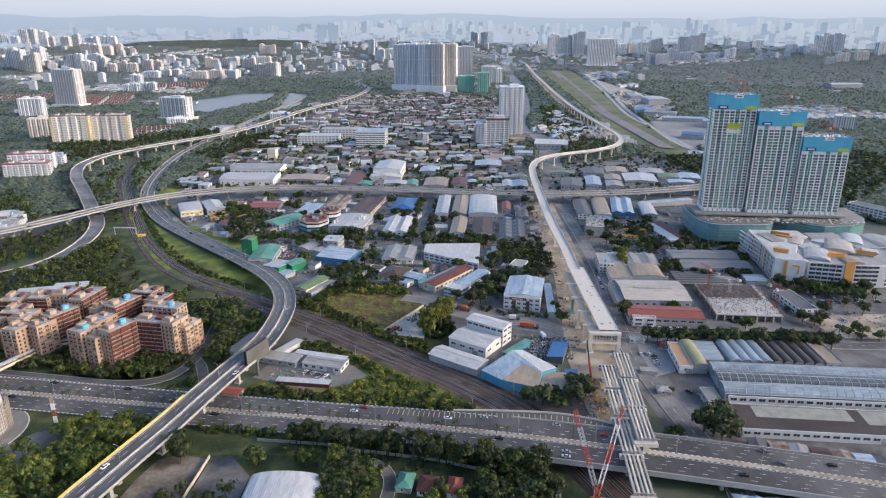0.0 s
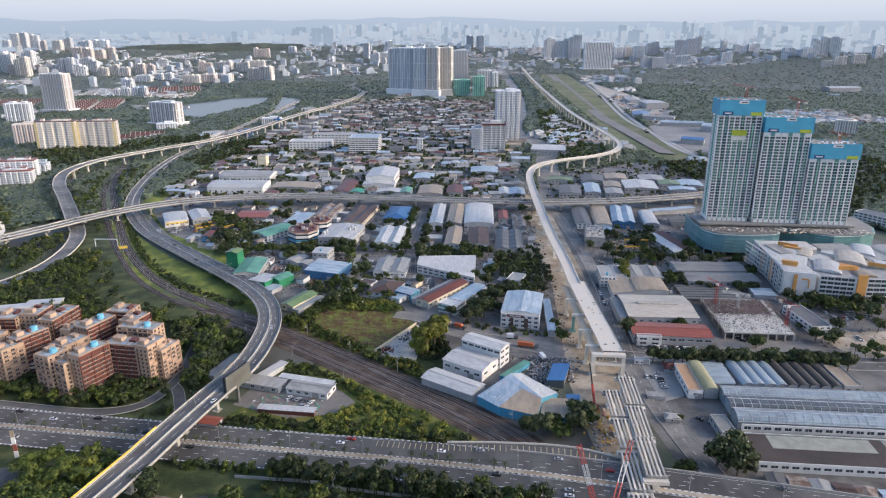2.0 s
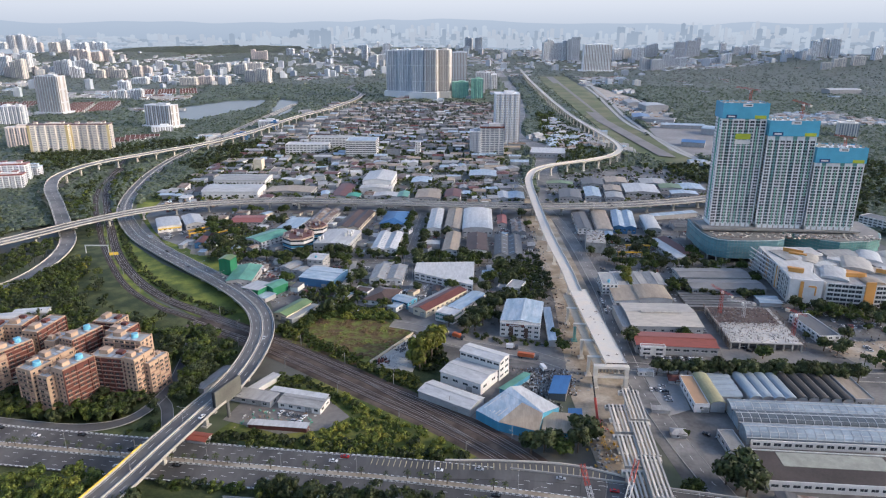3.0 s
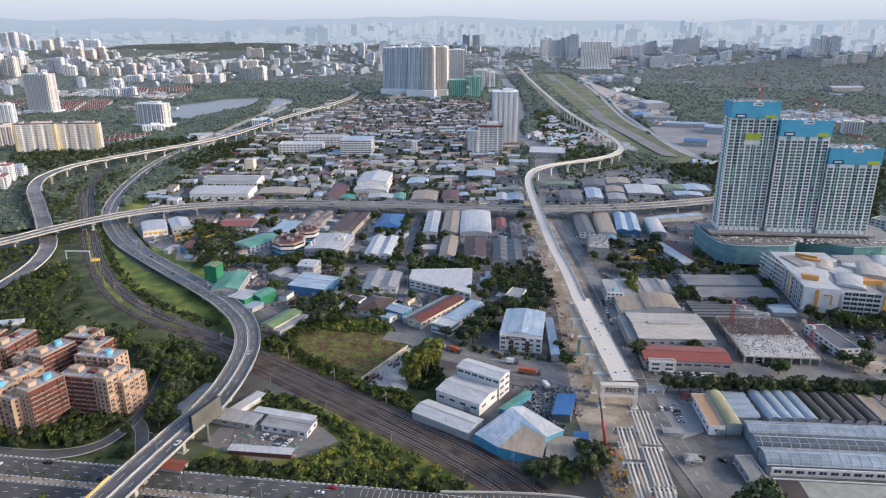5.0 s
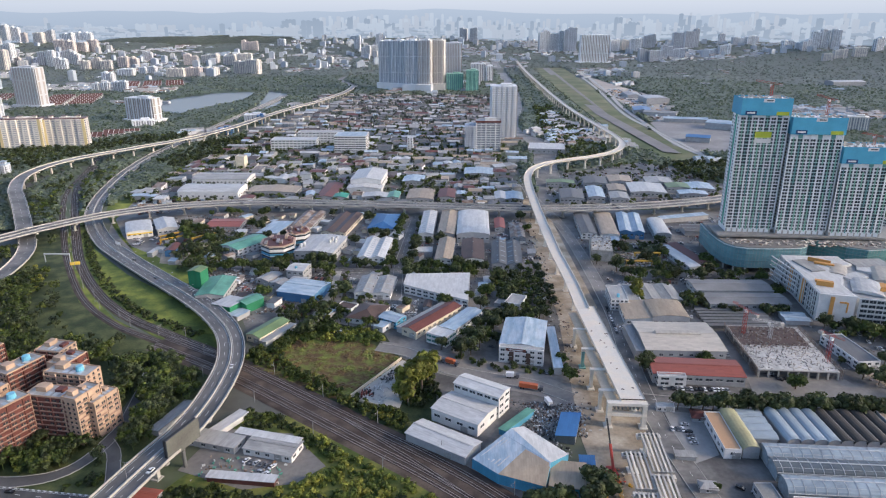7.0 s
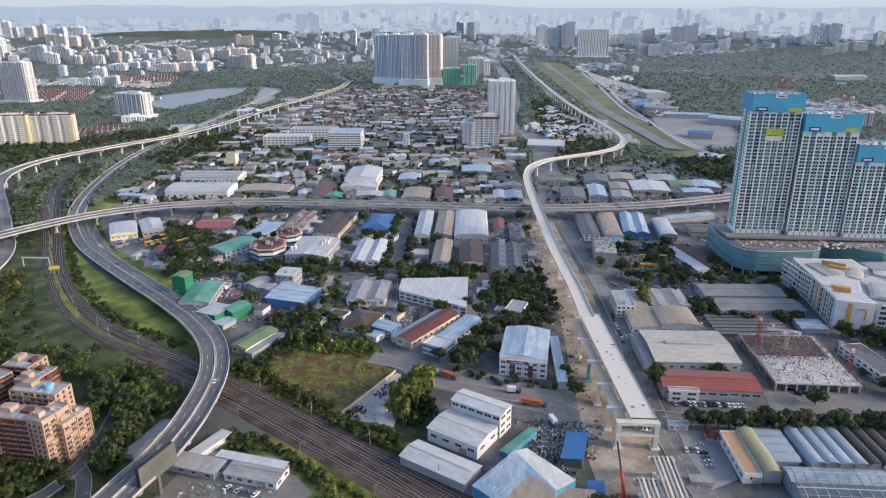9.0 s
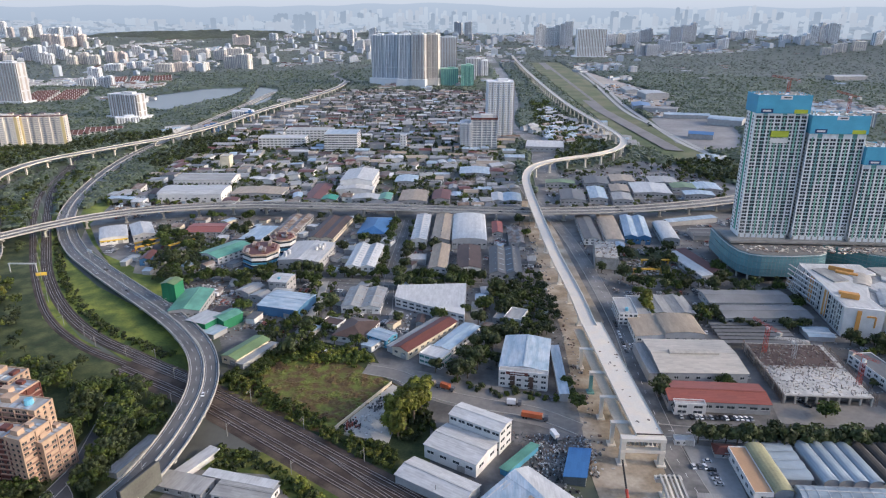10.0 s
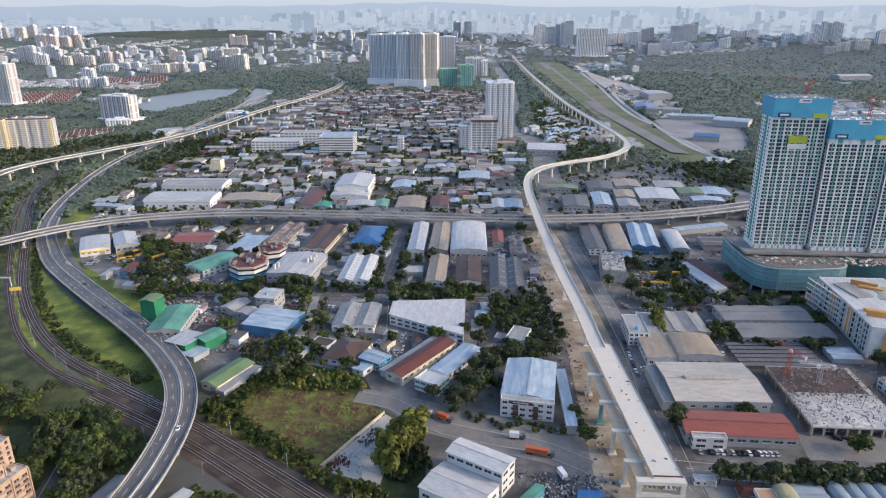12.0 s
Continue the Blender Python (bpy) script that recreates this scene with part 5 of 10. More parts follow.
shed("warehouse", "long grey warehouse beside its twin", 216, 477, 62, 18, 2, 6.0, "gable", 1.2, across=True, wall=GREYW, top=bpy.data.materials["dull_grey_flat_sheet"], step=6)
shed("shelter", "light blue sheet roofs behind the site", 242, 455, 17, 13, -2, 3.6, "gable", 0.8, bays=2, across=True, wall=GREYW, top=R_BLUE, floors=0, category="shelter", door=False)
shed("office", "white block with a flat black roof", 253.6, 409, 15, 33, 8, 6.6, "flat", top=R_DKGREY, floors=2, category="office")
for i in range(6):
    y = 441 + 4.6 * i
    shed("shelter", "dark open parking shelter roof", 198, y, 50, 2.6, 1, 3.0, "mono", 0.3, wall=R_DKGREY, top=R_DKGREY, floors=0, category="shelter", door=False, group="parking shelters")

# market halls by the motorway
shed("warehouse", "shed with a faded orange flat roof", 136.6, 324.2, 8.6, 29, 0, 5.8, "flat", top=R_ORANGE, category="shed", floors=1)
shed("warehouse", "olive barrel-vaulted market shed", 145.8, 325, 8.4, 29, 1, 5.6, "barrel", 2.4, wall=GREYW, top=mat("stained_olive_roof", (0.32, 0.30, 0.17), var=0.3), floors=0)
for i in range(4):
    shed("shelter", "small pale barrel roofs of a market", 157.5, 340.5 - 5.8 * i, 12.5, 5.6, 0, 4.4, "barrel", 1.4, across=True, wall=GREYW, top=R_SHELL, floors=0, category="shelter", door=False, group="small market roofs")
for i in range(4):
    shed("warehouse", "pale blue barrel-vaulted greenhouse", 170.5 + 6.8 * i, 330.5, 6.6, 24.5, 3, 5, "barrel", 2.2, wall=GREYW, top=R_SHELL, floors=0, category="greenhouse", door=False, group="barrel greenhouses")
DKNET = mat("black_shade_net", (0.055, 0.05, 0.045), rough=0.9, var=0.3)
for i in range(5):
    shed("warehouse", "dark shade-net barrel shed", 197.6 + 6.6 * i, 331, 6.4, 24.5, 3, 5, "barrel", 2.2, wall=GREYW, top=DKNET, floors=0, category="greenhouse", door=False, group="dark barrel sheds")
shed("warehouse", "flat cream roofed shed", 234, 331.9, 11, 25, 2, 6.4, "flat", top=R_TAN, wall=GREYW)
# darker version of the greenhouse sheet for the middle hall
DIM = mat("dark_greenhouse_sheet", (0.13, 0.15, 0.155), rough=0.35, var=0.4, scale=0.12, fine=0.5, tint=(0.075, 0.09, 0.10), stretch=(1, 0.3, 1))
for y, w, x, rh in ((309, 125, 214, 3.2), (300, 125, 214, 2.6), (287.5, 125, 213, 3.6)):
    gh = shed("greenhouse", "long translucent arched greenhouse hall", x, y, w, 9.5, -1, 5.5, "barrel", rh, across=True, wall=R_SHELL, top=DIM if y == 300 else R_SHELL, floors=0, category="greenhouse", door=False, group="long greenhouse halls")
    arch = Mesh()
    for i in range(8):
        a, b = math.pi * i / 8, math.pi * (i + 1) / 8
        arch.tube((0, -5.25 * math.cos(a), 5.7 + rh * math.sin(a)), (0, -5.25 * math.cos(b), 5.7 + rh * math.sin(b)), 0.2, 4)
    me = arch.data("rib", R_WHITE)
    for i in range(26):
        part("rib", me, None, gh, at=pose(-w / 2 + w * (i + 0.5) / 26, 0, 0))
    for sg in (-1, 1):
        part("gutter", Mesh().box(0, sg * 5.2, 5.7, w + 0.6, 0.5, 0.4), R_WHITE, gh)
        part("purlin", Mesh().tube((-w / 2, sg * 3.6, 5.75 + rh * 0.73), (w / 2, sg * 3.6, 5.75 + rh * 0.73), 0.1, 4), R_WHITE, gh)
    part("ridge_cap", Mesh().box(0, 0, 5.75 + rh, w + 0.6, 0.5, 0.2), R_WHITE, gh)
ghw = thing("wall_shopfront", 213, 281.5, 0, -1, "row of white framed openings under the greenhouse", "shopfront", kind="structure")
part("wall", Mesh().box(0, 0, 2.4, 122, 0.6, 4.8), WHITE, ghw)
for i in range(22):
    part("window", window_mesh(3.6, 1.8), None, ghw, at=pose(-58 + 5.5 * i, -0.35, 2.6))
PANEL = mat("pale_grey_green_sheet", (0.30, 0.30, 0.25), var=0.2, scale=0.2)
bd = shed("warehouse", "large dark brown flat-roofed hall", 200, 261.8, 104, 22, -1.5, 5.6, "flat", top=mat("brown_bitumen_roof", (0.062, 0.049, 0.042), var=0.35, scale=0.06, veil=0.12), wall=WHITE, floors=1, ww=3.4, step=5, cap=20)
part("roof_panel", Mesh().box(-14, 5.0, 5.5, 53, 10, 0.14), PANEL, bd, "pale cream roof sheets")
part("roof_panel", Mesh().box(34, 4, 5.5, 30, 12, 0.14), PANEL, bd, "pale cream roof sheets")
# concrete frame going up beside the new road, and a stockyard under gantry beams
fb = thing("unfinished_building", 124.5, 574, 0, -7, "grey three-storey concrete frame behind scaffold nets", "building site")
claim(124.5, 574, 24, 42, -7)
for k in range(4):
    part("floor_slab", Mesh().box(0, 0, 3.6 * k + 0.25, 19, 37, 0.5), CONC, fb)
for i in range(4):
    for j in range(7):
        part("column", Mesh().box(-8.8 + 5.85 * i, -17.6 + 5.85 * j, 6.2, 0.6, 0.6, 12.4), CONC, fb)
part("wall", Mesh().box(0, 3, 5.6, 17.4, 30, 10.6), CONC_DK, fb)
part("scaffold_net", Mesh().box(0, -19.0, 5.6, 19.6, 0.15, 9.8), R_GREY, fb, "grey dust net on scaffolding")
part("scaffold_net", Mesh().box(-10.0, 0, 5.6, 0.15, 37, 9.8), R_GREY, fb, "grey dust net on scaffolding")
rq = random.Random(12)
sq = Mesh()
for i in range(90):
    tq = rq.uniform(0.2, 1.1)
    sq.box(rq.uniform(-8.6, 8.6), rq.uniform(-17.5, 17.5), 11.3 + tq / 2, rq.uniform(0.4, 2.6), rq.uniform(0.3, 1.2), tq, rq.choice((0, 90, 30)), m=rq.randrange(4))
tagged(part("roof_clutter", sq, [CONC_NEW, R_WHITE, R_RUST, CONC_DK], fb), kind="stuff")
slab("ground_stockyard", [(140, 604), (184, 604), (170, 540), (136, 536)], 0.12, SCRUB, "overgrown plot of rough grass with a stockyard", "yard")
part("fascia", Mesh().box(0, -17.4, 4.6, 23.4, 0.3, 1.4), LINE_Y, bpy.data.objects["shop"] if "shop" in bpy.data.objects else fb, "yellow fascia board")
for gx, gy, gr in ((154, 547, 4), (166, 566, 2), (-302, 588, 49), (-296, 578, 44), (-268, 585, 52)):
    gt = thing("gantry", gx, gy, 0.12, gr, "orange gantry beam over stacked material", "gantry", "orange gantries")
    part("beam", Mesh().box(0, 0, 5.2, 25, 1.3, 1.2).box(0, 1.6, 5.4, 25, 0.3, 0.4), CRANE_Y, gt)
    for u in (-11.5, 11.5):
        part("leg", Mesh().tube((u - 1.2, -0.4, 0), (u, 0, 4.8), 0.25, 5).tube((u + 1.2, 0.4, 0), (u, 0, 4.8), 0.25, 5), CRANE_Y, gt)
shed("house", "small flat roofed kiosk by the car park", 114, 346.5, 10, 4, -4, 3.2, "flat", top=R_WHITE, category="kiosk", ww=1.4, step=2.4)
shed("house", "low grey roofed guard house", 116, 288.5, 8, 5, -4, 3, "hip", 1.2, wall=GREYW, top=R_GREY, category="house")
shed("house", "dark red roofed gatehouse", 131, 340, 9, 7, -6, 3, "hip", 1.4, wall=GREYW, top=R_MAROON, category="house")
shed("shelter", "pale open car shelter", 112.5, 309, 10, 4, -4, 2.6, "mono", 0.3, wall=GREYW, top=R_GREY, floors=0, category="shelter", door=False)
shed("house", "flat roofed concrete pump house", 141.5, 281.5, 8.5, 15, 3, 5, "flat", top=CONC_DK, wall=GREYW, category="house")
for i in range(9):
    u, v = 152 + 10 * i, 243 - 1.6 * i
    shed("house", "shanty shops under patched sheet roofs", u, v, 8.5, 8, -6, 3, "gable", 0.8, across=bool(i % 2), wall=GREYW, top=(R_DKGREY, R_RUST, R_GREY, R_BROWN, R_RUST, R_BLUE)[i % 6], floors=0, category="shop", group="roadside shanty shops")

# depot beside the flyover
shed("warehouse", "low depot building with white roof strips", -132, 305.3, 29, 9, -14, 3.8, "mono", 0.6, wall=GREYW, top=R_GREY, step=6)
shed("warehouse", "low depot hall with grey and white roofs", -99.5, 301.5, 27, 11, -12, 4.4, "gable", 0.8, across=True, wall=WHITE, top=R_GREY, step=5)
shed("shelter", "white strip roof across the depot", -104, 307.5, 36, 4, -13, 4.8, "mono", 0.4, wall=GREYW, top=R_WHITE, floors=0, category="shelter", door=False)
shed("shelter", "long red-edged sheet roof along the depot fence", -108, 281, 34, 4, -4, 3, "mono", 0.4, wall=R_MAROON, top=R_WHITE, floors=0, category="shelter", door=False)
shed("shelter", "red tarpaulin roof under the flyover", -148, 268, 11, 6, -8, 3, "gable", 0.8, across=True, wall=GREYW, top=R_RED, floors=0, category="shelter", door=False)
shed("shelter", "pale sheet roofs beneath the flyover edge", -131, 318, 6, 22, -26, 3.4, "mono", 0.4, wall=WHITE, top=R_WHITE, floors=0, category="shelter", door=False)
shed("shelter", "grey sheet roof below the flyover", -164, 322, 6, 26, -14, 3.4, "mono", 0.4, wall=GREYW, top=R_GREY, floors=0, category="shelter", door=False)

# south side
for x, y, w, d in ((127, 211, 6, 7), (134, 209, 9, 8), (143, 208, 10, 9), (153, 205, 9, 8), (164, 203, 12, 9)):
    shed("house", "shop under a blue sheet roof", x, y - 8, w, d, -8, 3.4, "hip" if w < 8 else "gable", 1.0, wall=GREYW, top=R_BLUE, floors=0, category="shop", group="blue roofed shops")
part("wall", Mesh().box(-138, 201, 1.0, 0.4, 30, 2.0), CREAM, thing("wall_lot", 0, 0, 0.14, 0, "low pale wall between two lots", "wall", kind="structure"))
shed("hall", "sports hall with a broad pale barrel roof", -89.7, 186, 35, 26, 3, 6.2, "barrel", 4.0, wall=WHITE, top=R_WHITE, category="hall")
for x, y, w, t in ((-33, 204.5, 7.5, R_GREEN), (-21, 203, 10.5, R_MAROON), (-8.5, 203, 6.5, R_RED)):
    shed("house", "bungalow with a coloured hipped roof", x, y, w, 9.5, -4, 3.6, "hip", 2.2, wall=WHITE, top=t, category="house", group="bungalows")

up = thing("underpass_portal", -69.2, 229.5, 0, -14, "grey concrete portal of a footway under the motorway", "underpass", kind="structure")
for u in (-2.4, 2.4):
    part("portal_wall", Mesh().box(u, 2.0, 1.7, 0.5, 7.0, 3.4), CONC, up)
part("portal_lintel", Mesh().box(0, 2.0, 3.65, 5.6, 7.2, 0.5), CONC_NEW, up)
# black sheet painted in for the unlit depth of the passage
part("portal_back", Mesh().box(0, 5.2, 1.7, 4.6, 0.4, 3.4), BLACK, up, "black panel standing for the darkness of the passage")
for sg in (-1, 1):
    part("wing_wall", Mesh().box(sg * 6.2, -2.2, 0.9, 8.0, 0.4, 1.8, rot=-6 * sg), CONC_NEW, up)
road("path_underpass", [(-69, 229), (-70, 224), (-73, 218), (-77, 213)], 3.4, "pale footway leading to the underpass", m=CONC, marks=False, claimed=True)

pw = thing("wall_park", 0, 0, 0, 0, "low grey boundary wall behind the tree belt", "wall", kind="structure")
for (x0, y0), (x1, y1) in (((-62, 226), (-20, 222)), ((-20, 222), (4, 217)), ((-118, 230), (-72, 229))):
    part("wall", Mesh().box((x0 + x1) / 2, (y0 + y1) / 2, 0.9, math.hypot(x1 - x0, y1 - y0), 0.35, 1.8, rot=math.degrees(math.atan2(y1 - y0, x1 - x0))), CONC, pw)
me = Mesh().box(0, 0, 0.45, 0.8, 15, 0.9).data("concrete_pile", CONC)
pl_ = thing("pile_stack", 26, 199, 0.06, -4, "rows of stacked precast concrete piles", "concrete piles")
for i in range(17):
    part("pile", me, None, pl_, at=pose(-16 + 2.0 * i, (i % 3) * 1.1 - 1, 0, 0, 0, (i * 37) % 5 - 2))

shed("office", "white three-storey flats beside the towers", 462, 636, 60, 18, -58, 13, "flat", top=R_DKGREY, floors=4, category="flats", ww=3.0, step=4.5, sides="fl")
shed("shelter", "long light blue sheet roofs beside the viaduct", 236, 675, 56, 9, 17, 5, "mono", 0.8, wall=GREYW, top=R_BLUE, floors=0, category="shelter", door=False)
shed("workshop", "dark patched workshop roofs behind the towers", 242, 637, 40, 20, 0, 5, "gable", 1.2, bays=2, across=True, wall=GREYW, top=R_DKGREY, floors=0, category="workshop")
shed("house", "small blue roofed shed by the unfinished building", 143.5, 601, 9, 10, -4, 5, "gable", 1.0, wall=GREYW, top=R_BLUE, floors=0, category="shed")
# airfield side
for x, y, w, d, r, h, m, lb in ((411, 1109, 40, 26, -20, 9, R_MBLUE, "blue-roofed hangar on the apron"), (510, 1239, 60, 40, -30, 12, R_BLUE, "pale blue airport hall"), (457, 1310, 90, 22, -10, 8, R_BLUE, "long blue roof beside the sandy yard"), (430, 1395, 70, 26, -20, 8, R_GREY, "grey hangar beside the sandy yard"), (400, 1440, 40, 60, -8, 8, R_MBLUE, "blue storage roof by the airfield"), (475, 1600, 60, 60, 5, 14, R_WHITE, "white domed hangar by the airfield"), (1211, 2017, 110, 40, 8, 16, R_WHITE, "broad white warehouse in the forest"), (450, 1720, 40, 70, 0, 8, R_GREY, "grey workshop in the sandy yard")):
    shed("hangar", lb, x, y, w, d, r, h, "barrel" if h > 9 else "gable", 3.0, across=w > d, top=m, wall=GREYW, floors=0, category="hangar", plain=True)

# north of the long viaduct
shed("factory", "tall white gabled mill hall", -136, 790, 40, 52, 0, 15, "gable", 3.2, top=R_WHITE, category="factory", floors=1)
shed("shelter", "white lower roof of the mill hall", -136, 757, 44, 16, 0, 8, "gable", 2.4, top=R_WHITE, category="factory", floors=0)
shed("factory", "white showroom factory with a curved roof", -322, 728, 74, 34, 2, 11, "barrel", 3.4, across=True, top=R_WHITE, category="factory", step=7)
shed("factory", "grey long factory roof behind the showroom", -335, 790, 74, 32, 2, 10, "gable", 2.4, across=True, top=R_GREY, category="factory", floors=1)
shed("tower_block", "cream square water tower", -340, 864, 13, 13, 0, 20, "flat", wall=CREAM, top=CONC, category="tower", floors=0, door=False)
shed("office", "long white four-storey office block", -303, 1005, 76, 26, 4, 17, "flat", top=R_WHITE, floors=4, category="office", ww=4, step=6)
shed("office", "white slab office behind", -268, 1046, 78, 22, 2, 22, "flat", top=R_GREY, floors=5, category="office", ww=4, step=6)
shed("office", "grey-white eight-storey office with a blue roof", -200, 985, 52, 40, 2, 30, "flat", top=R_BLUE, floors=8, category="office", ww=5, step=5.2)
shed("tower_block", "slim white stair tower", -103, 990, 9, 10, 0, 25, "flat", top=R_WHITE, floors=6, category="tower", ww=1.6, step=3)
shed("hall", "flat-roofed grey hall by the new viaduct", 125, 1010, 60, 50, -6, 9, "flat", wall=GREYW, top=R_WHITE, category="hall", step=7)
for x, y, w, d, t in ((124, 746, 28, 40, R_DKGREY), (155, 756, 20, 46, R_BLUE), (181, 742, 22, 26, R_GREY), (186, 776, 22, 28, R_TAN), (224, 778, 44, 42, R_WHITE), (268, 790, 30, 22, R_OLIVE), (276, 760, 34, 16, R_BLUE), (118, 800, 36, 14, R_OLIVE), (165, 810, 30, 34, R_DKGREY), (200, 820, 30, 30, R_TAN), (250, 815, 34, 28, R_GREY), (296, 790, 30, 30, R_BLUE)):
    shed("warehouse", "industrial shed beside the viaduct curve", x, y, w, d, -4, 7, "gable", 1.6, top=t, wall=GREYW, floors=1, group="sheds beside the viaduct curve")
for x, y, w, d, t in ((-62, 735, 32, 40, R_TAN), (-30, 740, 20, 36, R_MAROON), (52, 735, 22, 30, R_BLUE), (36, 735, 14, 30, R_WHITE), (-178, 745, 22, 60, R_MAROON), (-160, 722, 18, 16, NET_G), (-118, 728, 30, 18, R_WHITE), (-95, 730, 14, 24, R_GREEN), (-78, 805, 28, 30, R_BLUE), (10, 850, 40, 34, R_BLUE), (-250, 745, 62, 28, R_TAN)):
    shed("warehouse", "estate shed north of the long viaduct", x, y, w, d, 0, 6.5, "gable", 1.8, top=t, wall=GREYW, floors=1, group="sheds north of the long viaduct", plain=True)
rng = random.Random(5)
tops = [R_WHITE, R_GREY, R_GREY, R_TAN, R_RUST, R_DKGREY, R_BLUE, R_MAROON, R_GREY, R_BROWN, R_DKGREY, R_RUST]
far_roofs = Mesh()
for row in range(46):
    base_y = 708 + row * 21.5
    x = -430 + rng.uniform(0, 20)
    while x < 60:
        y = base_y + rng.uniform(-6, 6)
        w, d = rng.choice((rng.uniform(7, 14), rng.uniform(10, 22), rng.uniform(16, 36))), rng.uniform(9, 19)
        if is_free(x + w / 2, y, max(w, d) * 0.42) and rng.random() < 0.88 and y < 1690:
            if y > 930:
                h = rng.uniform(3.5, 7.5)
                claim(x + w / 2, y, w, d, 0)
                k = rng.randrange(len(tops))
                far_roofs.box(x + w / 2, y, h / 2, w, d, h, m=len(tops))
                cx_, a_, b_ = x + w / 2, w / 2 + 0.4, d / 2 + 0.4
                far_roofs.add([(cx_ - a_, y - b_, h), (cx_ + a_, y - b_, h), (cx_ + a_, y + b_, h), (cx_ - a_, y + b_, h), (cx_ - a_, y, h + 2), (cx_ + a_, y, h + 2)], [(0, 1, 5, 4), (2, 3, 4, 5), (1, 2, 5), (3, 0, 4)], k)
                x += w + rng.uniform(1, 6)
                continue
            shed("warehouse", "low estate building with a sheet metal roof", x + w / 2, y, w, d, rng.choice((-8, -2, 0, 3, 6, 12)), rng.uniform(3.6, 7.0), rng.choice(("gable", "gable", "gable", "hip", "flat", "mono")), rng.uniform(0.9, 1.9),
                 bays=rng.choice((1, 1, 2)) if w > 20 else 1, across=rng.random() < 0.4, top=rng.choice(tops), wall=rng.choice((WHITE, GREYW, GREYW)), floors=0 if y > 760 else 1, step=8, door=False, plain=True, group="estate sheds")
        x += w + rng.uniform(1, 6)
tagged(new("low_sheds", far_roofs.data("low_sheds", tops + [GREYW])), "sheet-roofed sheds at the far end of the estate", "sheds", kind="stuff")


# ---- unfinished condominium towers on their podium ----
def tower_block(x0, x1, y, d, z0, z1, label, wrap):
    w = x1 - x0
    cx = (x0 + x1) / 2
    claim(cx, y + d / 2, w, d, 0)
    root = thing("condominium_tower", cx, y + d / 2, z0, -2.0, label, "tower", "unfinished condominium towers")
    top = z1 - z0
    net = 15.0
    body = Mesh().box(0, 0.6, top / 2 - 0.5, w - 1.2, d - 1.2, top - 1)
    part("wall", body, TOWERW, root)
    n = 8
    bay = w / n
    for i in range(n + 1):             # white piers between the bays
        part("facade_pier", Mesh().box(-w / 2 + bay * i, -d / 2 + 1.0, (top - net) / 2 + 2, 1.3 if 0 < i < n else 0.9, 0.5, top - net - 4), TOWERW, root)
    for i in (1, 4, 6):
        part("green_recess", Mesh().box(-w / 2 + bay * (i + 0.5), -d / 2 + 1.15, (top - net) / 2 + 2, bay - 1.6, 0.2, top - net - 4), NET_T, root, "green netted bay")
    rgn = random.Random(int(x1))
    for i in range(n):                 # hanging nets between the window rows
        lo = 3.0
        while lo < top - net - 8:
            hi = min(top - net - 3, lo + rgn.uniform(12, 40))
            if rgn.random() < 0.8:
                part("hung_net", Mesh().box(-w / 2 + bay * (i + 0.5), -d / 2 + 0.7, (lo + hi) / 2, rgn.uniform(0.7, 1.15), 0.2, hi - lo), NET_L if rgn.random() < 0.8 else NET_T, root, "hanging green net")
            lo = hi + rgn.uniform(0, 8)
    floors = int((top - net - 5) / 3.05)
    me = window_mesh(1.7, 1.95)
    rest = Mesh()
    made = 0
    for k in range(floors):
        z = 5.2 + 3.05 * k
        for i in range(n):
            for u in (-0.26, 0.26):
                px = -w / 2 + bay * (i + 0.5 + u * 0.78)
                if made < 64:
                    part("window", me, None, root, at=pose(px, -d / 2 + 0.95, z))
                    made += 1
                else:
                    rest.box(px, -d / 2 + 0.95, z, 1.7, 0.3, 1.95)
        for j in range(5):
            rest.box(-w / 2 + 0.55, -d / 2 + d * (j + 0.7) / 5.2, z, 0.3, 1.3, 1.6)
    tagged(part("glazing", rest, GLASS, root), kind="stuff")
    slabs = Mesh()
    for k in range(floors + 1):
        slabs.box(0, -d / 2 + 1.02, 3.6 + 3.05 * k, w - 1.0, 0.4, 0.3)
    tagged(part("floor_edges", slabs, TOWERW, root), kind="stuff")
    part("side_recess", Mesh().box(-w / 2 + 0.52, 1.0, (top - net) / 2 + 2, 0.25, 3.0, top - net - 4), NET_G, root, "green netted stair strip")
    s = Mesh()
    for sx, sy, cx2, cy2 in ((w + 1.6, 0.3, 0, -d / 2 - 0.4), (w + 1.6, 0.3, 0, d / 2 + 0.4), (0.3, d + 1, -w / 2 - 0.7, 0), (0.3, d + 1, w / 2 + 0.7, 0)):
        s.box(cx2, cy2, top - net / 2, sx, sy, net)
    part("safety_screen", s, wrap, root, "bright blue safety screen round the top floors")
    part("banner", Mesh().box(-w / 2 + 7.5, -d / 2 - 0.62, top - net + 2.2, 9.5, 0.1, 3.4), NAVY, root, "dark blue banner")
    part("banner", Mesh().box(w / 2 - 6.5, -d / 2 - 0.62, top - net + 1.8, 10.5, 0.1, 3.2), LIME, root, "lime green banner")
    part("banner", Mesh().box(1.0, -d / 2 - 0.62, top - 2.0, 9, 0.1, 3.0), WHITE, root, "white banner with dark bars")
    part("banner_bar", Mesh().box(1.6, -d / 2 - 0.7, top - 2.0, 5.6, 0.06, 0.9), BLACK, root)
    part("banner_bar", Mesh().box(-w / 2 + 7.5, -d / 2 - 0.7, top - net + 2.2, 6.5, 0.06, 1.4), WHITE, root)
    s = Mesh()
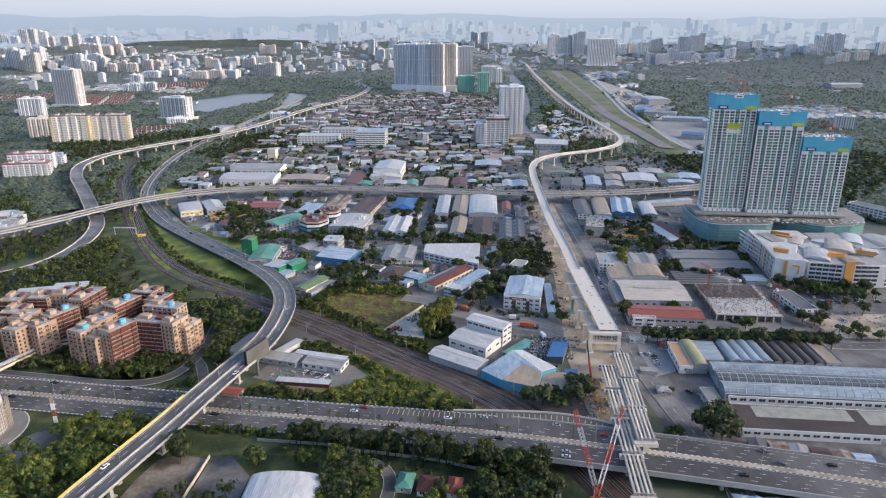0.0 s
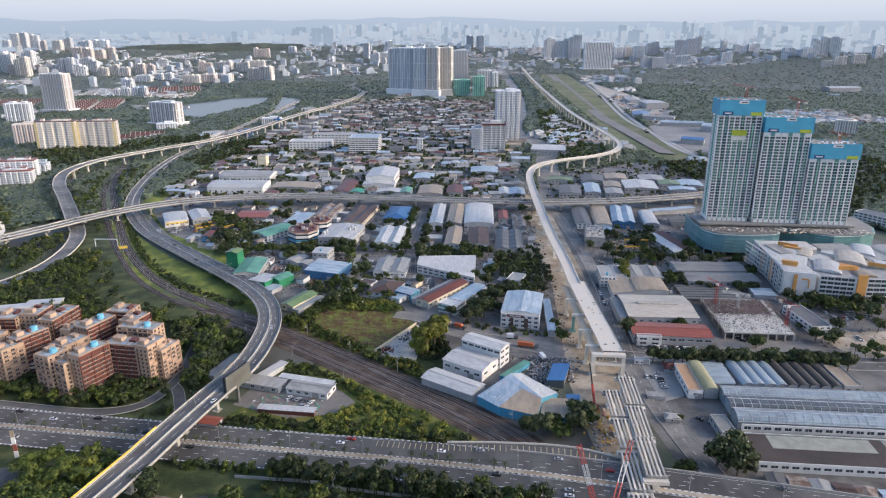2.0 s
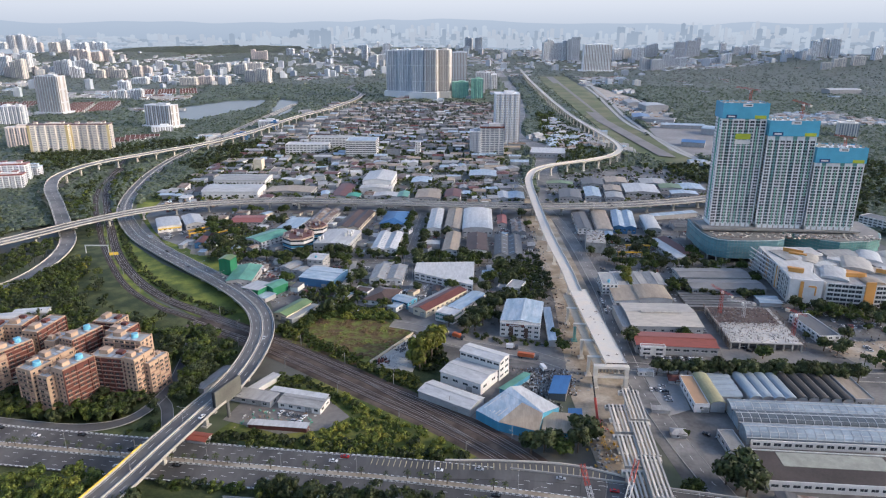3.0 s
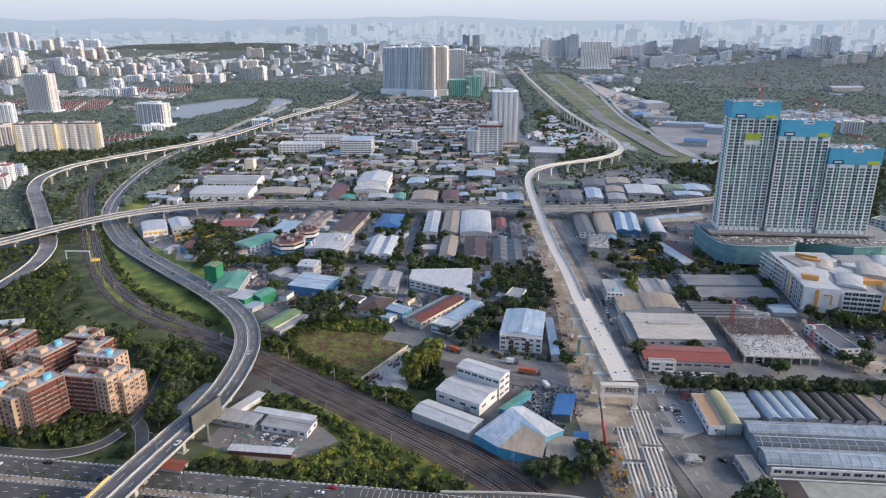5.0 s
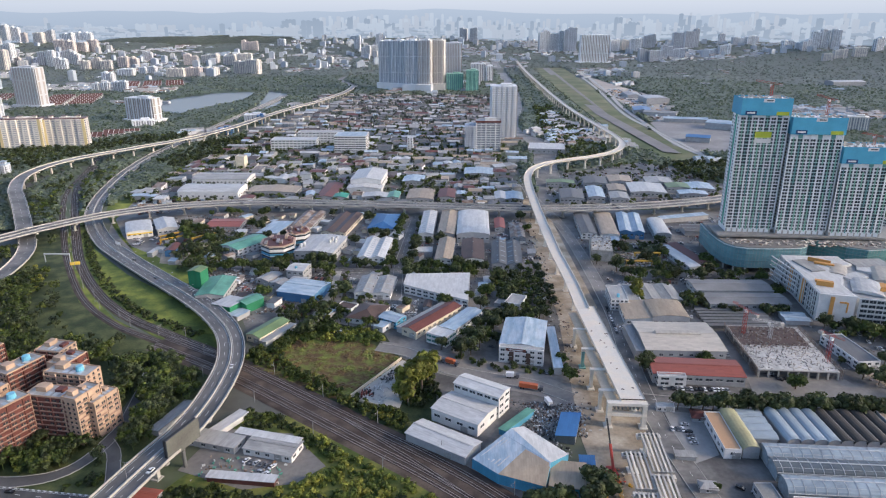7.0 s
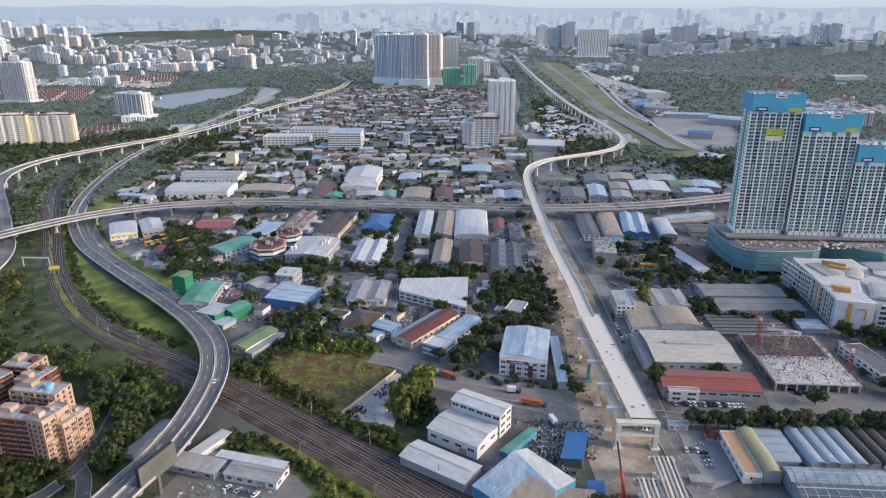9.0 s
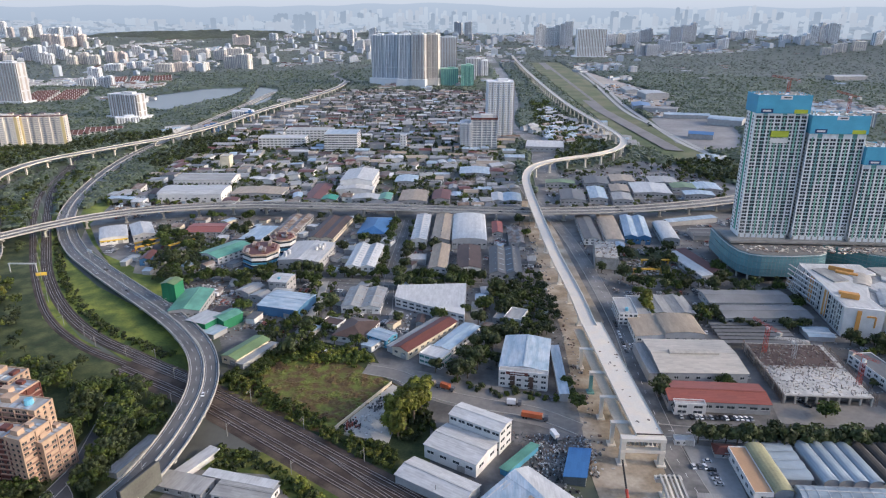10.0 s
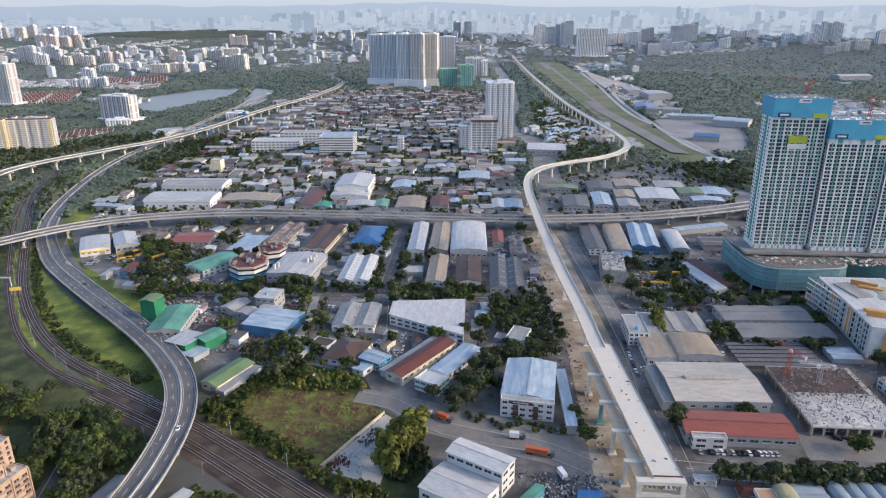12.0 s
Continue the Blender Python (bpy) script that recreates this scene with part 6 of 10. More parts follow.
    rg = random.Random(int(x0))
    for i in range(60):
        s.box(rg.uniform(-w / 2, w / 2), rg.uniform(-d / 2, d / 2), top + rg.uniform(-0.4, 0.5), rg.choice((0.4, 0.5, 2.5)), rg.choice((0.4, 0.5, 1.8)), rg.uniform(1.0, 2.2))
    tagged(part("roof_clutter", s, CONC, root), kind="stuff")
    me = Mesh().box(0, 0, -0.6, 1.2, 1.2, 8.4).data("transfer_column", CONC)
    for i in range(9):
        for yy in (-d / 2 + 1.5, d / 2 - 1.5):
            part("transfer_column", me, None, root, at=pose(-w / 2 + 1.2 + (w - 2.4) * i / 8, yy, 0))
    return root


ta = tower_block(234.5, 275, 566, 20, 28, 152.0, "tall white unfinished tower with blue-screened top", SCREEN)
part("banner", Mesh().box(0, -10.75, 125 - 33, 14, 0.12, 5.4), LIME, ta, "wide lime banner on the facade")
part("banner", Mesh().box(0, -10.75, 125 - 38.5, 14, 0.12, 4.0), WHITE, ta, "white banner with grey bars")
tower_block(278, 321.5, 563, 20, 28, 136.0, "white unfinished tower, slightly lower, blue-screened top", SCREEN)
tower_block(323, 367.5, 560, 20, 28, 111, "shorter unfinished tower hung with green netting", SCREEN)
pod = thing("podium", 0, 0, 0, 0, "curved car park podium wrapped in blue-green netting", "podium")
pod.matrix_basis = Matrix()
for nm, a0, net in (("west", [(225, 600), (224, 575), (224.5, 560), (227, 548), (233, 541), (242, 538), (265, 538), (289, 541), (297, 545), (301, 552), (303, 565), (303, 600)], NET_B),
                    ("east", [(304, 600), (304, 566), (318, 558), (330, 545), (345, 539), (372, 543), (390, 552), (398, 566), (400, 600)], NET_T)):
    part("structure", Mesh().prism([((p[0] - 300) * 0.98 + 300, (p[1] - 590) * 0.98 + 590) for p in a0], 5, 23.6), CONC, pod)
    for k in range(6):
        sc = 1.0 if k % 2 else 0.996
        z0, z1 = 5 + 3.2 * k, 5 + 3.2 * (k + 1) - 0.35
        part("netting", Mesh().prism([((p[0] - 300) * sc + 300, (p[1] - 590) * sc + 590) for p in a0], z0, z1), net, pod, "fine scaffold netting")
    part("roof_slab", Mesh().prism([((p[0] - 300) * 0.985 + 300, (p[1] - 590) * 0.985 + 590) for p in a0], 23.6, 24.4), YARD, pod)
    part("edge_rail", Mesh().prism([((p[0] - 300) * 1.004 + 300, (p[1] - 590) * 1.004 + 590) for p in a0], 23.3, 23.7), WHITE, pod)
    for p in a0:
        part("column", Mesh().box((p[0] - 300) * 0.98 + 300, (p[1] - 590) * 0.98 + 590, 2.5, 1.2, 1.2, 5), CONC, pod)
    s = Mesh()
    for (xa, ya), (xb, yb) in zip(a0, a0[1:]):
        k = max(1, int(math.hypot(xb - xa, yb - ya) / 2.6))
        for i in range(k):
            s.box((xa + (xb - xa) * i / k - 300) * 1.003 + 300, (ya + (yb - ya) * i / k - 590) * 1.003 + 590, 14.6, 0.1, 0.1, 19.4)
    tagged(part("scaffolding", s, R_GREY, pod), kind="stuff")
part("transfer_deck", Mesh().box(300, 572, 26.9, 150, 26, 1.8), CONC_DK, pod)
rng = random.Random(9)
s = Mesh()
for i in range(240):
    s.box(rng.uniform(232, 385), rng.uniform(544, 558), 24.7, rng.uniform(0.6, 3), rng.uniform(0.6, 3), rng.uniform(0.3, 1.2), rng.uniform(0, 90))
s.m = [rng.randrange(3) for _ in range(len(s.f) // 6) for q in range(6)]
tagged(part("site_clutter", s, [YARD, CONC_NEW, R_RUST], pod), kind="stuff")
claim(310, 570, 176, 66, 0)

# ---- shopping mall ----
mall = thing("shopping_mall", 0, 0, 0, 0, "white shopping mall with orange panels and raking walls", "mall")
mall.matrix_basis = Matrix()
claim(330, 492, 146, 88, 0)
A = [(266, 527), (258, 456), (282, 452), (283, 470), (312, 520), (312, 527)]
part("west_wing", Mesh().prism(A, 0, 22.5), WHITE, mall)
part("roof", Mesh().prism([(264.5, 525), (259.5, 457.5), (281, 454), (282, 471), (311, 520), (311, 525)], 22.5, 22.8), R_WHITE, mall)
part("east_wing", Mesh().prism([(285, 453), (312, 449), (345, 449), (392, 462), (400, 525), (313, 525), (284, 470)], 0, 20.5), WHITE, mall)
part("roof", Mesh().prism([(286, 454), (312, 450.5), (345, 450.5), (391, 463), (399, 524), (314, 524), (285, 471)], 20.5, 20.8), R_GREY, mall)
for t in range(10):                   # west facade windows
    u = (t + 0.5) / 10
    px, py = 266 - 8 * u, 527 - 71 * u
    for z in (4, 8, 12, 16, 20):
        if t in (3, 6):
            continue
        part("window", window_mesh(6.0, 2.9), None, mall, at=pose(px - 0.05, py, z, 0, 0, -83.6))
for t in (3, 6):
    u = (t + 0.5) / 10
    part("orange_panel", Mesh().box(266 - 8 * u - 0.1, 527 - 71 * u, 12, 0.6, 5.6, 20, rot=6.4), ORANGEW, mall)
part("orange_panel", Mesh().box(266.5, 453.9, 12, 2.6, 0.5, 18, rot=-9), ORANGEW, mall)
part("orange_panel", Mesh().box(274, 452.9, 17, 5, 0.5, 1.2, rot=-9), ORANGEW, mall)
part("orange_panel", Mesh().box(277, 452.5, 13, 0.9, 0.5, 8, rot=-9), ORANGEW, mall)
for z in (2.2, 6.1, 10, 13.9, 17.8, 21.8):
    part("floor_band", Mesh().box(262 - 0.35, 491.5, z, 0.9, 71, 0.55, rot=6.4), WHITE, mall)
    part("floor_band", Mesh().box(300.5, 450.6, z - 1.0, 27, 0.8, 0.5, rot=-8.5), WHITE, mall)
for k in range(5):
    for i in range(5):
        part("window", window_mesh(4.4, 2.2), None, mall, at=pose(288.5 + 5 * i, 452.3 - 0.75 * i, 3.2 + 3.9 * k, 0, 0, -8.5))
    for i in range(7):
        part("window", window_mesh(4.4, 2.2), None, mall, at=pose(324 + 4.9 * i if i < 4 else 330 + 4.9 * i, 448.9 if i < 4 else 449.5 + (i - 4) * 1.35, 3.2 + 3.9 * k, 0, 0, 0 if i < 4 else 15.5))
part("orange_panel", Mesh().box(316.5, 448.6, 12, 7.5, 1.2, 24), ORANGEW, mall)
for x, y, w, d, z, r, m in ((276, 505, 12, 22, 23.8, 12, R_GREY), (290, 508, 14, 3, 24.6, -30, ORANGEW), (271, 474, 12, 3, 24.6, -20, ORANGEW), (300, 512, 22, 14, 23.4, 20, R_WHITE), (302, 488, 18, 10, 22.6, 25, R_WHITE), (325, 500, 24, 12, 22.4, -30, R_WHITE), (340, 478, 22, 14, 22.2, -25, R_TAN), (330, 515, 30, 16, 22.6, 5, R_GREY), (362, 500, 40, 26, 22.2, 8, R_GREY), (352, 480, 12, 10, 22.4, -25, R_WHITE), (318, 470, 14, 10, 22.4, -30, ORANGEW), (378, 480, 14, 18, 22.4, 10, R_WHITE), (310, 474, 16, 12, 22.0, 0, R_GREY)):
    part("roof_box", Mesh().box(x, y, z - 0.9, w, d, 1.8, r), m, mall)
for x, y, w, d, h, r, m in ((300, 470, 20, 26, 2.6, -26, R_WHITE), (330, 490, 24, 30, 3.2, -26, R_CREAM), (352, 508, 18, 26, 3.0, -26, R_WHITE), (376, 505, 26, 30, 2.8, 8, R_GREY), (296, 500, 14, 22, 2.4, -30, R_CREAM), (322, 456, 16, 10, 2.0, 0, R_TAN)):
    s = Mesh()                         # curved roof shells standing on the deck
    for k in range(9):
        u = math.pi * k / 8
        for v in (-d / 2, d / 2):
            px, py, c, sn = -w / 2 * math.cos(u), v, math.cos(radians(r)), math.sin(radians(r))
            s.v.append((x + px * c - py * sn, y + px * sn + py * c, 20.7 + h * math.sin(u) + 0.6))
    s.f = [(2 * k, 2 * k + 2, 2 * k + 3, 2 * k + 1) for k in range(8)] + [tuple(range(0, 18, 2))[::-1], tuple(range(1, 18, 2))]
    s.m = [0] * len(s.f)
    part("roof_shell", s, m, mall)
for x, y, w, h, r in ((268, 468, 11, 4.2, -20), (288, 512, 16, 4.0, -30), (312, 462, 15, 3.6, 0), (342, 470, 15, 3.4, -25), (372, 474, 13, 3.4, 12)):
    part("roof_screen", Mesh().box(x, y, 22.4 + h / 2, w, 0.6, h, r), ORANGEW, mall, "orange rooftop screen wall")
for i in range(22):                    # upright fins of the west front
    u = (i + 0.5) / 22
    part("facade_fin", Mesh().box(266 - 8 * u - 0.6, 527 - 71 * u, 11.5, 0.9, 0.35, 21.5, rot=6.4), WHITE, mall)
s = Mesh()                             # raking white frames of the west corner
for i in range(6):
    s.tube((262.5 - 0.6 * i, 530 - 3 * i, 0), (266 - 0.35 * i, 527 - 3 * i, 23), 0.45, 4)
part("raking_frame", s, WHITE, mall)

# ---- brick apartment estate ----
def flats(x, y, w, d, h, rot, face=BRICK, end=PEACH, tank=False, cap=R_GREY):
    """A slab of flats: brick fronts with thin pale ledges and window rows, peach ends with upright rows of openings."""
    x, y = x * 1.0166, y * 1.0166
    claim(x, y, w, d, rot)
    if d > w * 1.15:
        w, d, rot = d, w, rot + 90
    rq = random.Random(int(x * 11 + y))
    root = thing("apartment_block", x, y, 0, rot, "red and peach apartment block with stepped roofs", "apartments", "red and peach apartment blocks")
    part("wall", Mesh().box(0, 0, h / 2, w, d, h), face, root)
    for sg in (-1, 1):
        part("end_wall", Mesh().box(sg * (w / 2 + 0.1), 0, h / 2 + 0.4, 0.25, d + 0.3, h + 0.8), end, root, "peach end wall")
    part("roof", Mesh().box(0, 0, h + 0.15, w - 0.4, d - 0.4, 0.3), cap, root)
    for sg in (-1, 1):
        part("parapet", Mesh().box(0, sg * (d / 2 - 0.15), h + 0.45, w, 0.3, 0.9), end, root)
    part("stair_head", Mesh().box(-w * 0.25, d * 0.1, h + 1.6, w * 0.22, d * 0.45, 2.9), end, root)
    part("lift_room", Mesh().box(w * rq.uniform(0.1, 0.3), d * 0.1, h + 1.1, w * 0.16, d * 0.35, 1.9), face, root)
    s = Mesh()
    for i in range(3):                        # roof sheets over the light wells
        s.box(w * (-0.05 + 0.16 * i), -d * 0.22, h + 0.42, w * 0.1, d * 0.3, 0.16, m=i % 2)
    tagged(part("roof_sheet", s, [R_BLUE, R_WHITE], root), kind="stuff")
    if tank:
        part("water_tank", Mesh().tube((w * 0.2, 0, h + 0.3), (w * 0.2, 0, h + 3.2), 2.1, 12, 1.8), TANK, root)
    fl = int(h / 2.9)
    n = max(2, int(w / 3.4))
    me = window_mesh(2.0, 1.3, GLASS, PEACH)
    for i in range(n + 1):
        if i % 2 == 0:
            part("fin", Mesh().box(-w / 2 + w * i / n, -d / 2 - 0.3, h / 2, 0.45, 0.6, h), face, root)
    for k in range(fl):
        part("ledge", Mesh().box(0, -d / 2 - 0.32, 1.1 + 2.9 * k, w - 0.6, 0.62, 0.34), LEDGE, root)
        for i in range(n):
            if (i + k) % 5:
                part("window", me, None, root, at=pose((i - (n - 1) / 2) * w / n, -d / 2 - 0.04, 2.15 + 2.9 * k))
    side = Mesh()
    m = max(2, int(d / 2.7))
    for k in range(fl):
        for i in range(m):
            for sg in (-1, 1):
                u = (i - (m - 1) / 2) * d / m
                side.box(sg * (w / 2 + 0.24), u, 2.1 + 2.9 * k, 0.12, 1.2, 1.2, m=0)
                side.box(sg * (w / 2 + 0.5), u, 1.25 + 2.9 * k, 0.6, 1.5, 0.22, m=1)
        for i in range(n):                    # rear windows
            side.box((i - (n - 1) / 2) * w / n, d / 2 + 0.06, 2.1 + 2.9 * k, 1.8, 0.12, 1.2, m=0)
    tagged(part("glazing", side, [GLASS, LEDGE], root), kind="stuff")


for args in ((-214, 303, 27, 10, 27, -6), (-232, 291.5, 9.5, 18, 28.5, -22), (-216, 319.5, 26, 10, 29, -8, PEACH), (-200, 303, 9, 14, 28, -15, PEACH, PEACH), (-194, 308, 8, 14, 22, -15, PEACH, PEACH), (-249, 323, 11, 20, 29, -18), (-241, 341, 16, 12, 29, -8), (-227, 331, 12, 14, 28.5, -12), (-279, 330, 11, 22, 30, -6), (-264, 321, 7, 12, 26, -6, PEACH), (-252, 302, 12, 16, 27, -20, PEACH), (-254, 289, 11, 12, 27, -18, PEACH), (-243, 285, 8, 7, 24, -18, PEACH), (-297, 333, 12, 14, 30, 0), (-311, 328, 14, 14, 29, 4), (-317, 310, 14, 14, 27, 4), (-282, 306, 10, 18, 29, -24), (-286, 294, 10, 12, 27, -24, PEACH), (-304, 302, 12, 14, 28, -4, PEACH), (-298, 288, 11, 12, 27, -10, PEACH), (-330, 325, 14, 14, 28, 4), (-322, 296, 10, 12, 25, 0, PEACH)):
    flats(*args, tank=args[0] in (-232, -216, -249, -282, -254))

for i, (x, y, w, d, r) in enumerate(((-358, 381, 34, 9, 18), (-340, 391, 24, 8, 14))):
    shed("station_roof", "long white curved roof of a station hall", x, y, w, d, r, 7.5, "barrel", 1.8, across=True, wall=GREYW, top=R_WHITE, floors=0, door=False, category="station", group="station roofs")

# round white mall building at the motorway exit
rb = thing("round_building", -273, 224, 0, 0, "white round building with an orange drum and scaffold", "building")
claim(-273, 224, 32, 32, 0)
cyl = [(12.5 * math.cos(2 * math.pi * i / 32), 12.5 * math.sin(2 * math.pi * i / 32)) for i in range(32)]
part("drum", Mesh().prism(cyl, 0, 20), WHITE, rb)
part("orange_band", Mesh().prism([(a * 0.8, b * 0.8) for a, b in cyl], 20, 27), mat("orange_drum_paint", (0.62, 0.22, 0.05)), rb)
part("roof", Mesh().prism([(a * 0.9, b * 0.9) for a, b in cyl], 20, 20.6), R_GREY, rb)
part("forecourt", Mesh().prism([(a * 1.75, b * 1.75) for a, b in cyl], 0, 0.5), CONC_DK, rb)
part("forecourt_rim", Mesh().prism([(a * 1.8, b * 1.8) for a, b in cyl], 0, 0.3), CONC_NEW, rb)
for i in range(12):
    a = -0.2 + 0.095 * i
    for q in (13.6, 15.0):
        part("pole", Mesh().box(q * math.cos(a), q * math.sin(a), 9.5, 0.16, 0.16, 19), R_TAN, rb, "scaffold pole")
for k in range(8):
    part("ledger", sweep([(Vector((14.3 * math.cos(-0.2 + 0.095 * i), 14.3 * math.sin(-0.2 + 0.095 * i), 2.0 + 2.3 * k)), Vector((-math.sin(-0.2 + 0.095 * i), math.cos(-0.2 + 0.095 * i), 0))) for i in range(12)], rectp(-0.25, 0.25, -0.06, 0.06)), CONC, rb, "scaffold boards")

# footbridge over the slip road
fb = thing("footbridge", 0, 0, 0, 0, "covered footbridge with cream side panels", "footbridge", kind="structure")
fb.matrix_basis = Matrix()
fl = smooth_line([(-318, 238, 6.5), (-308, 262, 6.5), (-300, 284, 6.5), (-290, 303, 6.5), (-272, 312, 6.5)], 4)
part("deck", sweep(fl, rectp(-2.2, 2.2, -0.6, 0)), CONC, fb)
for sg in (-1, 1):
    part("side_panel", sweep(fl, rectp(*sorted((sg * 2.2, sg * 2.0)), 0, 1.3)), CREAM, fb)
part("roof", sweep(fl[2:], [(-2.4, 2.8), (0, 3.4), (2.4, 2.8), (0, 3.25)]), R_WHITE, fb)
for i in (2, 9, 16):
    if i < len(fl):
        a = fl[i][0]
        part("column", Mesh().box(a.x, a.y, 2.9, 1.4, 1.4, 5.9), CONC, fb)

# ---- billboard, signs, gantries ----
bb = thing("billboard", -139.5, 288.5, 0, 72, "large blank grey billboard on a dark steel mast", "billboard")
part("panel", Mesh().box(0, -0.4, 17.5, 19, 0.6, 11.5), mat("weathered_billboard", (0.12, 0.12, 0.105), var=0.3), bb)
part("back_frame", Mesh().box(0, 0.8, 17.5, 18.6, 1.8, 11.0), BLACK, bb)
part("mast", Mesh().tube((0, 0.8, 0), (0, 0.8, 12), 0.9, 10), R_DKGREY, bb)
for i in range(4):
    part("catwalk_bracket", Mesh().box(-7 + 4.7 * i, -1.2, 11.4, 0.2, 1.6, 0.2), R_DKGREY, bb)
gt = thing("sign_gantry", -378, 525, 0, 2, "white signal gantry across the railway", "gantry", kind="structure")
part("beam", Mesh().box(0, 0, 8.2, 24, 0.9, 1.0), R_WHITE, gt)
for u in (-11.5, 11.5):
    part("post", Mesh().box(u, 0, 4, 0.6, 0.6, 8), R_WHITE, gt)
for x, y, r in ((-352, 512, 20), (-360, 690, 0), (-342, 560, -30)):
    sg = thing("road_sign", x, y, 0, r, "yellow and white direction sign on two posts", "sign", "direction signs")
    part("board", Mesh().box(0, -0.15, 5.2, 8, 0.2, 2.8), LINE_Y if x == -352 else LINE_W, sg)
    for u in (-3, 3):
        part("post", Mesh().box(u, 0, 2.6, 0.25, 0.25, 5.2), R_GREY, sg)
for i in range(4):
    tp = thing("pylon_sign", -236, 234, 0, 15, "tall white pylon sign with stacked panels", "sign") if i == 0 else tp
    part("panel", Mesh().box(0, 0, 4 + 4.0 * i, 1.9, 0.6, 3.7), (LINE_W, R_RED, LINE_W, R_TAN)[i], tp)


# ---- cranes ----
def lattice(s, a, b, w, n, m=0):
    """Four chords with diagonal lacing between two points."""
    a, b = Vector(a), Vector(b)
    q = (b - a).to_track_quat("Z", "Y")
    cs = [Vector((sx * w / 2, sy * w / 2, 0)) for sx, sy in ((-1, -1), (1, -1), (1, 1), (-1, 1))]
    for c in cs:
        s.tube(a + q @ c, b + q @ c, w * 0.07, 4, m=m)
    for i in range(n):
        p0, p1 = a + (b - a) * (i / n), a + (b - a) * ((i + 1) / n)
        for j in range(4):
            s.tube(p0 + q @ cs[j], p1 + q @ cs[(j + 1) % 4], w * 0.045, 3, m=m)


def crawler(x, y, tip, label, w=1.8):
    c = thing("crawler_crane", x, y, 0, 0, label, "crane", "crawler cranes")
    for sg in (-2.6, 2.6):
        part("crawler_track", Mesh().box(sg, 0, 0.8, 1.2, 7.5, 1.5), BLACK, c)
    part("cab", Mesh().box(0.4, 1.0, 2.8, 3.4, 6.0, 2.4), CRANE_Y, c)
    t = Vector(tip) - Vector((x, y, 0))
    base = Vector((0, 0, 2.6))
    for i in range(5):
        s = Mesh()
        lattice(s, base + (t - base) * (i / 5), base + (t - base) * ((i + 1) / 5), w, 5)
        part("boom_section", s, CRANE_R if i % 2 == 0 else R_WHITE, c)
    part("hoist_rope", Mesh().tube(t, (t.x, t.y, 6), 0.06, 3), BLACK, c)
    return c


crawler(60, 196, (51, 229, 31), "crawler crane with a red and white lattice boom")
crawler(57, 196, (76, 232, 32), "large crawler crane, red and white lattice boom")
rc = thing("telescopic_crane", 72.5, 294, 0, 10, "red truck crane with raised telescopic boom", "crane")
part("carrier", Mesh().box(0, 0, 1.4, 2.8, 10, 1.8), CRANE_R, rc)
part("cab", Mesh().box(0.4, -1, 3.2, 2.6, 4, 1.8), CRANE_R, rc)
for sg in (-1, 1):
    for v in (-4, 4):
        part("outrigger", Mesh().box(sg * 3, v, 0.5, 4, 0.5, 0.5), CRANE_R, rc)
part("boom", Mesh().tube((0, -1, 3.4), (0.8, 7, 14), 0.75, 6), CRANE_R, rc)
part("boom_tip", Mesh().tube((0.8, 7, 14), (1.4, 14, 23.5), 0.45, 6), BLACK, rc)
yc = thing("pile_rig", 73.5, 281, 0, 0, "yellow boom section lying on the site", "machine")
s = Mesh()
lattice(s, (0, -8, 1.6), (0, 10, 1.8), 1.2, 8)
part("boom", s, CRANE_Y, yc)


def tower_crane(x, y, z0, h, jib, turn, m, label):
    c = thing("tower_crane", x, y, z0, turn, label, "crane", "tower cranes")
    s = Mesh()
    lattice(s, (0, 0, 0), (0, 0, h), 1.7, max(4, int(h / 3)))
    part("mast", s, m, c)
    s = Mesh()
    lattice(s, (0, -8, h), (0, jib, h + jib * 0.25), 1.2, 10)
    part("jib", s, m, c)
    part("counterweight", Mesh().box(0, -7, h - 0.8, 2.2, 2.4, 2.0), CONC, c)
    part("cab", Mesh().box(1.2, 1, h - 1.0, 1.4, 1.6, 2.0), WHITE, c)


tower_crane(191, 424, 0, 24, 10, 30, CRANE_R, "small red tower crane on the building site")
tower_crane(230, 393, 0, 24, 8, 200, CRANE_R, "red tower crane at the site edge")
tower_crane(262, 578, 152.5, 10, 14, 80, CRANE_R, "red tower crane on the tower top")
tower_crane(310, 574, 136, 14, 12, 20, CRANE_R, "red luffing crane on the tower top")
tower_crane(352, 570, 110.5, 8, 10, 60, CRANE_R, "red crane on the lower tower top")
tower_crane(206, 418, 6, 12, 14, 95, R_WHITE, "white placing boom on the site slab")

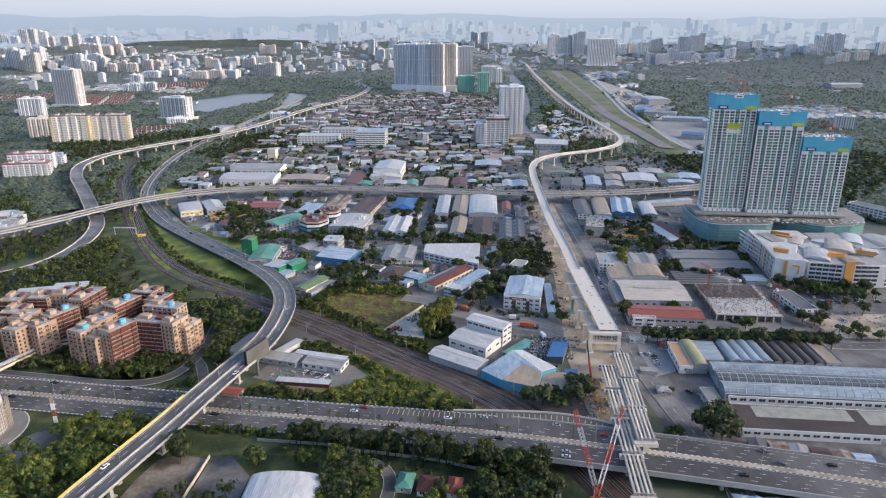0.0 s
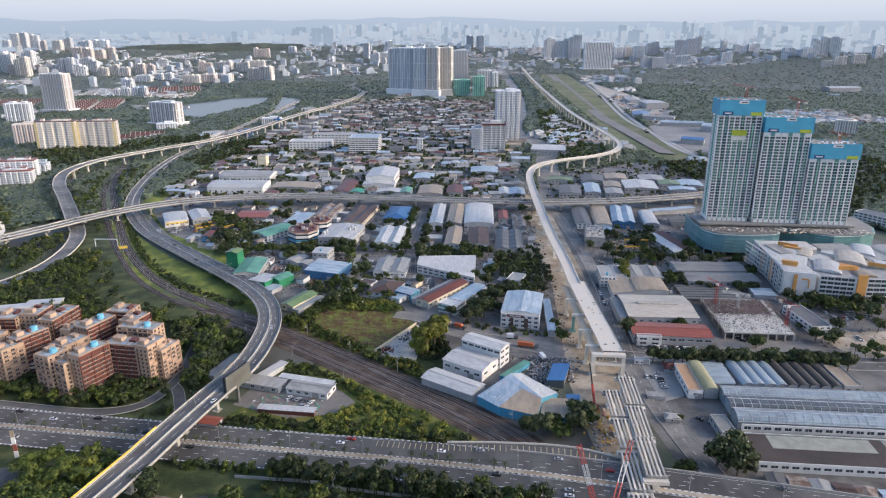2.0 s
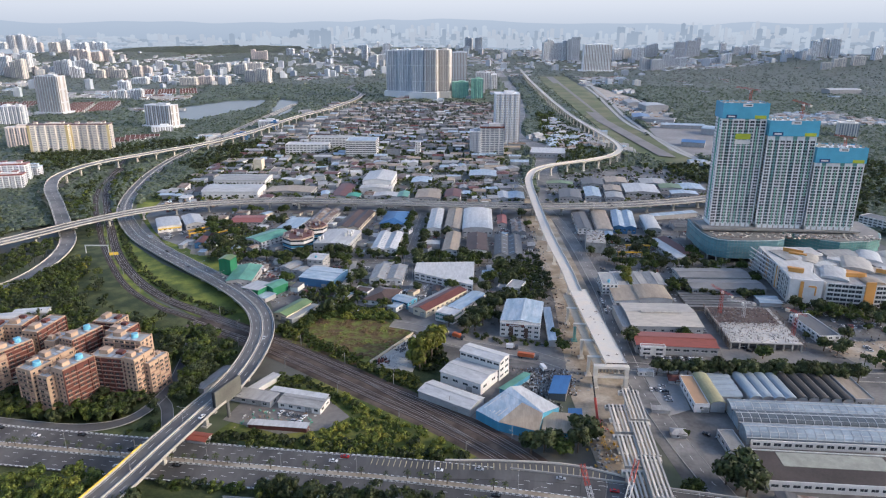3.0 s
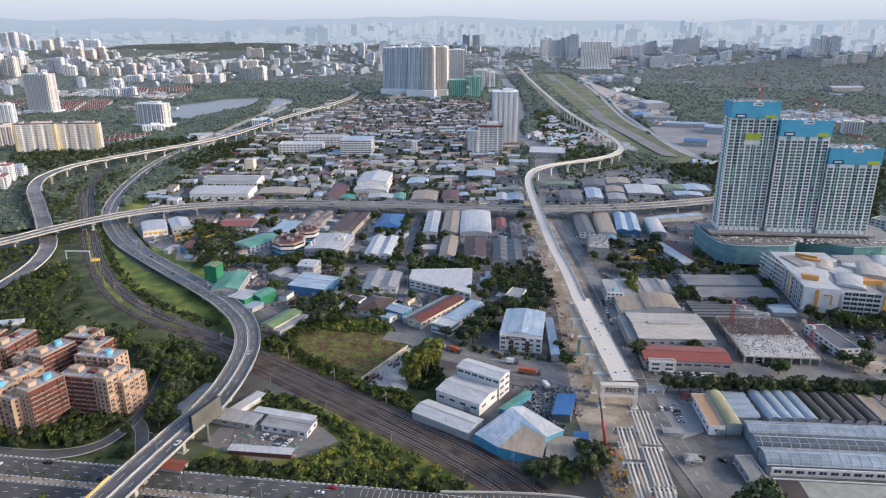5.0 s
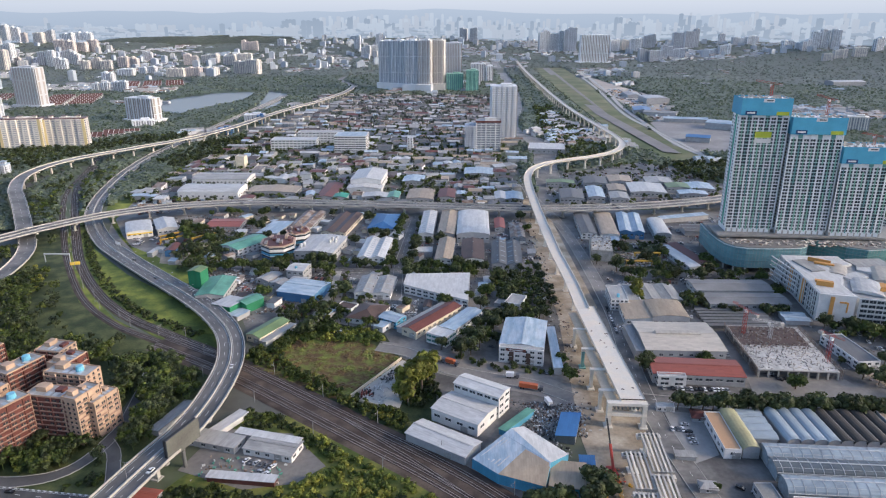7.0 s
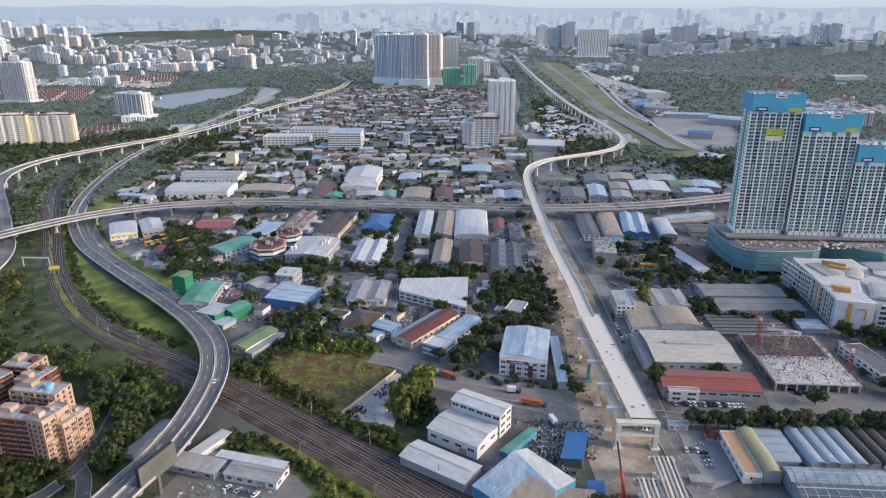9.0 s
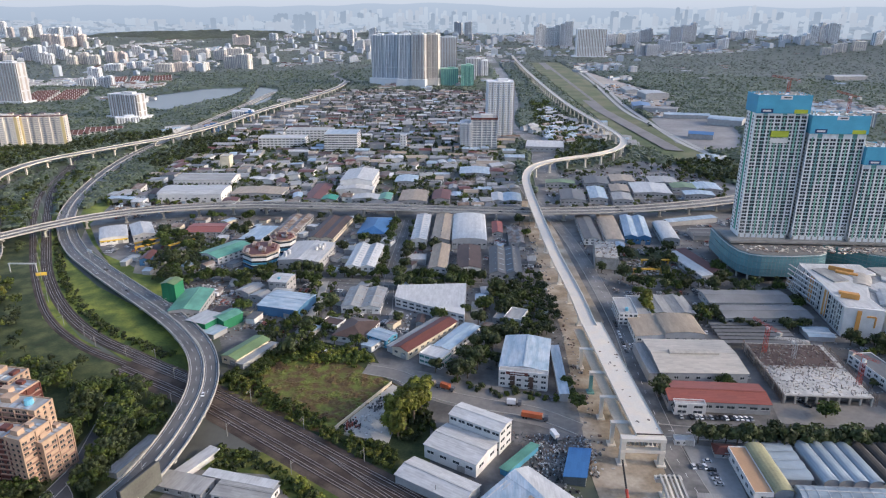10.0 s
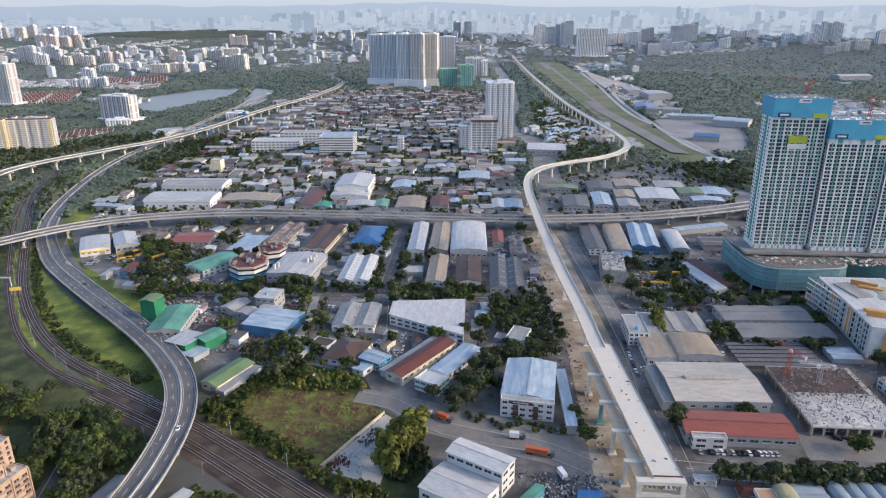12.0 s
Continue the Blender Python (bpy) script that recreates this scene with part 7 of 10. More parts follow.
# ---- construction site ----
st = thing("building_site", 207.5, 408, 0, -1, "concrete frame under construction with rubble-strewn slab", "building site")
claim(204, 408, 56, 50, -2)
part("slab", Mesh().box(0, 0, 5.6, 49, 54, 0.7), CONC, st)
me = Mesh().box(0, 0, 2.8, 0.9, 0.9, 5.6).data("column", CONC)
for i in range(9):
    for j in range(5):
        part("column", me, None, st, at=pose(-24 + 6 * i, -26.4 + 13 * j, 0))
part("back_wall", Mesh().box(0, -23, 2.8, 46, 0.4, 5.2), R_DKGREY, st)
rng = random.Random(3)
s = Mesh()
for i in range(900):
    u, v = rng.uniform(-24, 24), rng.uniform(-26.5, 26.5)
    hi = True
    t = rng.uniform(0.1, 0.5) if hi else rng.uniform(0.2, 1.2)
    s.box(u, v, (5.95 + t / 2 if hi else 1.5 + t / 2), rng.uniform(0.3, 2.2 if hi else 3.0), rng.uniform(0.2, 0.8), t, rng.choice((-2, 88, rng.uniform(0, 180))), m=rng.choice((0, 0, 1)) if v < -2 else rng.choice((1, 2, 2, 3)))
tagged(part("rubble", s, [CONC_NEW, CONC_DK, R_RUST, R_BROWN], st), kind="stuff")
part("slab_pour", Mesh().box(2, -15, 5.97, 43, 22, 0.05), mat("fresh_floor_slab", (0.48, 0.46, 0.42), var=0.3, scale=0.12, fine=0.6), st, "pale freshly cast floor slab")
part("slab_formwork", Mesh().box(-1, 14, 5.98, 45, 24, 0.06), R_BROWN, st, "brown timber formwork deck")
s = Mesh()
for i in range(110):
    u, v = rng.uniform(-24, 24), rng.uniform(-26, 26)
    s.box(u, v, 7.1, 0.15, 0.15, 2.6)
for i in range(19):                          # side scaffolds along the slab edges
    for u in (-25.6, 25.6):
        s.box(u, -27 + 3 * i, 4.0, 0.18, 0.18, 8.0)
        s.box(u + 1.0, -27 + 3 * i, 4.0, 0.18, 0.18, 8.0)
for z in (2.0, 4.0, 6.0, 7.6):
    for u in (-25.6, 25.6):
        s.box(u, 0, z, 0.16, 54, 0.16)
tagged(part("starter_bars", s, R_RUST, st), kind="stuff")


# ---- trees ----
PHI = (1 + 5 ** 0.5) / 2
ICO_V = [Vector(v).normalized() for v in ((-1, PHI, 0), (1, PHI, 0), (-1, -PHI, 0), (1, -PHI, 0), (0, -1, PHI), (0, 1, PHI), (0, -1, -PHI), (0, 1, -PHI), (PHI, 0, -1), (PHI, 0, 1), (-PHI, 0, -1), (-PHI, 0, 1))]
ICO_F = [(0, 11, 5), (0, 5, 1), (0, 1, 7), (0, 7, 10), (0, 10, 11), (1, 5, 9), (5, 11, 4), (11, 10, 2), (10, 7, 6), (7, 1, 8), (3, 9, 4), (3, 4, 2), (3, 2, 6), (3, 6, 8), (3, 8, 9), (4, 9, 5), (2, 4, 11), (6, 2, 10), (8, 6, 7), (9, 8, 1)]


def lobe(s, c, r, rg, leaves, size, flat=0.8):
    """A ragged clump: a small uneven core with leaf sprays standing out of it."""
    k = len(s.v)
    for v in ICO_V:
        q = r * rg.uniform(0.35, 0.7)
        s.v.append((c[0] + v.x * q, c[1] + v.y * q, c[2] + v.z * q * flat))
    s.f += [tuple(k + i for i in f) for f in ICO_F]
    for i in range(leaves):
        z = rg.uniform(-0.35, 1.0)
        a = rg.uniform(0, 6.283)
        h = math.sqrt(1 - z * z)
        n = Vector((h * math.cos(a), h * math.sin(a), z))
        p = Vector(c) + Vector((n.x, n.y, n.z * flat)) * r * rg.uniform(0.6, 1.28)
        t = n.cross(Vector((rg.uniform(-1, 1), rg.uniform(-1, 1), rg.uniform(-1, 1)))).normalized()
        b = (n * rg.uniform(-0.7, 0.5) + n.cross(t)).normalized()
        e = size * rg.uniform(0.6, 1.3)
        k = len(s.v)
        s.v += [tuple(p - t * e * 0.5 - b * e * 0.6), tuple(p + t * e * 0.5 - b * e * 0.4), tuple(p + t * e * 0.35 + b * e * 0.6), tuple(p - t * e * 0.45 + b * e * 0.5)]
        s.f.append((k, k + 1, k + 2, k + 3))


def crown(s, x, y, z, r, rg, lobes=4, leaves=12, size=1.2, tall=1.0, flat=0.8):
    k = 1.0 if lobes < 5 else 0.74
    for i in range(lobes):
        a, q = rg.uniform(0, 6.283), r * math.sqrt(rg.uniform(0.02, 0.52))
        lobe(s, (x + q * math.cos(a), y + q * math.sin(a), z + (rg.uniform(-0.3, 0.55) - 0.3 * (q / r) ** 2) * r * tall), k * r * rg.uniform(0.38, 0.6), rg, leaves, size, flat)


def tree_kind(seed, r, h, m, label, tall=1.0, lobes=13):
    rg = random.Random(seed)
    root = thing("tree", 0, 0, 0, 0, label, "tree", "trees")
    t = Mesh().tube((0, 0, -0.2), (0.1, 0.1, h * 0.5), 0.38, 7, 0.24)
    for i in range(5):
        a = i * 1.26 + rg.uniform(-0.3, 0.3)
        t.tube((0.1, 0.1, h * rg.uniform(0.35, 0.5)), (r * 0.5 * math.cos(a), r * 0.5 * math.sin(a), h * rg.uniform(0.6, 0.75)), 0.18, 5, 0.07)
    part("trunk", t, WOODM, root)
    s = Mesh()
    crown(s, 0, 0, h * 0.66, r, rg, lobes, 48, 0.95, tall)
    lobe(s, (0, 0, h * 0.66), r * 0.5, rg, 24, 0.85)
    s.m = [0] * len(s.f)
    part("crown", s, m, root)
    return root


KINDS = [tree_kind(1, 4.6, 9, LEAF_A, "dark green broad-crowned street tree"), tree_kind(2, 3.8, 8, LEAF_B, "mid green rounded young tree"), tree_kind(3, 5.4, 11, LEAF_A, "large dark spreading shade tree"),
         tree_kind(4, 4.4, 12, LEAF_C, "tall yellow-green feathery tree", 1.6, 20), tree_kind(5, 5.0, 9.5, LEAF_B, "bushy mid green tree with gaps")]
used = set()


def tree(k, x, y, sc=1.0, z=0.0):
    m = Matrix.Translation((x, y, z)) @ Matrix.Rotation(x * 1.7 + y, 4, "Z") @ Matrix.Diagonal((sc, sc, sc * (0.9 + 0.2 * ((x * 3.1) % 1)), 1))
    if k in used:
        return copy_thing(KINDS[k], m)
    used.add(k)
    KINDS[k].matrix_basis = m
    return KINDS[k]


rng = random.Random(21)
for i in range(21):                                  # row along the market street
    tree(0 if i % 3 else 2, 122 + 6.3 * i + rng.uniform(-1, 1), 346.5 + rng.uniform(-1, 1), rng.uniform(0.95, 1.2))
for x, y, k, sc in ((-33, 362, 3, 1.35), (-27, 355, 3, 1.4), (-31, 349, 3, 1.2), (-24, 364, 3, 1.2), (-37, 355, 3, 1.0), (-22, 372, 3, 0.9), (-34, 343, 3, 0.9), (-39, 347, 3, 0.8),
                    (2, 396, 2, 1.15), (-4, 391, 2, 1.2), (8, 405, 2, 1.2), (3, 409, 2, 1.1), (12, 415, 4, 1.1), (18, 424, 2, 1.1), (8, 426, 0, 1.0), (14, 436, 2, 1.0), (22, 440, 0, 1.1), (-6, 401, 4, 0.9), (20, 410, 0, 0.9), (0, 416, 4, 1.0),
                    (61, 285, 2, 1.2), (66, 280, 0, 1.2), (40, 271, 2, 1.25), (33, 269, 0, 1.2), (50, 270, 4, 1.1), (58, 272, 2, 1.2), (46, 275, 0, 1.0),
                    (132, 251, 2, 1.5), (137, 255, 2, 1.5), (128, 254, 0, 1.3), (135, 247, 2, 1.4), (141, 250, 0, 1.3), (110, 247, 4, 0.9), (106, 246, 1, 0.8),
                    (113, 384, 2, 1.0), (117, 390, 0, 0.9), (61, 390, 4, 0.8), (63, 380, 1, 0.9), (64, 372, 4, 0.9), (120, 288, 1, 0.7), (134, 480, 3, 0.8), (135, 488, 3, 0.9), (133, 472, 4, 0.8), (160, 395, 1, 0.7), (-154, 216, 2, 1.2), (-151, 211, 0, 1.1), (-112, 213, 4, 1.0), (-86, 214, 4, 1.1), (-99, 222, 1, 0.8)):
    tree(k, x, y, sc)
# street and garden trees of the estate
placed = 0
streets = [(-116, 430, 520, 0), (-73, 470, 665, 0), (-53, 500, 665, 0)]
for x, y0, y1, _ in streets:
    y = y0
    while y < y1:
        px = x + rng.uniform(-2, 2)
        if is_free(px, y, 0.5):
            tree(rng.choice((0, 1, 2, 4, 1)), px, y, rng.uniform(0.7, 1.05))
        y += rng.uniform(7, 11)
for x0, x1, y in ((-250, -120, 516), (-110, 20, 528), (-60, 10, 514), (-190, -120, 530)):
    x = x0
    while x < x1:
        if is_free(x, y, -0.5):
            tree(rng.choice((0, 1, 4)), x, y + rng.uniform(-2, 2), rng.uniform(0.8, 1.2))
        x += rng.uniform(6, 10)
while placed < 62:
    x, y = rng.uniform(-300, 60), rng.uniform(400, 670)
    if is_free(x, y, 3.0) and inside([(-374, 592), (-200, 480), (-121, 380), (20, 400), (75, 478), (70, 670), (-390, 670)], x, y):
        tree(rng.choice((0, 1, 2, 4, 4)), x, y, rng.uniform(0.8, 1.3))
        placed += 1
placed = 0
while placed < 52:
    x, y = rng.uniform(110, 330), rng.uniform(360, 660)
    if is_free(x, y, 3.0):
        tree(rng.choice((0, 1, 2, 4)), x, y, rng.uniform(0.75, 1.2))
        placed += 1


MIXED = {LEAF_A.name: ([LEAF_A, LEAF_B, LEAF_D], (0, 0, 0, 0, 0, 1, 1, 2)), LEAF_B.name: ([LEAF_B, LEAF_A, LEAF_D], (0, 0, 1, 1, 2)),
         LEAF_D.name: ([LEAF_D, LEAF_B, LEAF_C], (0, 0, 0, 1, 1, 2)), LEAF_C.name: ([LEAF_C, LEAF_D, LEAF_B], (0, 0, 1, 2))}


def wood(name, label, poly, step, m, r=3.6, low=3.2, leaves=14, lobes=3, size=1.5, seed=1, shrub=False, skip=0.08, margin=1.5, flat=0.8):
    """A stand of many crowns of mixed kinds as one mass."""
    rg = random.Random(seed)
    mats, blend = MIXED.get(m.name, ([m], (0,)))
    kinds = []
    s = Mesh()
    xs, ys = [p[0] for p in poly], [p[1] for p in poly]
    y = min(ys)
    while y < max(ys):
        x = min(xs)
        while x < max(xs):
            px, py = x + rg.uniform(-0.5, 0.5) * step, y + rg.uniform(-0.5, 0.5) * step
            if rg.random() > skip and inside(poly, px, py) and is_free(px, py, margin):
                q = r * rg.choice((0.55, 0.75, 0.9, 1.0, 1.1, 1.35)) * rg.uniform(0.9, 1.1)
                hz = q * 0.5 if shrub else low * rg.uniform(0.7, 1.5) + q * 0.4
                first = len(s.f)
                crown(s, px, py, hz + land(px, py), q, rg, lobes, leaves, size, flat, flat)
                kind = rg.choice(blend)
                if not shrub and r < 7:
                    s.tube((px, py, -0.3 + land(px, py)), (px, py, hz + land(px, py)), 0.3, 4, 0.2)
                kinds += [kind] * (len(s.f) - first)
            x += step
        y += step
    s.m = kinds
    ob = new(name, s.data(name, mats))
    return tagged(ob, label, "trees", kind="stuff")


# brighter leaf mix puts the sunlight on these crowns into their colour
wood("woodland", "dense trees beside the slip road in a brighter, sunlit leaf mix", [(-228, 215), (-214, 243), (-183, 249), (-179, 240), (-190, 182), (-240, 150), (-262, 190)], 6.4, LEAF_D, 5.4, 5.5, 44, 10, 0.85, 11)
belt = [(a, Vector((h.y, -h.x, 0))) for a, h in hwl if -104 < a.x < 42]
wood("woodland", "tall tree belt along the south side of the motorway", [tuple((a + r * 15.2).xy) for a, r in belt] + [tuple((a + r * 23).xy) for a, r in reversed(belt)], 3.5, LEAF_A, 4.2, 8.0, 32, 8, 0.9, 12, skip=0.02, margin=-0.8)
wood("shrubbery", "dense hedge below the motorway embankment", [(-166, 240), (-112, 239), (-66, 235.5), (-40, 232), (6, 228), (30, 224), (4, 222), (-40, 228), (-66, 231), (-112, 234), (-166, 236)], 3.0, LEAF_B, 3.6, 2.4, 28, 5, 0.8, 65, True, 0.03, -1.0)
wood("woodland", "garden trees round the bungalows", [(-3, 214), (30, 214), (42, 206), (40, 196), (4, 196), (-2, 203)], 4.2, LEAF_A, 4.0, 4.4, 30, 7, 0.8, 76, skip=0.15, margin=0.2)
wood("shrubbery", "low dark planting on the lawn below the tree belt", [(-60, 225), (-36, 224), (-4, 219), (2, 214), (-6, 211), (-38, 214), (-50, 219)], 3.4, LEAF_A, 1.5, 0.8, 22, 4, 0.7, 77, True, 0.45, 0.2)
wood("woodland", "trees between the sports hall and the bungalows", [(-74, 216), (-54, 214), (-48, 207), (-47, 186), (-72, 186)], 4.6, LEAF_A, 4.4, 5.5, 32, 8, 0.9, 66, margin=0.5)
wood("woodland", "trees among the lots inside the viaduct curve", [(84, 704), (330, 726), (330, 850), (262, 940), (190, 900), (112, 856)], 13, LEAF_A, 4.0, 3, 14, 5, 1.3, 67, skip=0.45, margin=0.5)
wood("woodland", "dark trees south of the motorway bridge", [(10, 216), (45, 205), (40, 170), (-10, 165), (-30, 190)], 5.6, LEAF_A, 4.2, 4, 30, 7, 0.8, 13)
wood("shrubbery", "yellow-green scrub between railway and motorway", [(-100, 273), (-78, 281), (-66, 292), (-80, 312), (-92, 322), (-60, 308), (-28, 291), (8, 268), (-6, 260), (-82, 264)], 3.3, LEAF_C, 2.5, 1, 26, 4, 0.75, 14, True, 0.22, 0.2)
wood("shrubbery", "green bushes on the depot edge", [(-146, 275), (-100, 273), (-30, 270), (2, 266), (-6, 259), (-80, 261), (-146, 265)], 3.6, LEAF_B, 3.0, 1.6, 30, 5, 0.75, 15, True, 0.06, 0.2)
wood("shrubbery", "bushes between depot and railway", [(-136, 318), (-126, 334), (-90, 324), (-62, 306), (-74, 298), (-94, 316)], 3.8, LEAF_B, 2.8, 1.4, 26, 5, 0.7, 16, True, 0.1, 0.2)
wood("shrubbery", "low dark weeds along the railway fence", [(-60, 308), (-28, 291), (8, 268), (0, 266), (-30, 286), (-62, 303)], 2.8, LEAF_A, 1.5, 0.8, 20, 4, 0.7, 78, True, 0.25, 0.1)
wood("woodland", "trees between the apartments and the flyover", [(-213, 345), (-218, 393), (-172, 372), (-160, 340), (-166, 299), (-186, 288), (-197, 296), (-182, 330)], 4.9, LEAF_A, 4.2, 3.6, 32, 7, 0.9, 17)
wood("woodland", "green belt in front of the apartments", [(-330, 306), (-268, 303), (-226, 301), (-205, 312), (-197, 300), (-199, 288), (-212, 279), (-240, 277.5), (-330, 283)], 4.2, LEAF_B, 3.5, 3, 34, 7, 0.8, 18, margin=0.4)
wood("shrubbery", "clipped bushes on the islands between the slip lanes", [(-290, 276), (-230, 271), (-205, 270), (-186, 276), (-186, 290), (-178, 280), (-172, 266), (-200, 265.5), (-290, 275)], 4.0, LEAF_B, 2.0, 1.2, 26, 4, 0.7, 73, True, 0.3, 0.2)
wood("woodland", "big trees on both sides of the curving slip road", [(-212, 312), (-212, 350), (-226, 372), (-214, 385), (-186, 372), (-178, 340), (-172, 312), (-166, 290), (-180, 302), (-184, 320), (-186, 330), (-206, 330)], 4.8, LEAF_A, 4.6, 4.2, 34, 8, 0.9, 74, margin=0.1)
wood("woodland", "thick trees around the apartments", [(-330, 345), (-230, 352), (-190, 330), (-190, 300), (-260, 300), (-330, 310)], 5.2, LEAF_A, 3.8, 3, 28, 6, 0.9, 19)
wood("woodland", "wood north of the apartments along the railway", [(-430, 400), (-396, 440), (-384, 500), (-376, 500), (-350, 455), (-326, 420), (-300, 400), (-240, 388), (-226, 372), (-300, 352), (-380, 350)], 5.8, LEAF_A, 4.4, 3.4, 15, 6, 1.1, 20)
wood("woodland", "scattered trees on the dark meadow by the rails", [(-372, 500), (-346, 455), (-322, 422), (-296, 402), (-240, 392), (-222, 390), (-290, 420), (-330, 460)], 9.0, LEAF_A, 4.2, 3.0, 24, 6, 1.0, 75, skip=0.6)
# lighter leaves stand for sun falling on this stand
wood("woodland", "sunlit light green trees by the slip road", [(-428, 415), (-392, 442), (-386, 510), (-364, 498), (-350, 470), (-390, 418)], 5.4, LEAF_D, 3.2, 2, 22, 3, 1.1, 21)
wood("woodland", "wood between the two slip roads", [(-560, 470), (-495, 493), (-454, 536), (-436, 548), (-418, 515), (-420, 460), (-446, 430), (-560, 380)], 6.6, LEAF_A, 4.0, 3, 22, 3, 1.3, 22)
wood("woodland", "trees inside the curve of the slip road", [(-442, 552), (-540, 702), (-566, 792), (-520, 850), (-490, 780), (-470, 700), (-405, 560)], 7.2, LEAF_A, 4.0, 3, 20, 3, 1.4, 23, skip=0.5)
wood("woodland", "wood on the west bank of the viaduct", [(-780, 620), (-600, 660), (-560, 620), (-500, 560), (-560, 500), (-760, 480)], 8.5, LEAF_A, 4.6, 3, 16, 3, 1.6, 24, skip=0.3)
wood("woodland", "tree belt behind the sweeping viaduct", [(-777, 932), (-664, 1028), (-540, 1120), (-520, 1050), (-589, 990), (-640, 853), (-681, 800)], 8.5, LEAF_A, 5.0, 3, 16, 3, 1.7, 25)
wood("woodland", "wood in front of the office blocks", [(-485, 880), (-470, 1042), (-409, 1105), (-340, 1060), (-350, 960), (-380, 850), (-440, 860)], 8.5, LEAF_A, 5.0, 3, 16, 3, 1.7, 26)
wood("woodland", "dark trees beside the new viaduct", [(19, 530), (62, 534), (66, 464), (52, 440), (27, 437), (22, 470)], 5.6, LEAF_A, 4.4, 4, 34, 8, 0.85, 29)
wood("shrubbery", "green hedge along the railway and field", [(-150, 380), (-132, 424), (-100, 430), (-100, 412), (-121, 402), (-121, 384), (-94, 366), (-68, 347), (-38, 335), (-22, 314), (-30, 306), (-60, 321), (-100, 345), (-135, 368)], 3.6, LEAF_D, 3.0, 1.4, 30, 5, 0.75, 30, True, 0.03, 0.3)
wood("shrubbery", "thick bushes north of the field", [(-126, 410), (-100, 426), (-66, 422), (-50, 396), (-60, 398), (-78, 405)], 3.8, LEAF_D, 3.2, 1.6, 28, 5, 0.8, 31, True, 0.05)
rg = random.Random(32)
tuft = Mesh()
FPOLY = [(-141, 375), (-124, 413), (-76, 409), (-43, 387), (-70, 346), (-99, 354)]
nx, ny = 116, 82
for j in range(ny):                                  # rough grass of the field, knee to waist high
    for i in range(nx):
        x, y = -144 + i * 0.9 + rg.uniform(-0.3, 0.3), 342 + j * 0.9 + rg.uniform(-0.3, 0.3)
        k = max(0.0, 0.35 + noise.noise((x / 9, y / 9, 3)) + 0.5 * noise.noise((x / 3, y / 3, 8)))
        tuft.v.append((x, y, 0.13 + (k * rg.uniform(0.2, 1.5) if inside(FPOLY, x, y) else 0)))
for j in range(ny - 1):
    for i in range(nx - 1):
        a = j * nx + i
        if inside(FPOLY, tuft.v[a][0], tuft.v[a][1]):
            tuft.f.append((a, a + 1, a + nx + 1, a + nx))
tuft.m = [0] * len(tuft.f)
tagged(new("tall_grass", tuft.data("tall_grass", FIELD)), "waist-high brown and yellow grass of the field", "grass", kind="stuff")
wood("shrubbery", "undergrowth below the tall yellow-green trees", [(-40, 346), (-34, 368), (-20, 376), (-14, 352), (-26, 340)], 4.2, LEAF_B, 3.2, 1.5, 30, 5, 0.8, 68, True, 0.05, 0.3)
wood("shrubbery", "roadside bushes along the dusty street", [(-8, 394), (30, 386), (54, 381), (53, 376), (20, 380), (-8, 388)], 3.8, LEAF_B, 2.2, 1.2, 26, 4, 0.75, 69, True, 0.3, 0.3)
wood("woodland", "thicket beside the white factory", [(-20, 322), (-35, 312), (-8, 296), (8, 282), (14, 290), (-8, 304)], 4.2, LEAF_A, 2.0, 1, 22, 3, 0.9, 33, True, 0.1)
wood("woodland", "trees between the building site and the mall", [(232, 380), (262, 440), (258, 452), (300, 446), (340, 445), (330, 425), (262, 425), (246, 396)], 5.8, LEAF_A, 4.0, 3, 26, 4, 1.2, 34)
wood("woodland", "trees around the grey twin warehouses", [(180, 466), (183, 512), (250, 515), (250, 509), (186, 508), (184, 462), (246, 462), (246, 466)], 5.0, LEAF_A, 3.6, 3, 24, 4, 1.2, 35, margin=0.2)
wood("woodland", "trees along the lane beside the grey warehouses", [(150, 506), (158, 510), (172, 486), (176, 470), (168, 464), (160, 486)], 4.8, LEAF_A, 3.4, 3, 26, 6, 1.0, 60, margin=0.2)
wood("woodland", "rough trees behind the stockyard", [(140, 606), (184, 606), (180, 588), (160, 580), (142, 584)], 5.4, LEAF_B, 3.0, 2.0, 24, 6, 1.0, 61, skip=0.5, margin=0.2)
wood("woodland", "trees in front of the stockyard", [(168, 548), (184, 548), (192, 520), (166, 516)], 5.2, LEAF_B, 3.4, 2.4, 26, 6, 1.0, 62, skip=0.4, margin=0.2)
wood("woodland", "trees along the maroon strip sheds", [(175, 590), (188, 590), (200, 530), (220, 520), (260, 532), (225, 536), (180, 545)], 5.8, LEAF_A, 3.8, 3, 22, 4, 1.2, 36)
wood("woodland", "row of trees in front of the grey warehouses", [(184, 467), (248, 468.5), (248, 463.5), (184, 462.5)], 4.2, LEAF_A, 3.0, 2.4, 26, 6, 0.9, 70, skip=0.05, margin=0.1)
wood("woodland", "trees beside the sandy lot", [(258, 360), (340, 352), (420, 360), (420, 372), (330, 366), (262, 368)], 5.8, LEAF_A, 3.6, 3, 22, 4, 1.2, 37)
wood("woodland", "park trees south-west of the flyover", [(-150, 190), (-118, 200), (-112, 175), (-140, 160)], 6, LEAF_A, 4, 3, 24, 4, 1.2, 38)
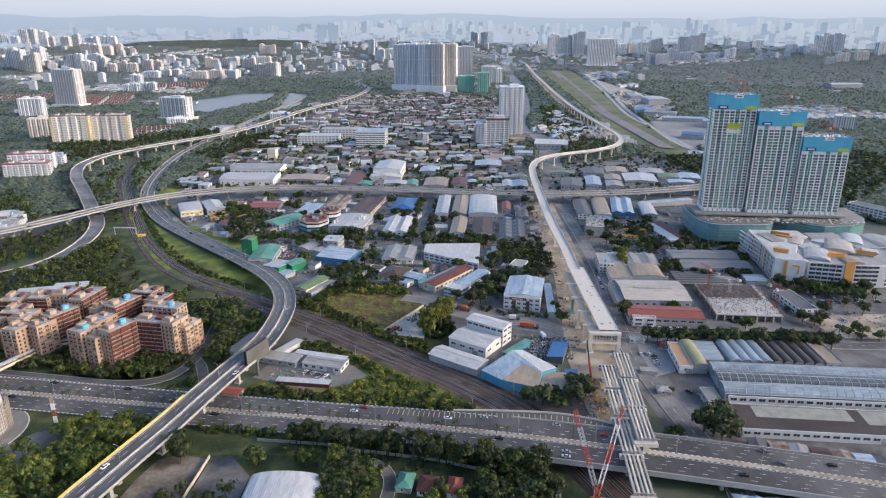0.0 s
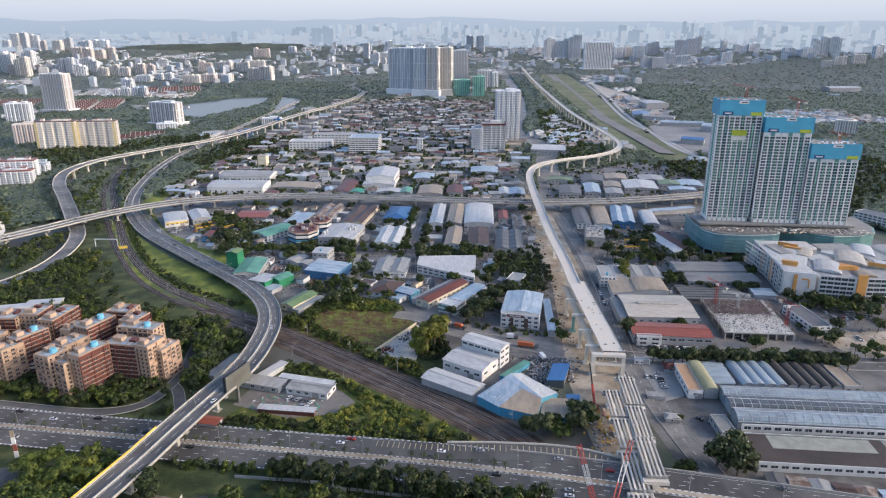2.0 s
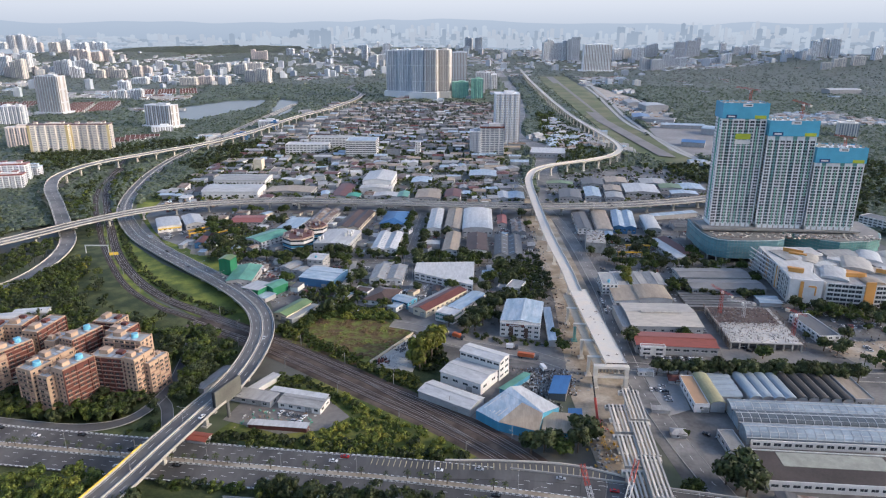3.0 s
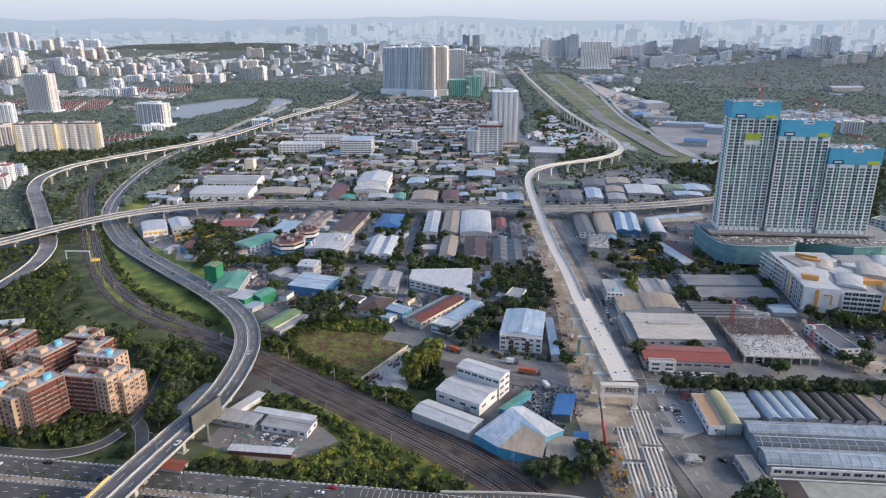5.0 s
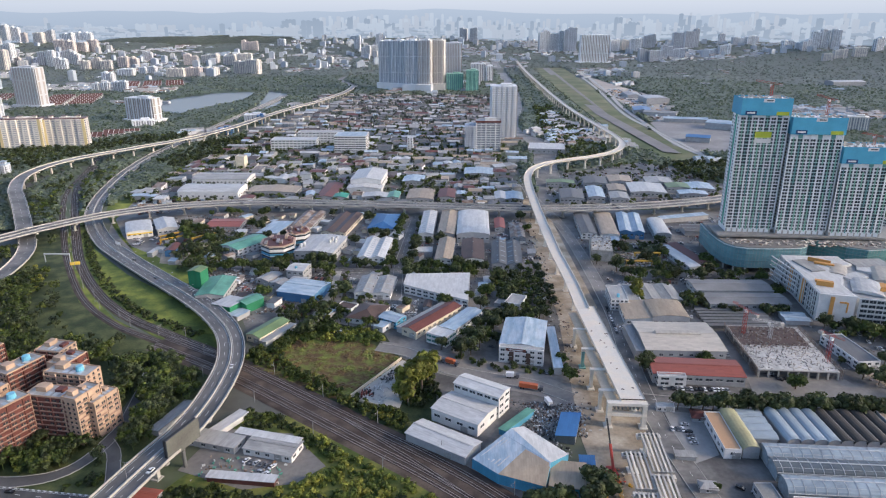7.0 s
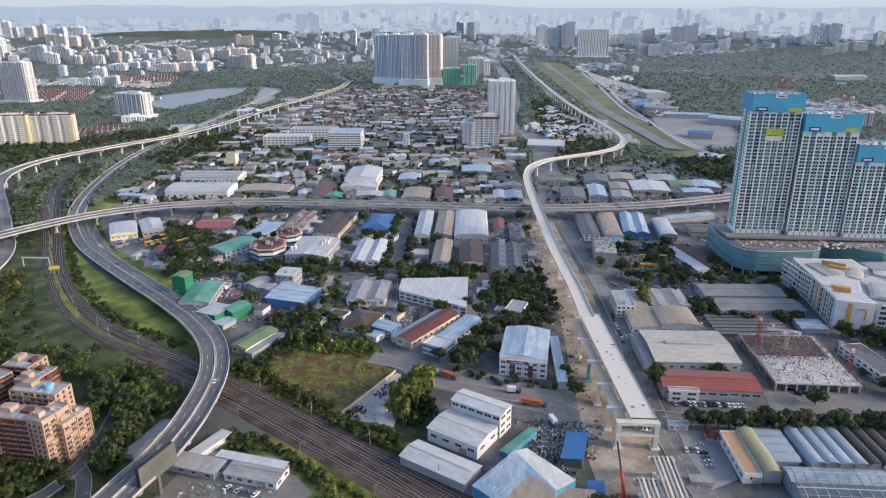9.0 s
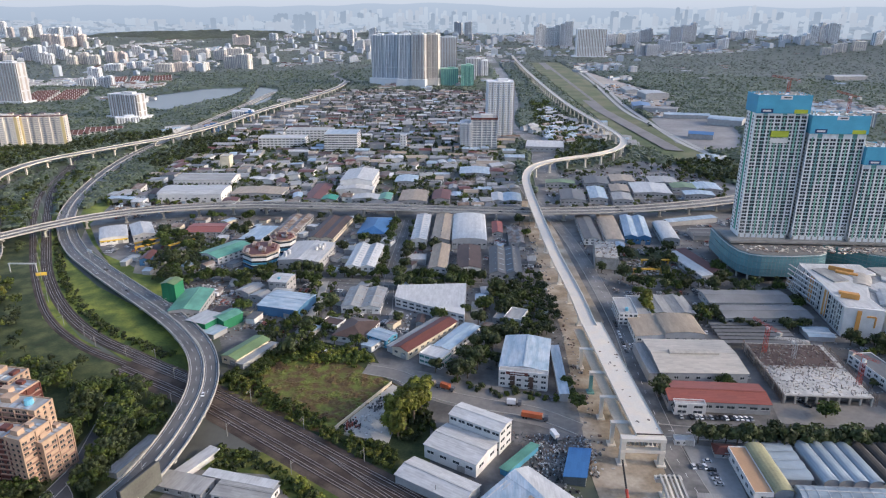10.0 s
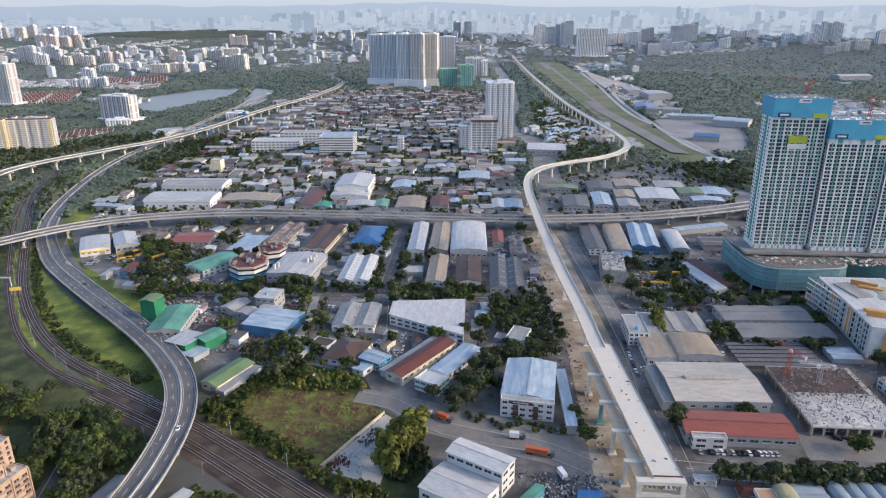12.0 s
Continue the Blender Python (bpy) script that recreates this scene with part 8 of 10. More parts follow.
wood("woodland", "dark trees behind the towers", [(400, 620), (470, 690), (560, 780), (700, 900), (640, 1000), (470, 860), (380, 720), (300, 640)], 10, LEAF_A, 5.4, 3, 14, 3, 1.9, 39, skip=0.15)
wood("woodland", "wood beside the airfield", [(270, 900), (310, 930), (380, 950), (420, 900), (380, 820), (300, 830)], 9, LEAF_A, 5.4, 3, 14, 3, 1.9, 40, skip=0.2)
wood("woodland", "trees between highway and viaduct", [(130, 930), (200, 960), (232, 1020), (232, 1120), (205, 1300), (190, 1500), (150, 1500), (130, 1200), (140, 1050)], 10, LEAF_A, 5.2, 3, 12, 3, 1.9, 41, skip=0.15)
wood("woodland", "bushy trees along the back lane", [(-124, 424), (-100, 424), (-104, 540), (-122, 540)], 6.2, LEAF_B, 3.8, 3, 18, 6, 1.15, 54, skip=0.25, margin=0.3)
wood("woodland", "trees along the cross street", [(-260, 510), (60, 508), (60, 530), (-260, 532)], 7.0, LEAF_B, 3.2, 2.6, 16, 5, 1.1, 55, skip=0.75, margin=0.8)
wood("woodland", "dark trees beside the workshop yards", [(-110, 418), (-66, 424), (-60, 440), (-66, 466), (-100, 470), (-112, 440)], 6.0, LEAF_B, 3.4, 2.6, 18, 6, 1.15, 56, skip=0.25, margin=0.3)
wood("woodland", "trees and bushes behind the green-roofed shed", [(-150, 436), (-128, 424), (-116, 430), (-116, 478), (-132, 482), (-136, 456)], 5.4, LEAF_A, 3.6, 2.6, 24, 6, 1.0, 71, skip=0.15, margin=0.4)
wood("woodland", "tree clump among the wrecks", [(-262, 548), (-226, 540), (-206, 560), (-226, 586), (-256, 580)], 6.0, LEAF_A, 3.8, 3, 20, 6, 1.1, 72, skip=0.25, margin=0.4)
hedge = smooth_line(RW2, 6.0)
band = [(a + Vector((h.y, -h.x, 0)) * -6.2) for a, h in hedge if 400 < a.y < 640]
band2 = [(a + Vector((h.y, -h.x, 0)) * -12.5) for a, h in hedge if 400 < a.y < 640]
wood("shrubbery", "dark scrub strip between railway and grass bank", [(p.x, p.y) for p in band] + [(p.x, p.y) for p in reversed(band2)], 3.0, LEAF_A, 2.0, 0.8, 18, 3, 0.8, 50, True, 0.06, 0.3)
wood("woodland", "trees between the railway bend and the flyover", [(-300, 560), (-262, 528), (-225, 505), (-232, 540), (-262, 575)], 6.5, LEAF_A, 3.8, 3, 18, 6, 1.15, 51)
wood("woodland", "trees in the scrap dealers' quarter", [(-290, 600), (-240, 560), (-232, 585), (-262, 612)], 6.5, LEAF_A, 3.8, 3, 18, 6, 1.15, 52)

wood("woodland", "trees between the roofs north of the long viaduct", [(-430, 695), (60, 695), (60, 1200), (-330, 1250), (-420, 1000)], 10.0, LEAF_A, 4.6, 2.4, 14, 5, 1.4, 57, skip=0.35, margin=0.3)
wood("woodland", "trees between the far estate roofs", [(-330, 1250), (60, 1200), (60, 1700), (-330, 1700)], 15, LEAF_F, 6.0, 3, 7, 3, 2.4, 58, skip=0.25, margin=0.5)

# ---- far woods: one uneven canopy of crowns, open where streets, water and lots lie ----
LAKE = [(-774, 1416), (-833, 1578), (-754, 1730), (-640, 1768), (-616, 1558), (-658, 1395), (-700, 1328)]
POND = [(-622, 1775), (-543, 1725), (-486, 1458), (-500, 1410), (-530, 1405), (-580, 1600)]
AIRFIELD = [(254, 2667), (396, 2678), (379, 1902), (344, 1420), (352, 1224), (385, 969), (313, 943), (262, 1125)]
SANDLOT = [(430, 2300), (520, 1700), (450, 1300), (390, 1300), (390, 2000)]
FOREST = [(620, 1000), (470, 1233), (480, 1500), (700, 2100), (766, 2850), (1250, 3080), (1700, 3250), (2300, 3300), (1500, 2000), (900, 1150)]
ESTATE = [(-430, 600), (70, 600), (70, 1720), (-330, 1720), (-430, 1000)]
APRON = [(380, 1298), (420, 1330), (534, 1279), (500, 1150), (445, 1027), (400, 1000), (354, 1067)]
CLEARING = [(640, 1480), (760, 1500), (900, 1530), (960, 1400), (930, 1360), (762, 1343), (700, 1400)]
CURVE = [(82, 690), (330, 724), (372, 770), (330, 850), (300, 930), (262, 940), (190, 900), (112, 856), (88, 820)]
TERRACES = [[(-1165, 1930), (-998, 2057), (-945, 1944), (-1088, 1798)], [(-1168, 1579), (-1033, 1657), (-969, 1468), (-1040, 1419)], [(-740, 1060), (-655, 1120), (-640, 1095), (-700, 1030)]]
blocked = [LAKE, AIRFIELD, SANDLOT, FOREST, POND]


def wooded(x, y):
    """How strongly trees hold a spot: above nought they cover it."""
    r = math.hypot(x, y)
    if any(inside(b, x, y) for b in (LAKE, POND, AIRFIELD, SANDLOT, ESTATE, APRON, CLEARING, *TERRACES)) or not is_free(x, y, 2.0 + r / 900):
        return -1.0
    k = 0.55 * noise.noise((x / 260, y / 330, 2)) + 0.35 * noise.noise((x / 70, y / 90, 9)) + 0.16
    if inside(CURVE, x, y):
        return -1.0
    if inside(FOREST, x, y) or (x > 375 and y < 1300):
        return k + 0.48
    if -640 < x < -260 and 1700 < y < 2500 or -1000 < x < -560 and 1780 < y < 2250:
        return k + 0.3
    if x < -300 and y < 1000:
        k += 0.12
    elif x < -300:
        k += 0.06
    if r > 3300:
        k -= 0.12
    return k


rg = random.Random(77)
near_wood, far_wood, extra = Mesh(), Mesh(), []
cols, prev, r = 400, None, 770.0
while r < 3960:
    line = []
    mesh = near_wood if r < 2300 else far_wood
    if prev and prev[0] is not mesh:                  # the last row goes over into the next sheet
        old = prev[1]
        prev = (mesh, [(f[0], len(mesh.v) + i) for i, f in enumerate(old)])
        mesh.v += [near_wood.v[f[1]] for f in old]
    for c in range(cols):
        a = radians(-46.0 + 92.0 * (c + 0.35 * rg.uniform(-1, 1)) / cols)
        q = r * (1 + rg.uniform(-0.35, 0.35) / 95)
        x, y = q * math.sin(a), q * math.cos(a)
        k = wooded(x, y)
        h = 0.0 if k < 0 else min(1.0, 0.35 + k * 3) * rg.uniform(0.55, 1.0) * (7.0 + r / 420) * 0.62
        line.append((k > 0, len(mesh.v)))
        mesh.v.append((x, y, land(x, y) - 0.1 + h))
        if k > 0.04 and rg.random() < (0.8 if r < 1500 else 0.7 if r < 2300 else 0.5):                     # crowns standing out of the undergrowth
            extra.append((x, y, land(x, y) + h * 0.8, 1.3 * (rg.uniform(2.2, 4.6) + r / 620), mesh))
    if prev:
        for c in range(cols - 1):
            four = (prev[1][c], prev[1][c + 1], line[c + 1], line[c])
            if sum(f[0] for f in four) >= 2:
                mesh.f.append(tuple(f[1] for f in four))
    prev = (mesh, line)
    r *= 1 + 1 / 95
for x, y, h, q, mesh in extra:
    lobe(mesh, (x, y, h), q, rg, 2, q * 0.5, 0.5)
near_wood.m, far_wood.m = [0] * len(near_wood.f), [0] * len(far_wood.f)
tagged(new("woodland", near_wood.data("woodland", LEAF_M, True)), "green woods around the town blocks, leaf colour paled for haze", "trees", kind="stuff")
tagged(new("forest", far_wood.data("forest", LEAF_F, True)), "green woods spreading between the far streets, leaf colour paled for haze", "forest", kind="stuff")

# long wooded hill behind the western blocks
hill = Mesh()
nu, nv = 90, 22
for j in range(nv + 1):
    for i in range(nu + 1):
        u, v = 2 * i / nu - 1, 2 * j / nv - 1
        x, y = -1650 + 520 * u + 60 * v, 3600 + 200 * u + 150 * v
        up = max(0.0, (1 - u * u) * (1 - v * v)) ** 0.6
        hill.v.append((x, y, land(x, y) - 2 + up * (30 + 10 * noise.noise((u * 3, v * 2, 4)) + rg.uniform(0, 7))))
for j in range(nv):
    for i in range(nu):
        a = j * (nu + 1) + i
        hill.f.append((a, a + 1, a + nu + 2, a + nu + 1))
hill.m = [0] * len(hill.f)
tagged(new("wooded_hill", hill.data("wooded_hill", LEAF_F)), "long low forested hill, leaf colour paled for haze", "hill", kind="stuff")
claim(-1650, 3600, 1040, 300, 20)

# low houses in rows where the woods are open
homes = Mesh()
r = 720.0
while r < 3950:
    a = -46.0
    while a < 46:
        x, y = r * math.sin(radians(a)) + rg.uniform(-0.2, 0.2) * r / 75, r * math.cos(radians(a)) + rg.uniform(-0.2, 0.2) * r / 75
        a += 57.3 / 78
        if any(inside(b, x, y) for b in (LAKE, POND, AIRFIELD, SANDLOT, ESTATE, APRON, CURVE, *TERRACES)) or not is_free(x, y, 7) or wooded(x, y) > 0.0 or rg.random() < 0.2:
            if not (inside(FOREST, x, y) and is_free(x, y, 7) and rg.random() < (0.02 if y > 1500 and x < y * 0.46 else 0.004)):
                continue
        q = r / 190
        t = 50 * noise.noise((x / 240, y / 240, 4)) + 10
        m = rg.choice((2, 2, 1, 3, 6)) if r < 1350 or x > 0 else rg.choice((1, 2, 4, 2)) if noise.noise((x / 200, y / 200, 7)) > 0.05 else rg.choice((2, 3, 6, 2))
        for j in range(3):
            hx, hy = x + rg.uniform(-1, 1) * q * 1.5, y + rg.uniform(-1, 1) * q * 1.5
            w, d, h = rg.uniform(8, 15) + q * 0.4, rg.uniform(7, 10) + q * 0.2, rg.uniform(4, 8)
            z = land(hx, hy)
            homes.box(hx, hy, z + h / 2, w, d, h, t, m=0)
            c, sn = math.cos(radians(t)), math.sin(radians(t))
            pts = [(-w / 2 - 0.4, -d / 2 - 0.4, h), (w / 2 + 0.4, -d / 2 - 0.4, h), (w / 2 + 0.4, d / 2 + 0.4, h), (-w / 2 - 0.4, d / 2 + 0.4, h), (-w / 2, 0, h + 2.2), (w / 2, 0, h + 2.2)]
            homes.add([(hx + u * c - v * sn, hy + u * sn + v * c, z + k) for u, v, k in pts], [(0, 1, 5, 4), (2, 3, 4, 5), (1, 2, 5), (3, 0, 4)], m)
    r *= 1 + 1 / 66
RED_TILE = mat("dull_red_tiles", (0.135, 0.066, 0.055), var=0.25)
tagged(new("low_houses", homes.data("low_houses", [FAR_WALL[2], R_RUST, R_GREY, R_WHITE, RED_TILE, R_ORANGE, R_BLUE])), "rows of low houses far across the town", "houses", kind="stuff")


def terrace(x, y, ln, rot):
    """A row of small houses under one red roof, with party walls standing out of it."""
    claim(x, y, ln, 12, rot)
    t = thing("terraced_row", x, y, land(x, y), rot, "white terraced houses under a long red tiled roof", "houses", "red-roofed terraces")
    part("wall", Mesh().box(0, 0, 3.2, ln, 11, 6.4), WHITE, t)
    s = Mesh()
    a, b = ln / 2 + 0.6, 6.4
    s.add([(-a, -b, 6.2), (a, -b, 6.2), (a, b, 6.2), (-a, b, 6.2), (-a, 0, 9.6), (a, 0, 9.6)], [(0, 1, 5, 4), (2, 3, 4, 5), (1, 2, 5), (3, 0, 4), (3, 2, 1, 0)])
    part("roof", s, RED_TILE, t)
    n = max(2, int(ln / 8))
    pw_ = Mesh()
    for i in range(n + 1):
        u = -ln / 2 + ln * i / n
        pw_.add([(u - 0.3, -6.6, 6.3), (u + 0.3, -6.6, 6.3), (u + 0.3, 6.6, 6.3), (u - 0.3, 6.6, 6.3), (u - 0.3, 0, 10.3), (u + 0.3, 0, 10.3)], [(0, 1, 5, 4), (2, 3, 4, 5), (1, 2, 5), (3, 0, 4)])
    tagged(part("party_wall", pw_, WHITE, t), kind="stuff")
    g = Mesh()
    for i in range(n):
        for z in (1.6, 4.6):
            g.box(-ln / 2 + ln * (i + 0.5) / n, -5.55, z, ln / n * 0.5, 0.2, 1.5)
    tagged(part("glazing", g, GLASS, t), kind="stuff")


for row in range(6):
    for k in range(3):
        terrace(-1140 + 62 * k + 12 * row, 1925 + 24 * k - 23 * row, 52, 34)
for row in range(7):
    for k in range(2):
        terrace(-1130 + 62 * k + 13 * row, 1588 + 26 * k - 27 * row, 54, 26)
for row in range(3):
    terrace(-672 - 14 * row, 1108 - 28 * row, 62, 20)
for row in range(4):
    for k in range(3):
        terrace(-1420 + 66 * k + 10 * row, 1560 + 20 * k - 32 * row, 54, 16)


# ---- tall buildings across the town ----
def high_rise(x, y, w, h, d=None, rot=0.0, wall=0, label="pale high-rise apartment block", strips=None, top=None, base=None, group="far apartment blocks", name="apartment_tower", accent=None, glass=None):
    d = d or min(w * 0.45, 24)
    z = land(x, y)
    claim(x, y, w + 4, d + 4, rot)
    root = thing(name, x, y, z, rot, label, "tower block", group)
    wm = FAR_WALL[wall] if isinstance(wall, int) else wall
    dist = math.hypot(x, y)
    rq = random.Random(int(x * 3 + y * 5))
    wings = max(1, round(w / 24)) if dist > 1500 and strips is None else 1
    near_by = dist < 1250
    g = Mesh()
    for q in range(wings):                     # stepped wings side by side
        ww = w / wings
        off = -w / 2 + ww * (q + 0.5)
        hh = h if wings == 1 else h * rq.choice((1.0, 0.96, 0.9, 0.84))
        dy = 0 if wings == 1 else rq.uniform(-3, 3)
        n = strips or max(2, int(ww / 8))
        bay = ww / n
        foot = [(off + ww / 2, dy + d / 2), (off - ww / 2, dy + d / 2), (off - ww / 2, dy - d / 2)]
        for i in range(n):                     # projecting bays
            u = off - ww / 2 + bay * (i + 0.5)
            foot += [(u - bay * 0.26, dy - d / 2), (u - bay * 0.26, dy - d / 2 - 1.4), (u + bay * 0.26, dy - d / 2 - 1.4), (u + bay * 0.26, dy - d / 2)]
        foot.append((off + ww / 2, dy - d / 2))
        part("wall" if wings == 1 else "wing", Mesh().prism(foot, -2, hh).box(off + ww * 0.1, dy, hh + 1.5, ww * 0.4, d * 0.5, 3.6), wm, root)
        fl = max(2, int(hh / 3.1))
        for i in range(n):
            cx = off - ww / 2 + bay * (i + 0.5)
            if near_by:
                for k in range(fl):
                    zz = 2.0 + k * (hh - 2) / fl
                    g.box(cx, dy - d / 2 - 1.42, zz, bay * 0.34, 0.14, 1.3)
                    g.box(cx + bay * 0.5, dy - d / 2 - 0.03, zz, bay * 0.26, 0.14, 1.5)
            else:                              # stacked bays seen as upright strips between the piers
                for lo, hi in ((2, hh * 0.36), (hh * 0.37, hh * 0.68), (hh * 0.69, hh - 2)):
                    g.box(cx, dy - d / 2 - 1.42, (lo + hi) / 2, bay * 0.2, 0.14, hi - lo)
                    g.box(cx + bay * 0.5, dy - d / 2 - 0.03, (lo + hi) / 2, bay * 0.3, 0.14, hi - lo)
        for k in range(fl if near_by else 3):
            for u in (-0.25, 0.25):
                zz, vh = (2.0 + k * (hh - 2) / fl, 1.4) if near_by else (hh * (k + 0.5) / 3, hh * 0.3)
                if q == (wings - 1 if x < 0 else 0):
                    g.box(off + (ww / 2 + 0.03) * (1 if x < 0 else -1), dy + d * u, zz, 0.14, d * 0.2, vh)
    # past 850 m the glass colour is paled for haze
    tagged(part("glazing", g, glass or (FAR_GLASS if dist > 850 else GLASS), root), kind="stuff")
    if top is not None:
        part("roof", Mesh().box(0, 0, h + 0.9, w + 1, d + 1, 1.2), top, root)
        for i in range(max(2, int(w / 18))):   # stair heads with their own little roofs
            u = -w / 2 + w * (i + 0.5) / max(2, int(w / 18))
            part("stair_head", Mesh().box(u, 0, h + 3.0, 6, 5, 3.2), wm, root)
            part("stair_roof", Mesh().box(u, 0, h + 4.9, 7.5, 6.5, 0.7), top, root)
    if base:
        part("podium", Mesh().box(0, 0, base / 2, w * 1.25, d * 1.5, base), wm, root)
    if accent is not None:
        for u in (-w * 0.5 + 2.2, w * 0.5 - 2.2):
            part("accent_wall", Mesh().box(u, -d / 2 - 0.9, h / 2, 4.4, 1.5, h), accent, root, "yellow end wall")
    return root


def banded_office(x, y, w, d, h, floors, rot, label, top, wall=WHITE, cols=5):
    """An office with a white balcony band at each storey and upright piers."""
    claim(x, y, w, d, rot)
    root = thing("office_block", x, y, 0, rot, label, "office", "banded offices")
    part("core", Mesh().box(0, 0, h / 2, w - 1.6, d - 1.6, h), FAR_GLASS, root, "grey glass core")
    fh = h / floors
    for k in range(floors + 1):
        part("floor_band", Mesh().box(0, 0, min(k * fh + 0.6, h), w, d, 1.35), wall, root)
    for i in range(cols + 1):
        part("pier", Mesh().box(-w / 2 + 0.9 + (w - 1.8) * i / cols, -d / 2 + 0.2, h / 2, 1.9 if i % 2 == 0 else 0.9, 1.4, h), wall, root)
    part("roof", Mesh().box(0, 0, h + 0.9, w - 2, d - 2, 0.5), R_GREY, root)
    part("cornice", Mesh().box(0, -d / 2 + 0.1, h + 1.1, w + 0.8, 1.6, 3.0), top, root)
    for sg in (-1, 1):
        part("cornice", Mesh().box(sg * (w / 2 - 0.1), 0.9, h + 1.1, 1.2, d - 0.4, 3.0), top, root)
    part("plant_room", Mesh().box(w * 0.1, d * 0.1, h + 3.2, w * 0.45, d * 0.4, 4.6), wall, root)
    return root


YELR = mat("yellow_render", (0.60, 0.50, 0.27), var=0.1)
# bay colours of the far towers, lightened to look hazy
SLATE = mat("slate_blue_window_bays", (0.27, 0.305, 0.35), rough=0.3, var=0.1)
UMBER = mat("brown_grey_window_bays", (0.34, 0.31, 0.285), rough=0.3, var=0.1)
high_rise(-702, 1240, 66, 51, 24, -12, 0, "white slab apartment block by the lake", 6, base=7, glass=UMBER)
high_rise(-1083, 1412, 66, 96, 26, -6, 2, "tall grey ribbed apartment tower", 9, base=9, glass=UMBER)
high_rise(-1056, 1245, 50, 53, 24, 10, 0, "white apartment tower with a dark glass side", glass=SLATE)
high_rise(-846, 1010, 44, 40, 18, 20, 3, "grey-pink concrete apartment slab")
high_rise(-752, 965, 66, 52, 17, 12, 1, "long cream apartment slab with yellow ends", 4, top=RED_TILE, accent=YELR)
high_rise(-690, 985, 66, 50, 17, 12, 1, "cream apartment slab with yellow end walls", 4, top=RED_TILE, accent=YELR)
high_rise(-676, 770, 60, 28, 14, 16, 0, "white school block with red roof edges", 8, top=R_RED)
high_rise(-655, 735, 60, 22, 14, 16, 0, "white school wing with red roof edges", 8, top=R_RED)
high_rise(-661, 803, 20, 17, 12, 10, 2, "small blue-grey house block", 3, top=R_BLUE)
banded_office(26, 1020, 42, 30, 48, 12, 2, "white twelve-storey office with balcony bands and red trim", R_MAROON)
high_rise(-4, 1016, 18, 42, 28, 2, 2, "grey glass wing of the red-trimmed office", 3)
high_rise(54, 1092, 46, 99, 30, 2, 0, "tall white tower with slim brown window stripes", 5, glass=UMBER)
for i, (x, y, w, h) in enumerate(((-268, 1845, 40, 143), (-228, 1835, 40, 145), (-186, 1815, 38, 146), (-146, 1805, 38, 147), (-108, 1830, 38, 146))):
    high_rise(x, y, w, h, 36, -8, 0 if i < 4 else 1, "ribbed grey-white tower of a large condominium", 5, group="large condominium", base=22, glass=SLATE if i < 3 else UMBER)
high_rise(-72, 1985, 62, 132, 36, 0, 2, "unfinished dark condominium tower", 6, base=10, glass=UMBER)
high_rise(-58, 1838, 50, 50, 30, 0, NET_L, "building core wrapped in bright green netting", 4, glass=NET_T)
high_rise(-5, 1815, 36, 62, 26, 0, NET_L, "green netted building under construction", 3, glass=NET_T)
high_rise(40, 2060, 46, 62, 24, 5, 0, "white apartment block behind the condominium")
high_rise(5, 1960, 30, 70, 24, 5, 2, "grey apartment block behind the condominium")
high_rise(576, 2935, 136, 131, 34, 0, 0, "wide white apartment block by the airfield", 9, base=10, glass=UMBER)
high_rise(753, 1215, 36, 31, 20, -20, 1, "cream low apartment block in the forest")
high_rise(-464, 1248, 42, 18, 20, 10, 0, "white workshop block beside the ring road", 5)
high_rise(-448, 1240, 14, 17, 14, 10, R_MBLUE, "bright blue block beside the ring road", 2)
high_rise(-474, 1122, 28, 12, 14, 10, R_MBLUE, "low blue block beside the ring road", 3)
high_rise(-668, 1175, 40, 16, 18, 18, 0, "white low hall below the slab block", 4)
WESTERN = ((-2137, 2480, 50, 87, 0), (-2070, 2442, 52, 88, 0), (-1943, 2360, 58, 81, 1), (-2087, 2579, 52, 88, 0), (-2018, 2391, 34, 47, 3), (-1991, 2507, 26, 37, 3), (-2624, 3163, 45, 84, 2), (-2581, 3178, 50, 84, 2), (-2538, 3197, 50, 79, 0),
           (-2666, 3149, 45, 48, 0), (-2468, 3170, 32, 48, 3), (-2754, 3174, 45, 54, 0), (-2350, 3124, 54, 71, 1), (-2333, 3182, 52, 72, 2), (-2314, 3299, 87, 44, 0), (-2254, 3360, 90, 47, 0))
CENTRAL = ((-2086, 2953, 105, 59, 3), (-2018, 2985, 55, 48, 3), (-1986, 3021, 52, 60, 3), (-1933, 2547, 34, 35, 0), (-1887, 2516, 31, 64, 2), (-1837, 2503, 36, 73, 0), (-1708, 2384, 47, 54, 0), (-1869, 2653, 49, 59, 2), (-1782, 2586, 42, 60, 0),
           (-1609, 2388, 39, 42, 1), (-1585, 2419, 45, 49, 1), (-1523, 2397, 44, 40, 1), (-1515, 2511, 46, 49, 3), (-1470, 2514, 38, 49, 3), (-1297, 2164, 60, 30, 0), (-1588, 2831, 40, 49, 0))
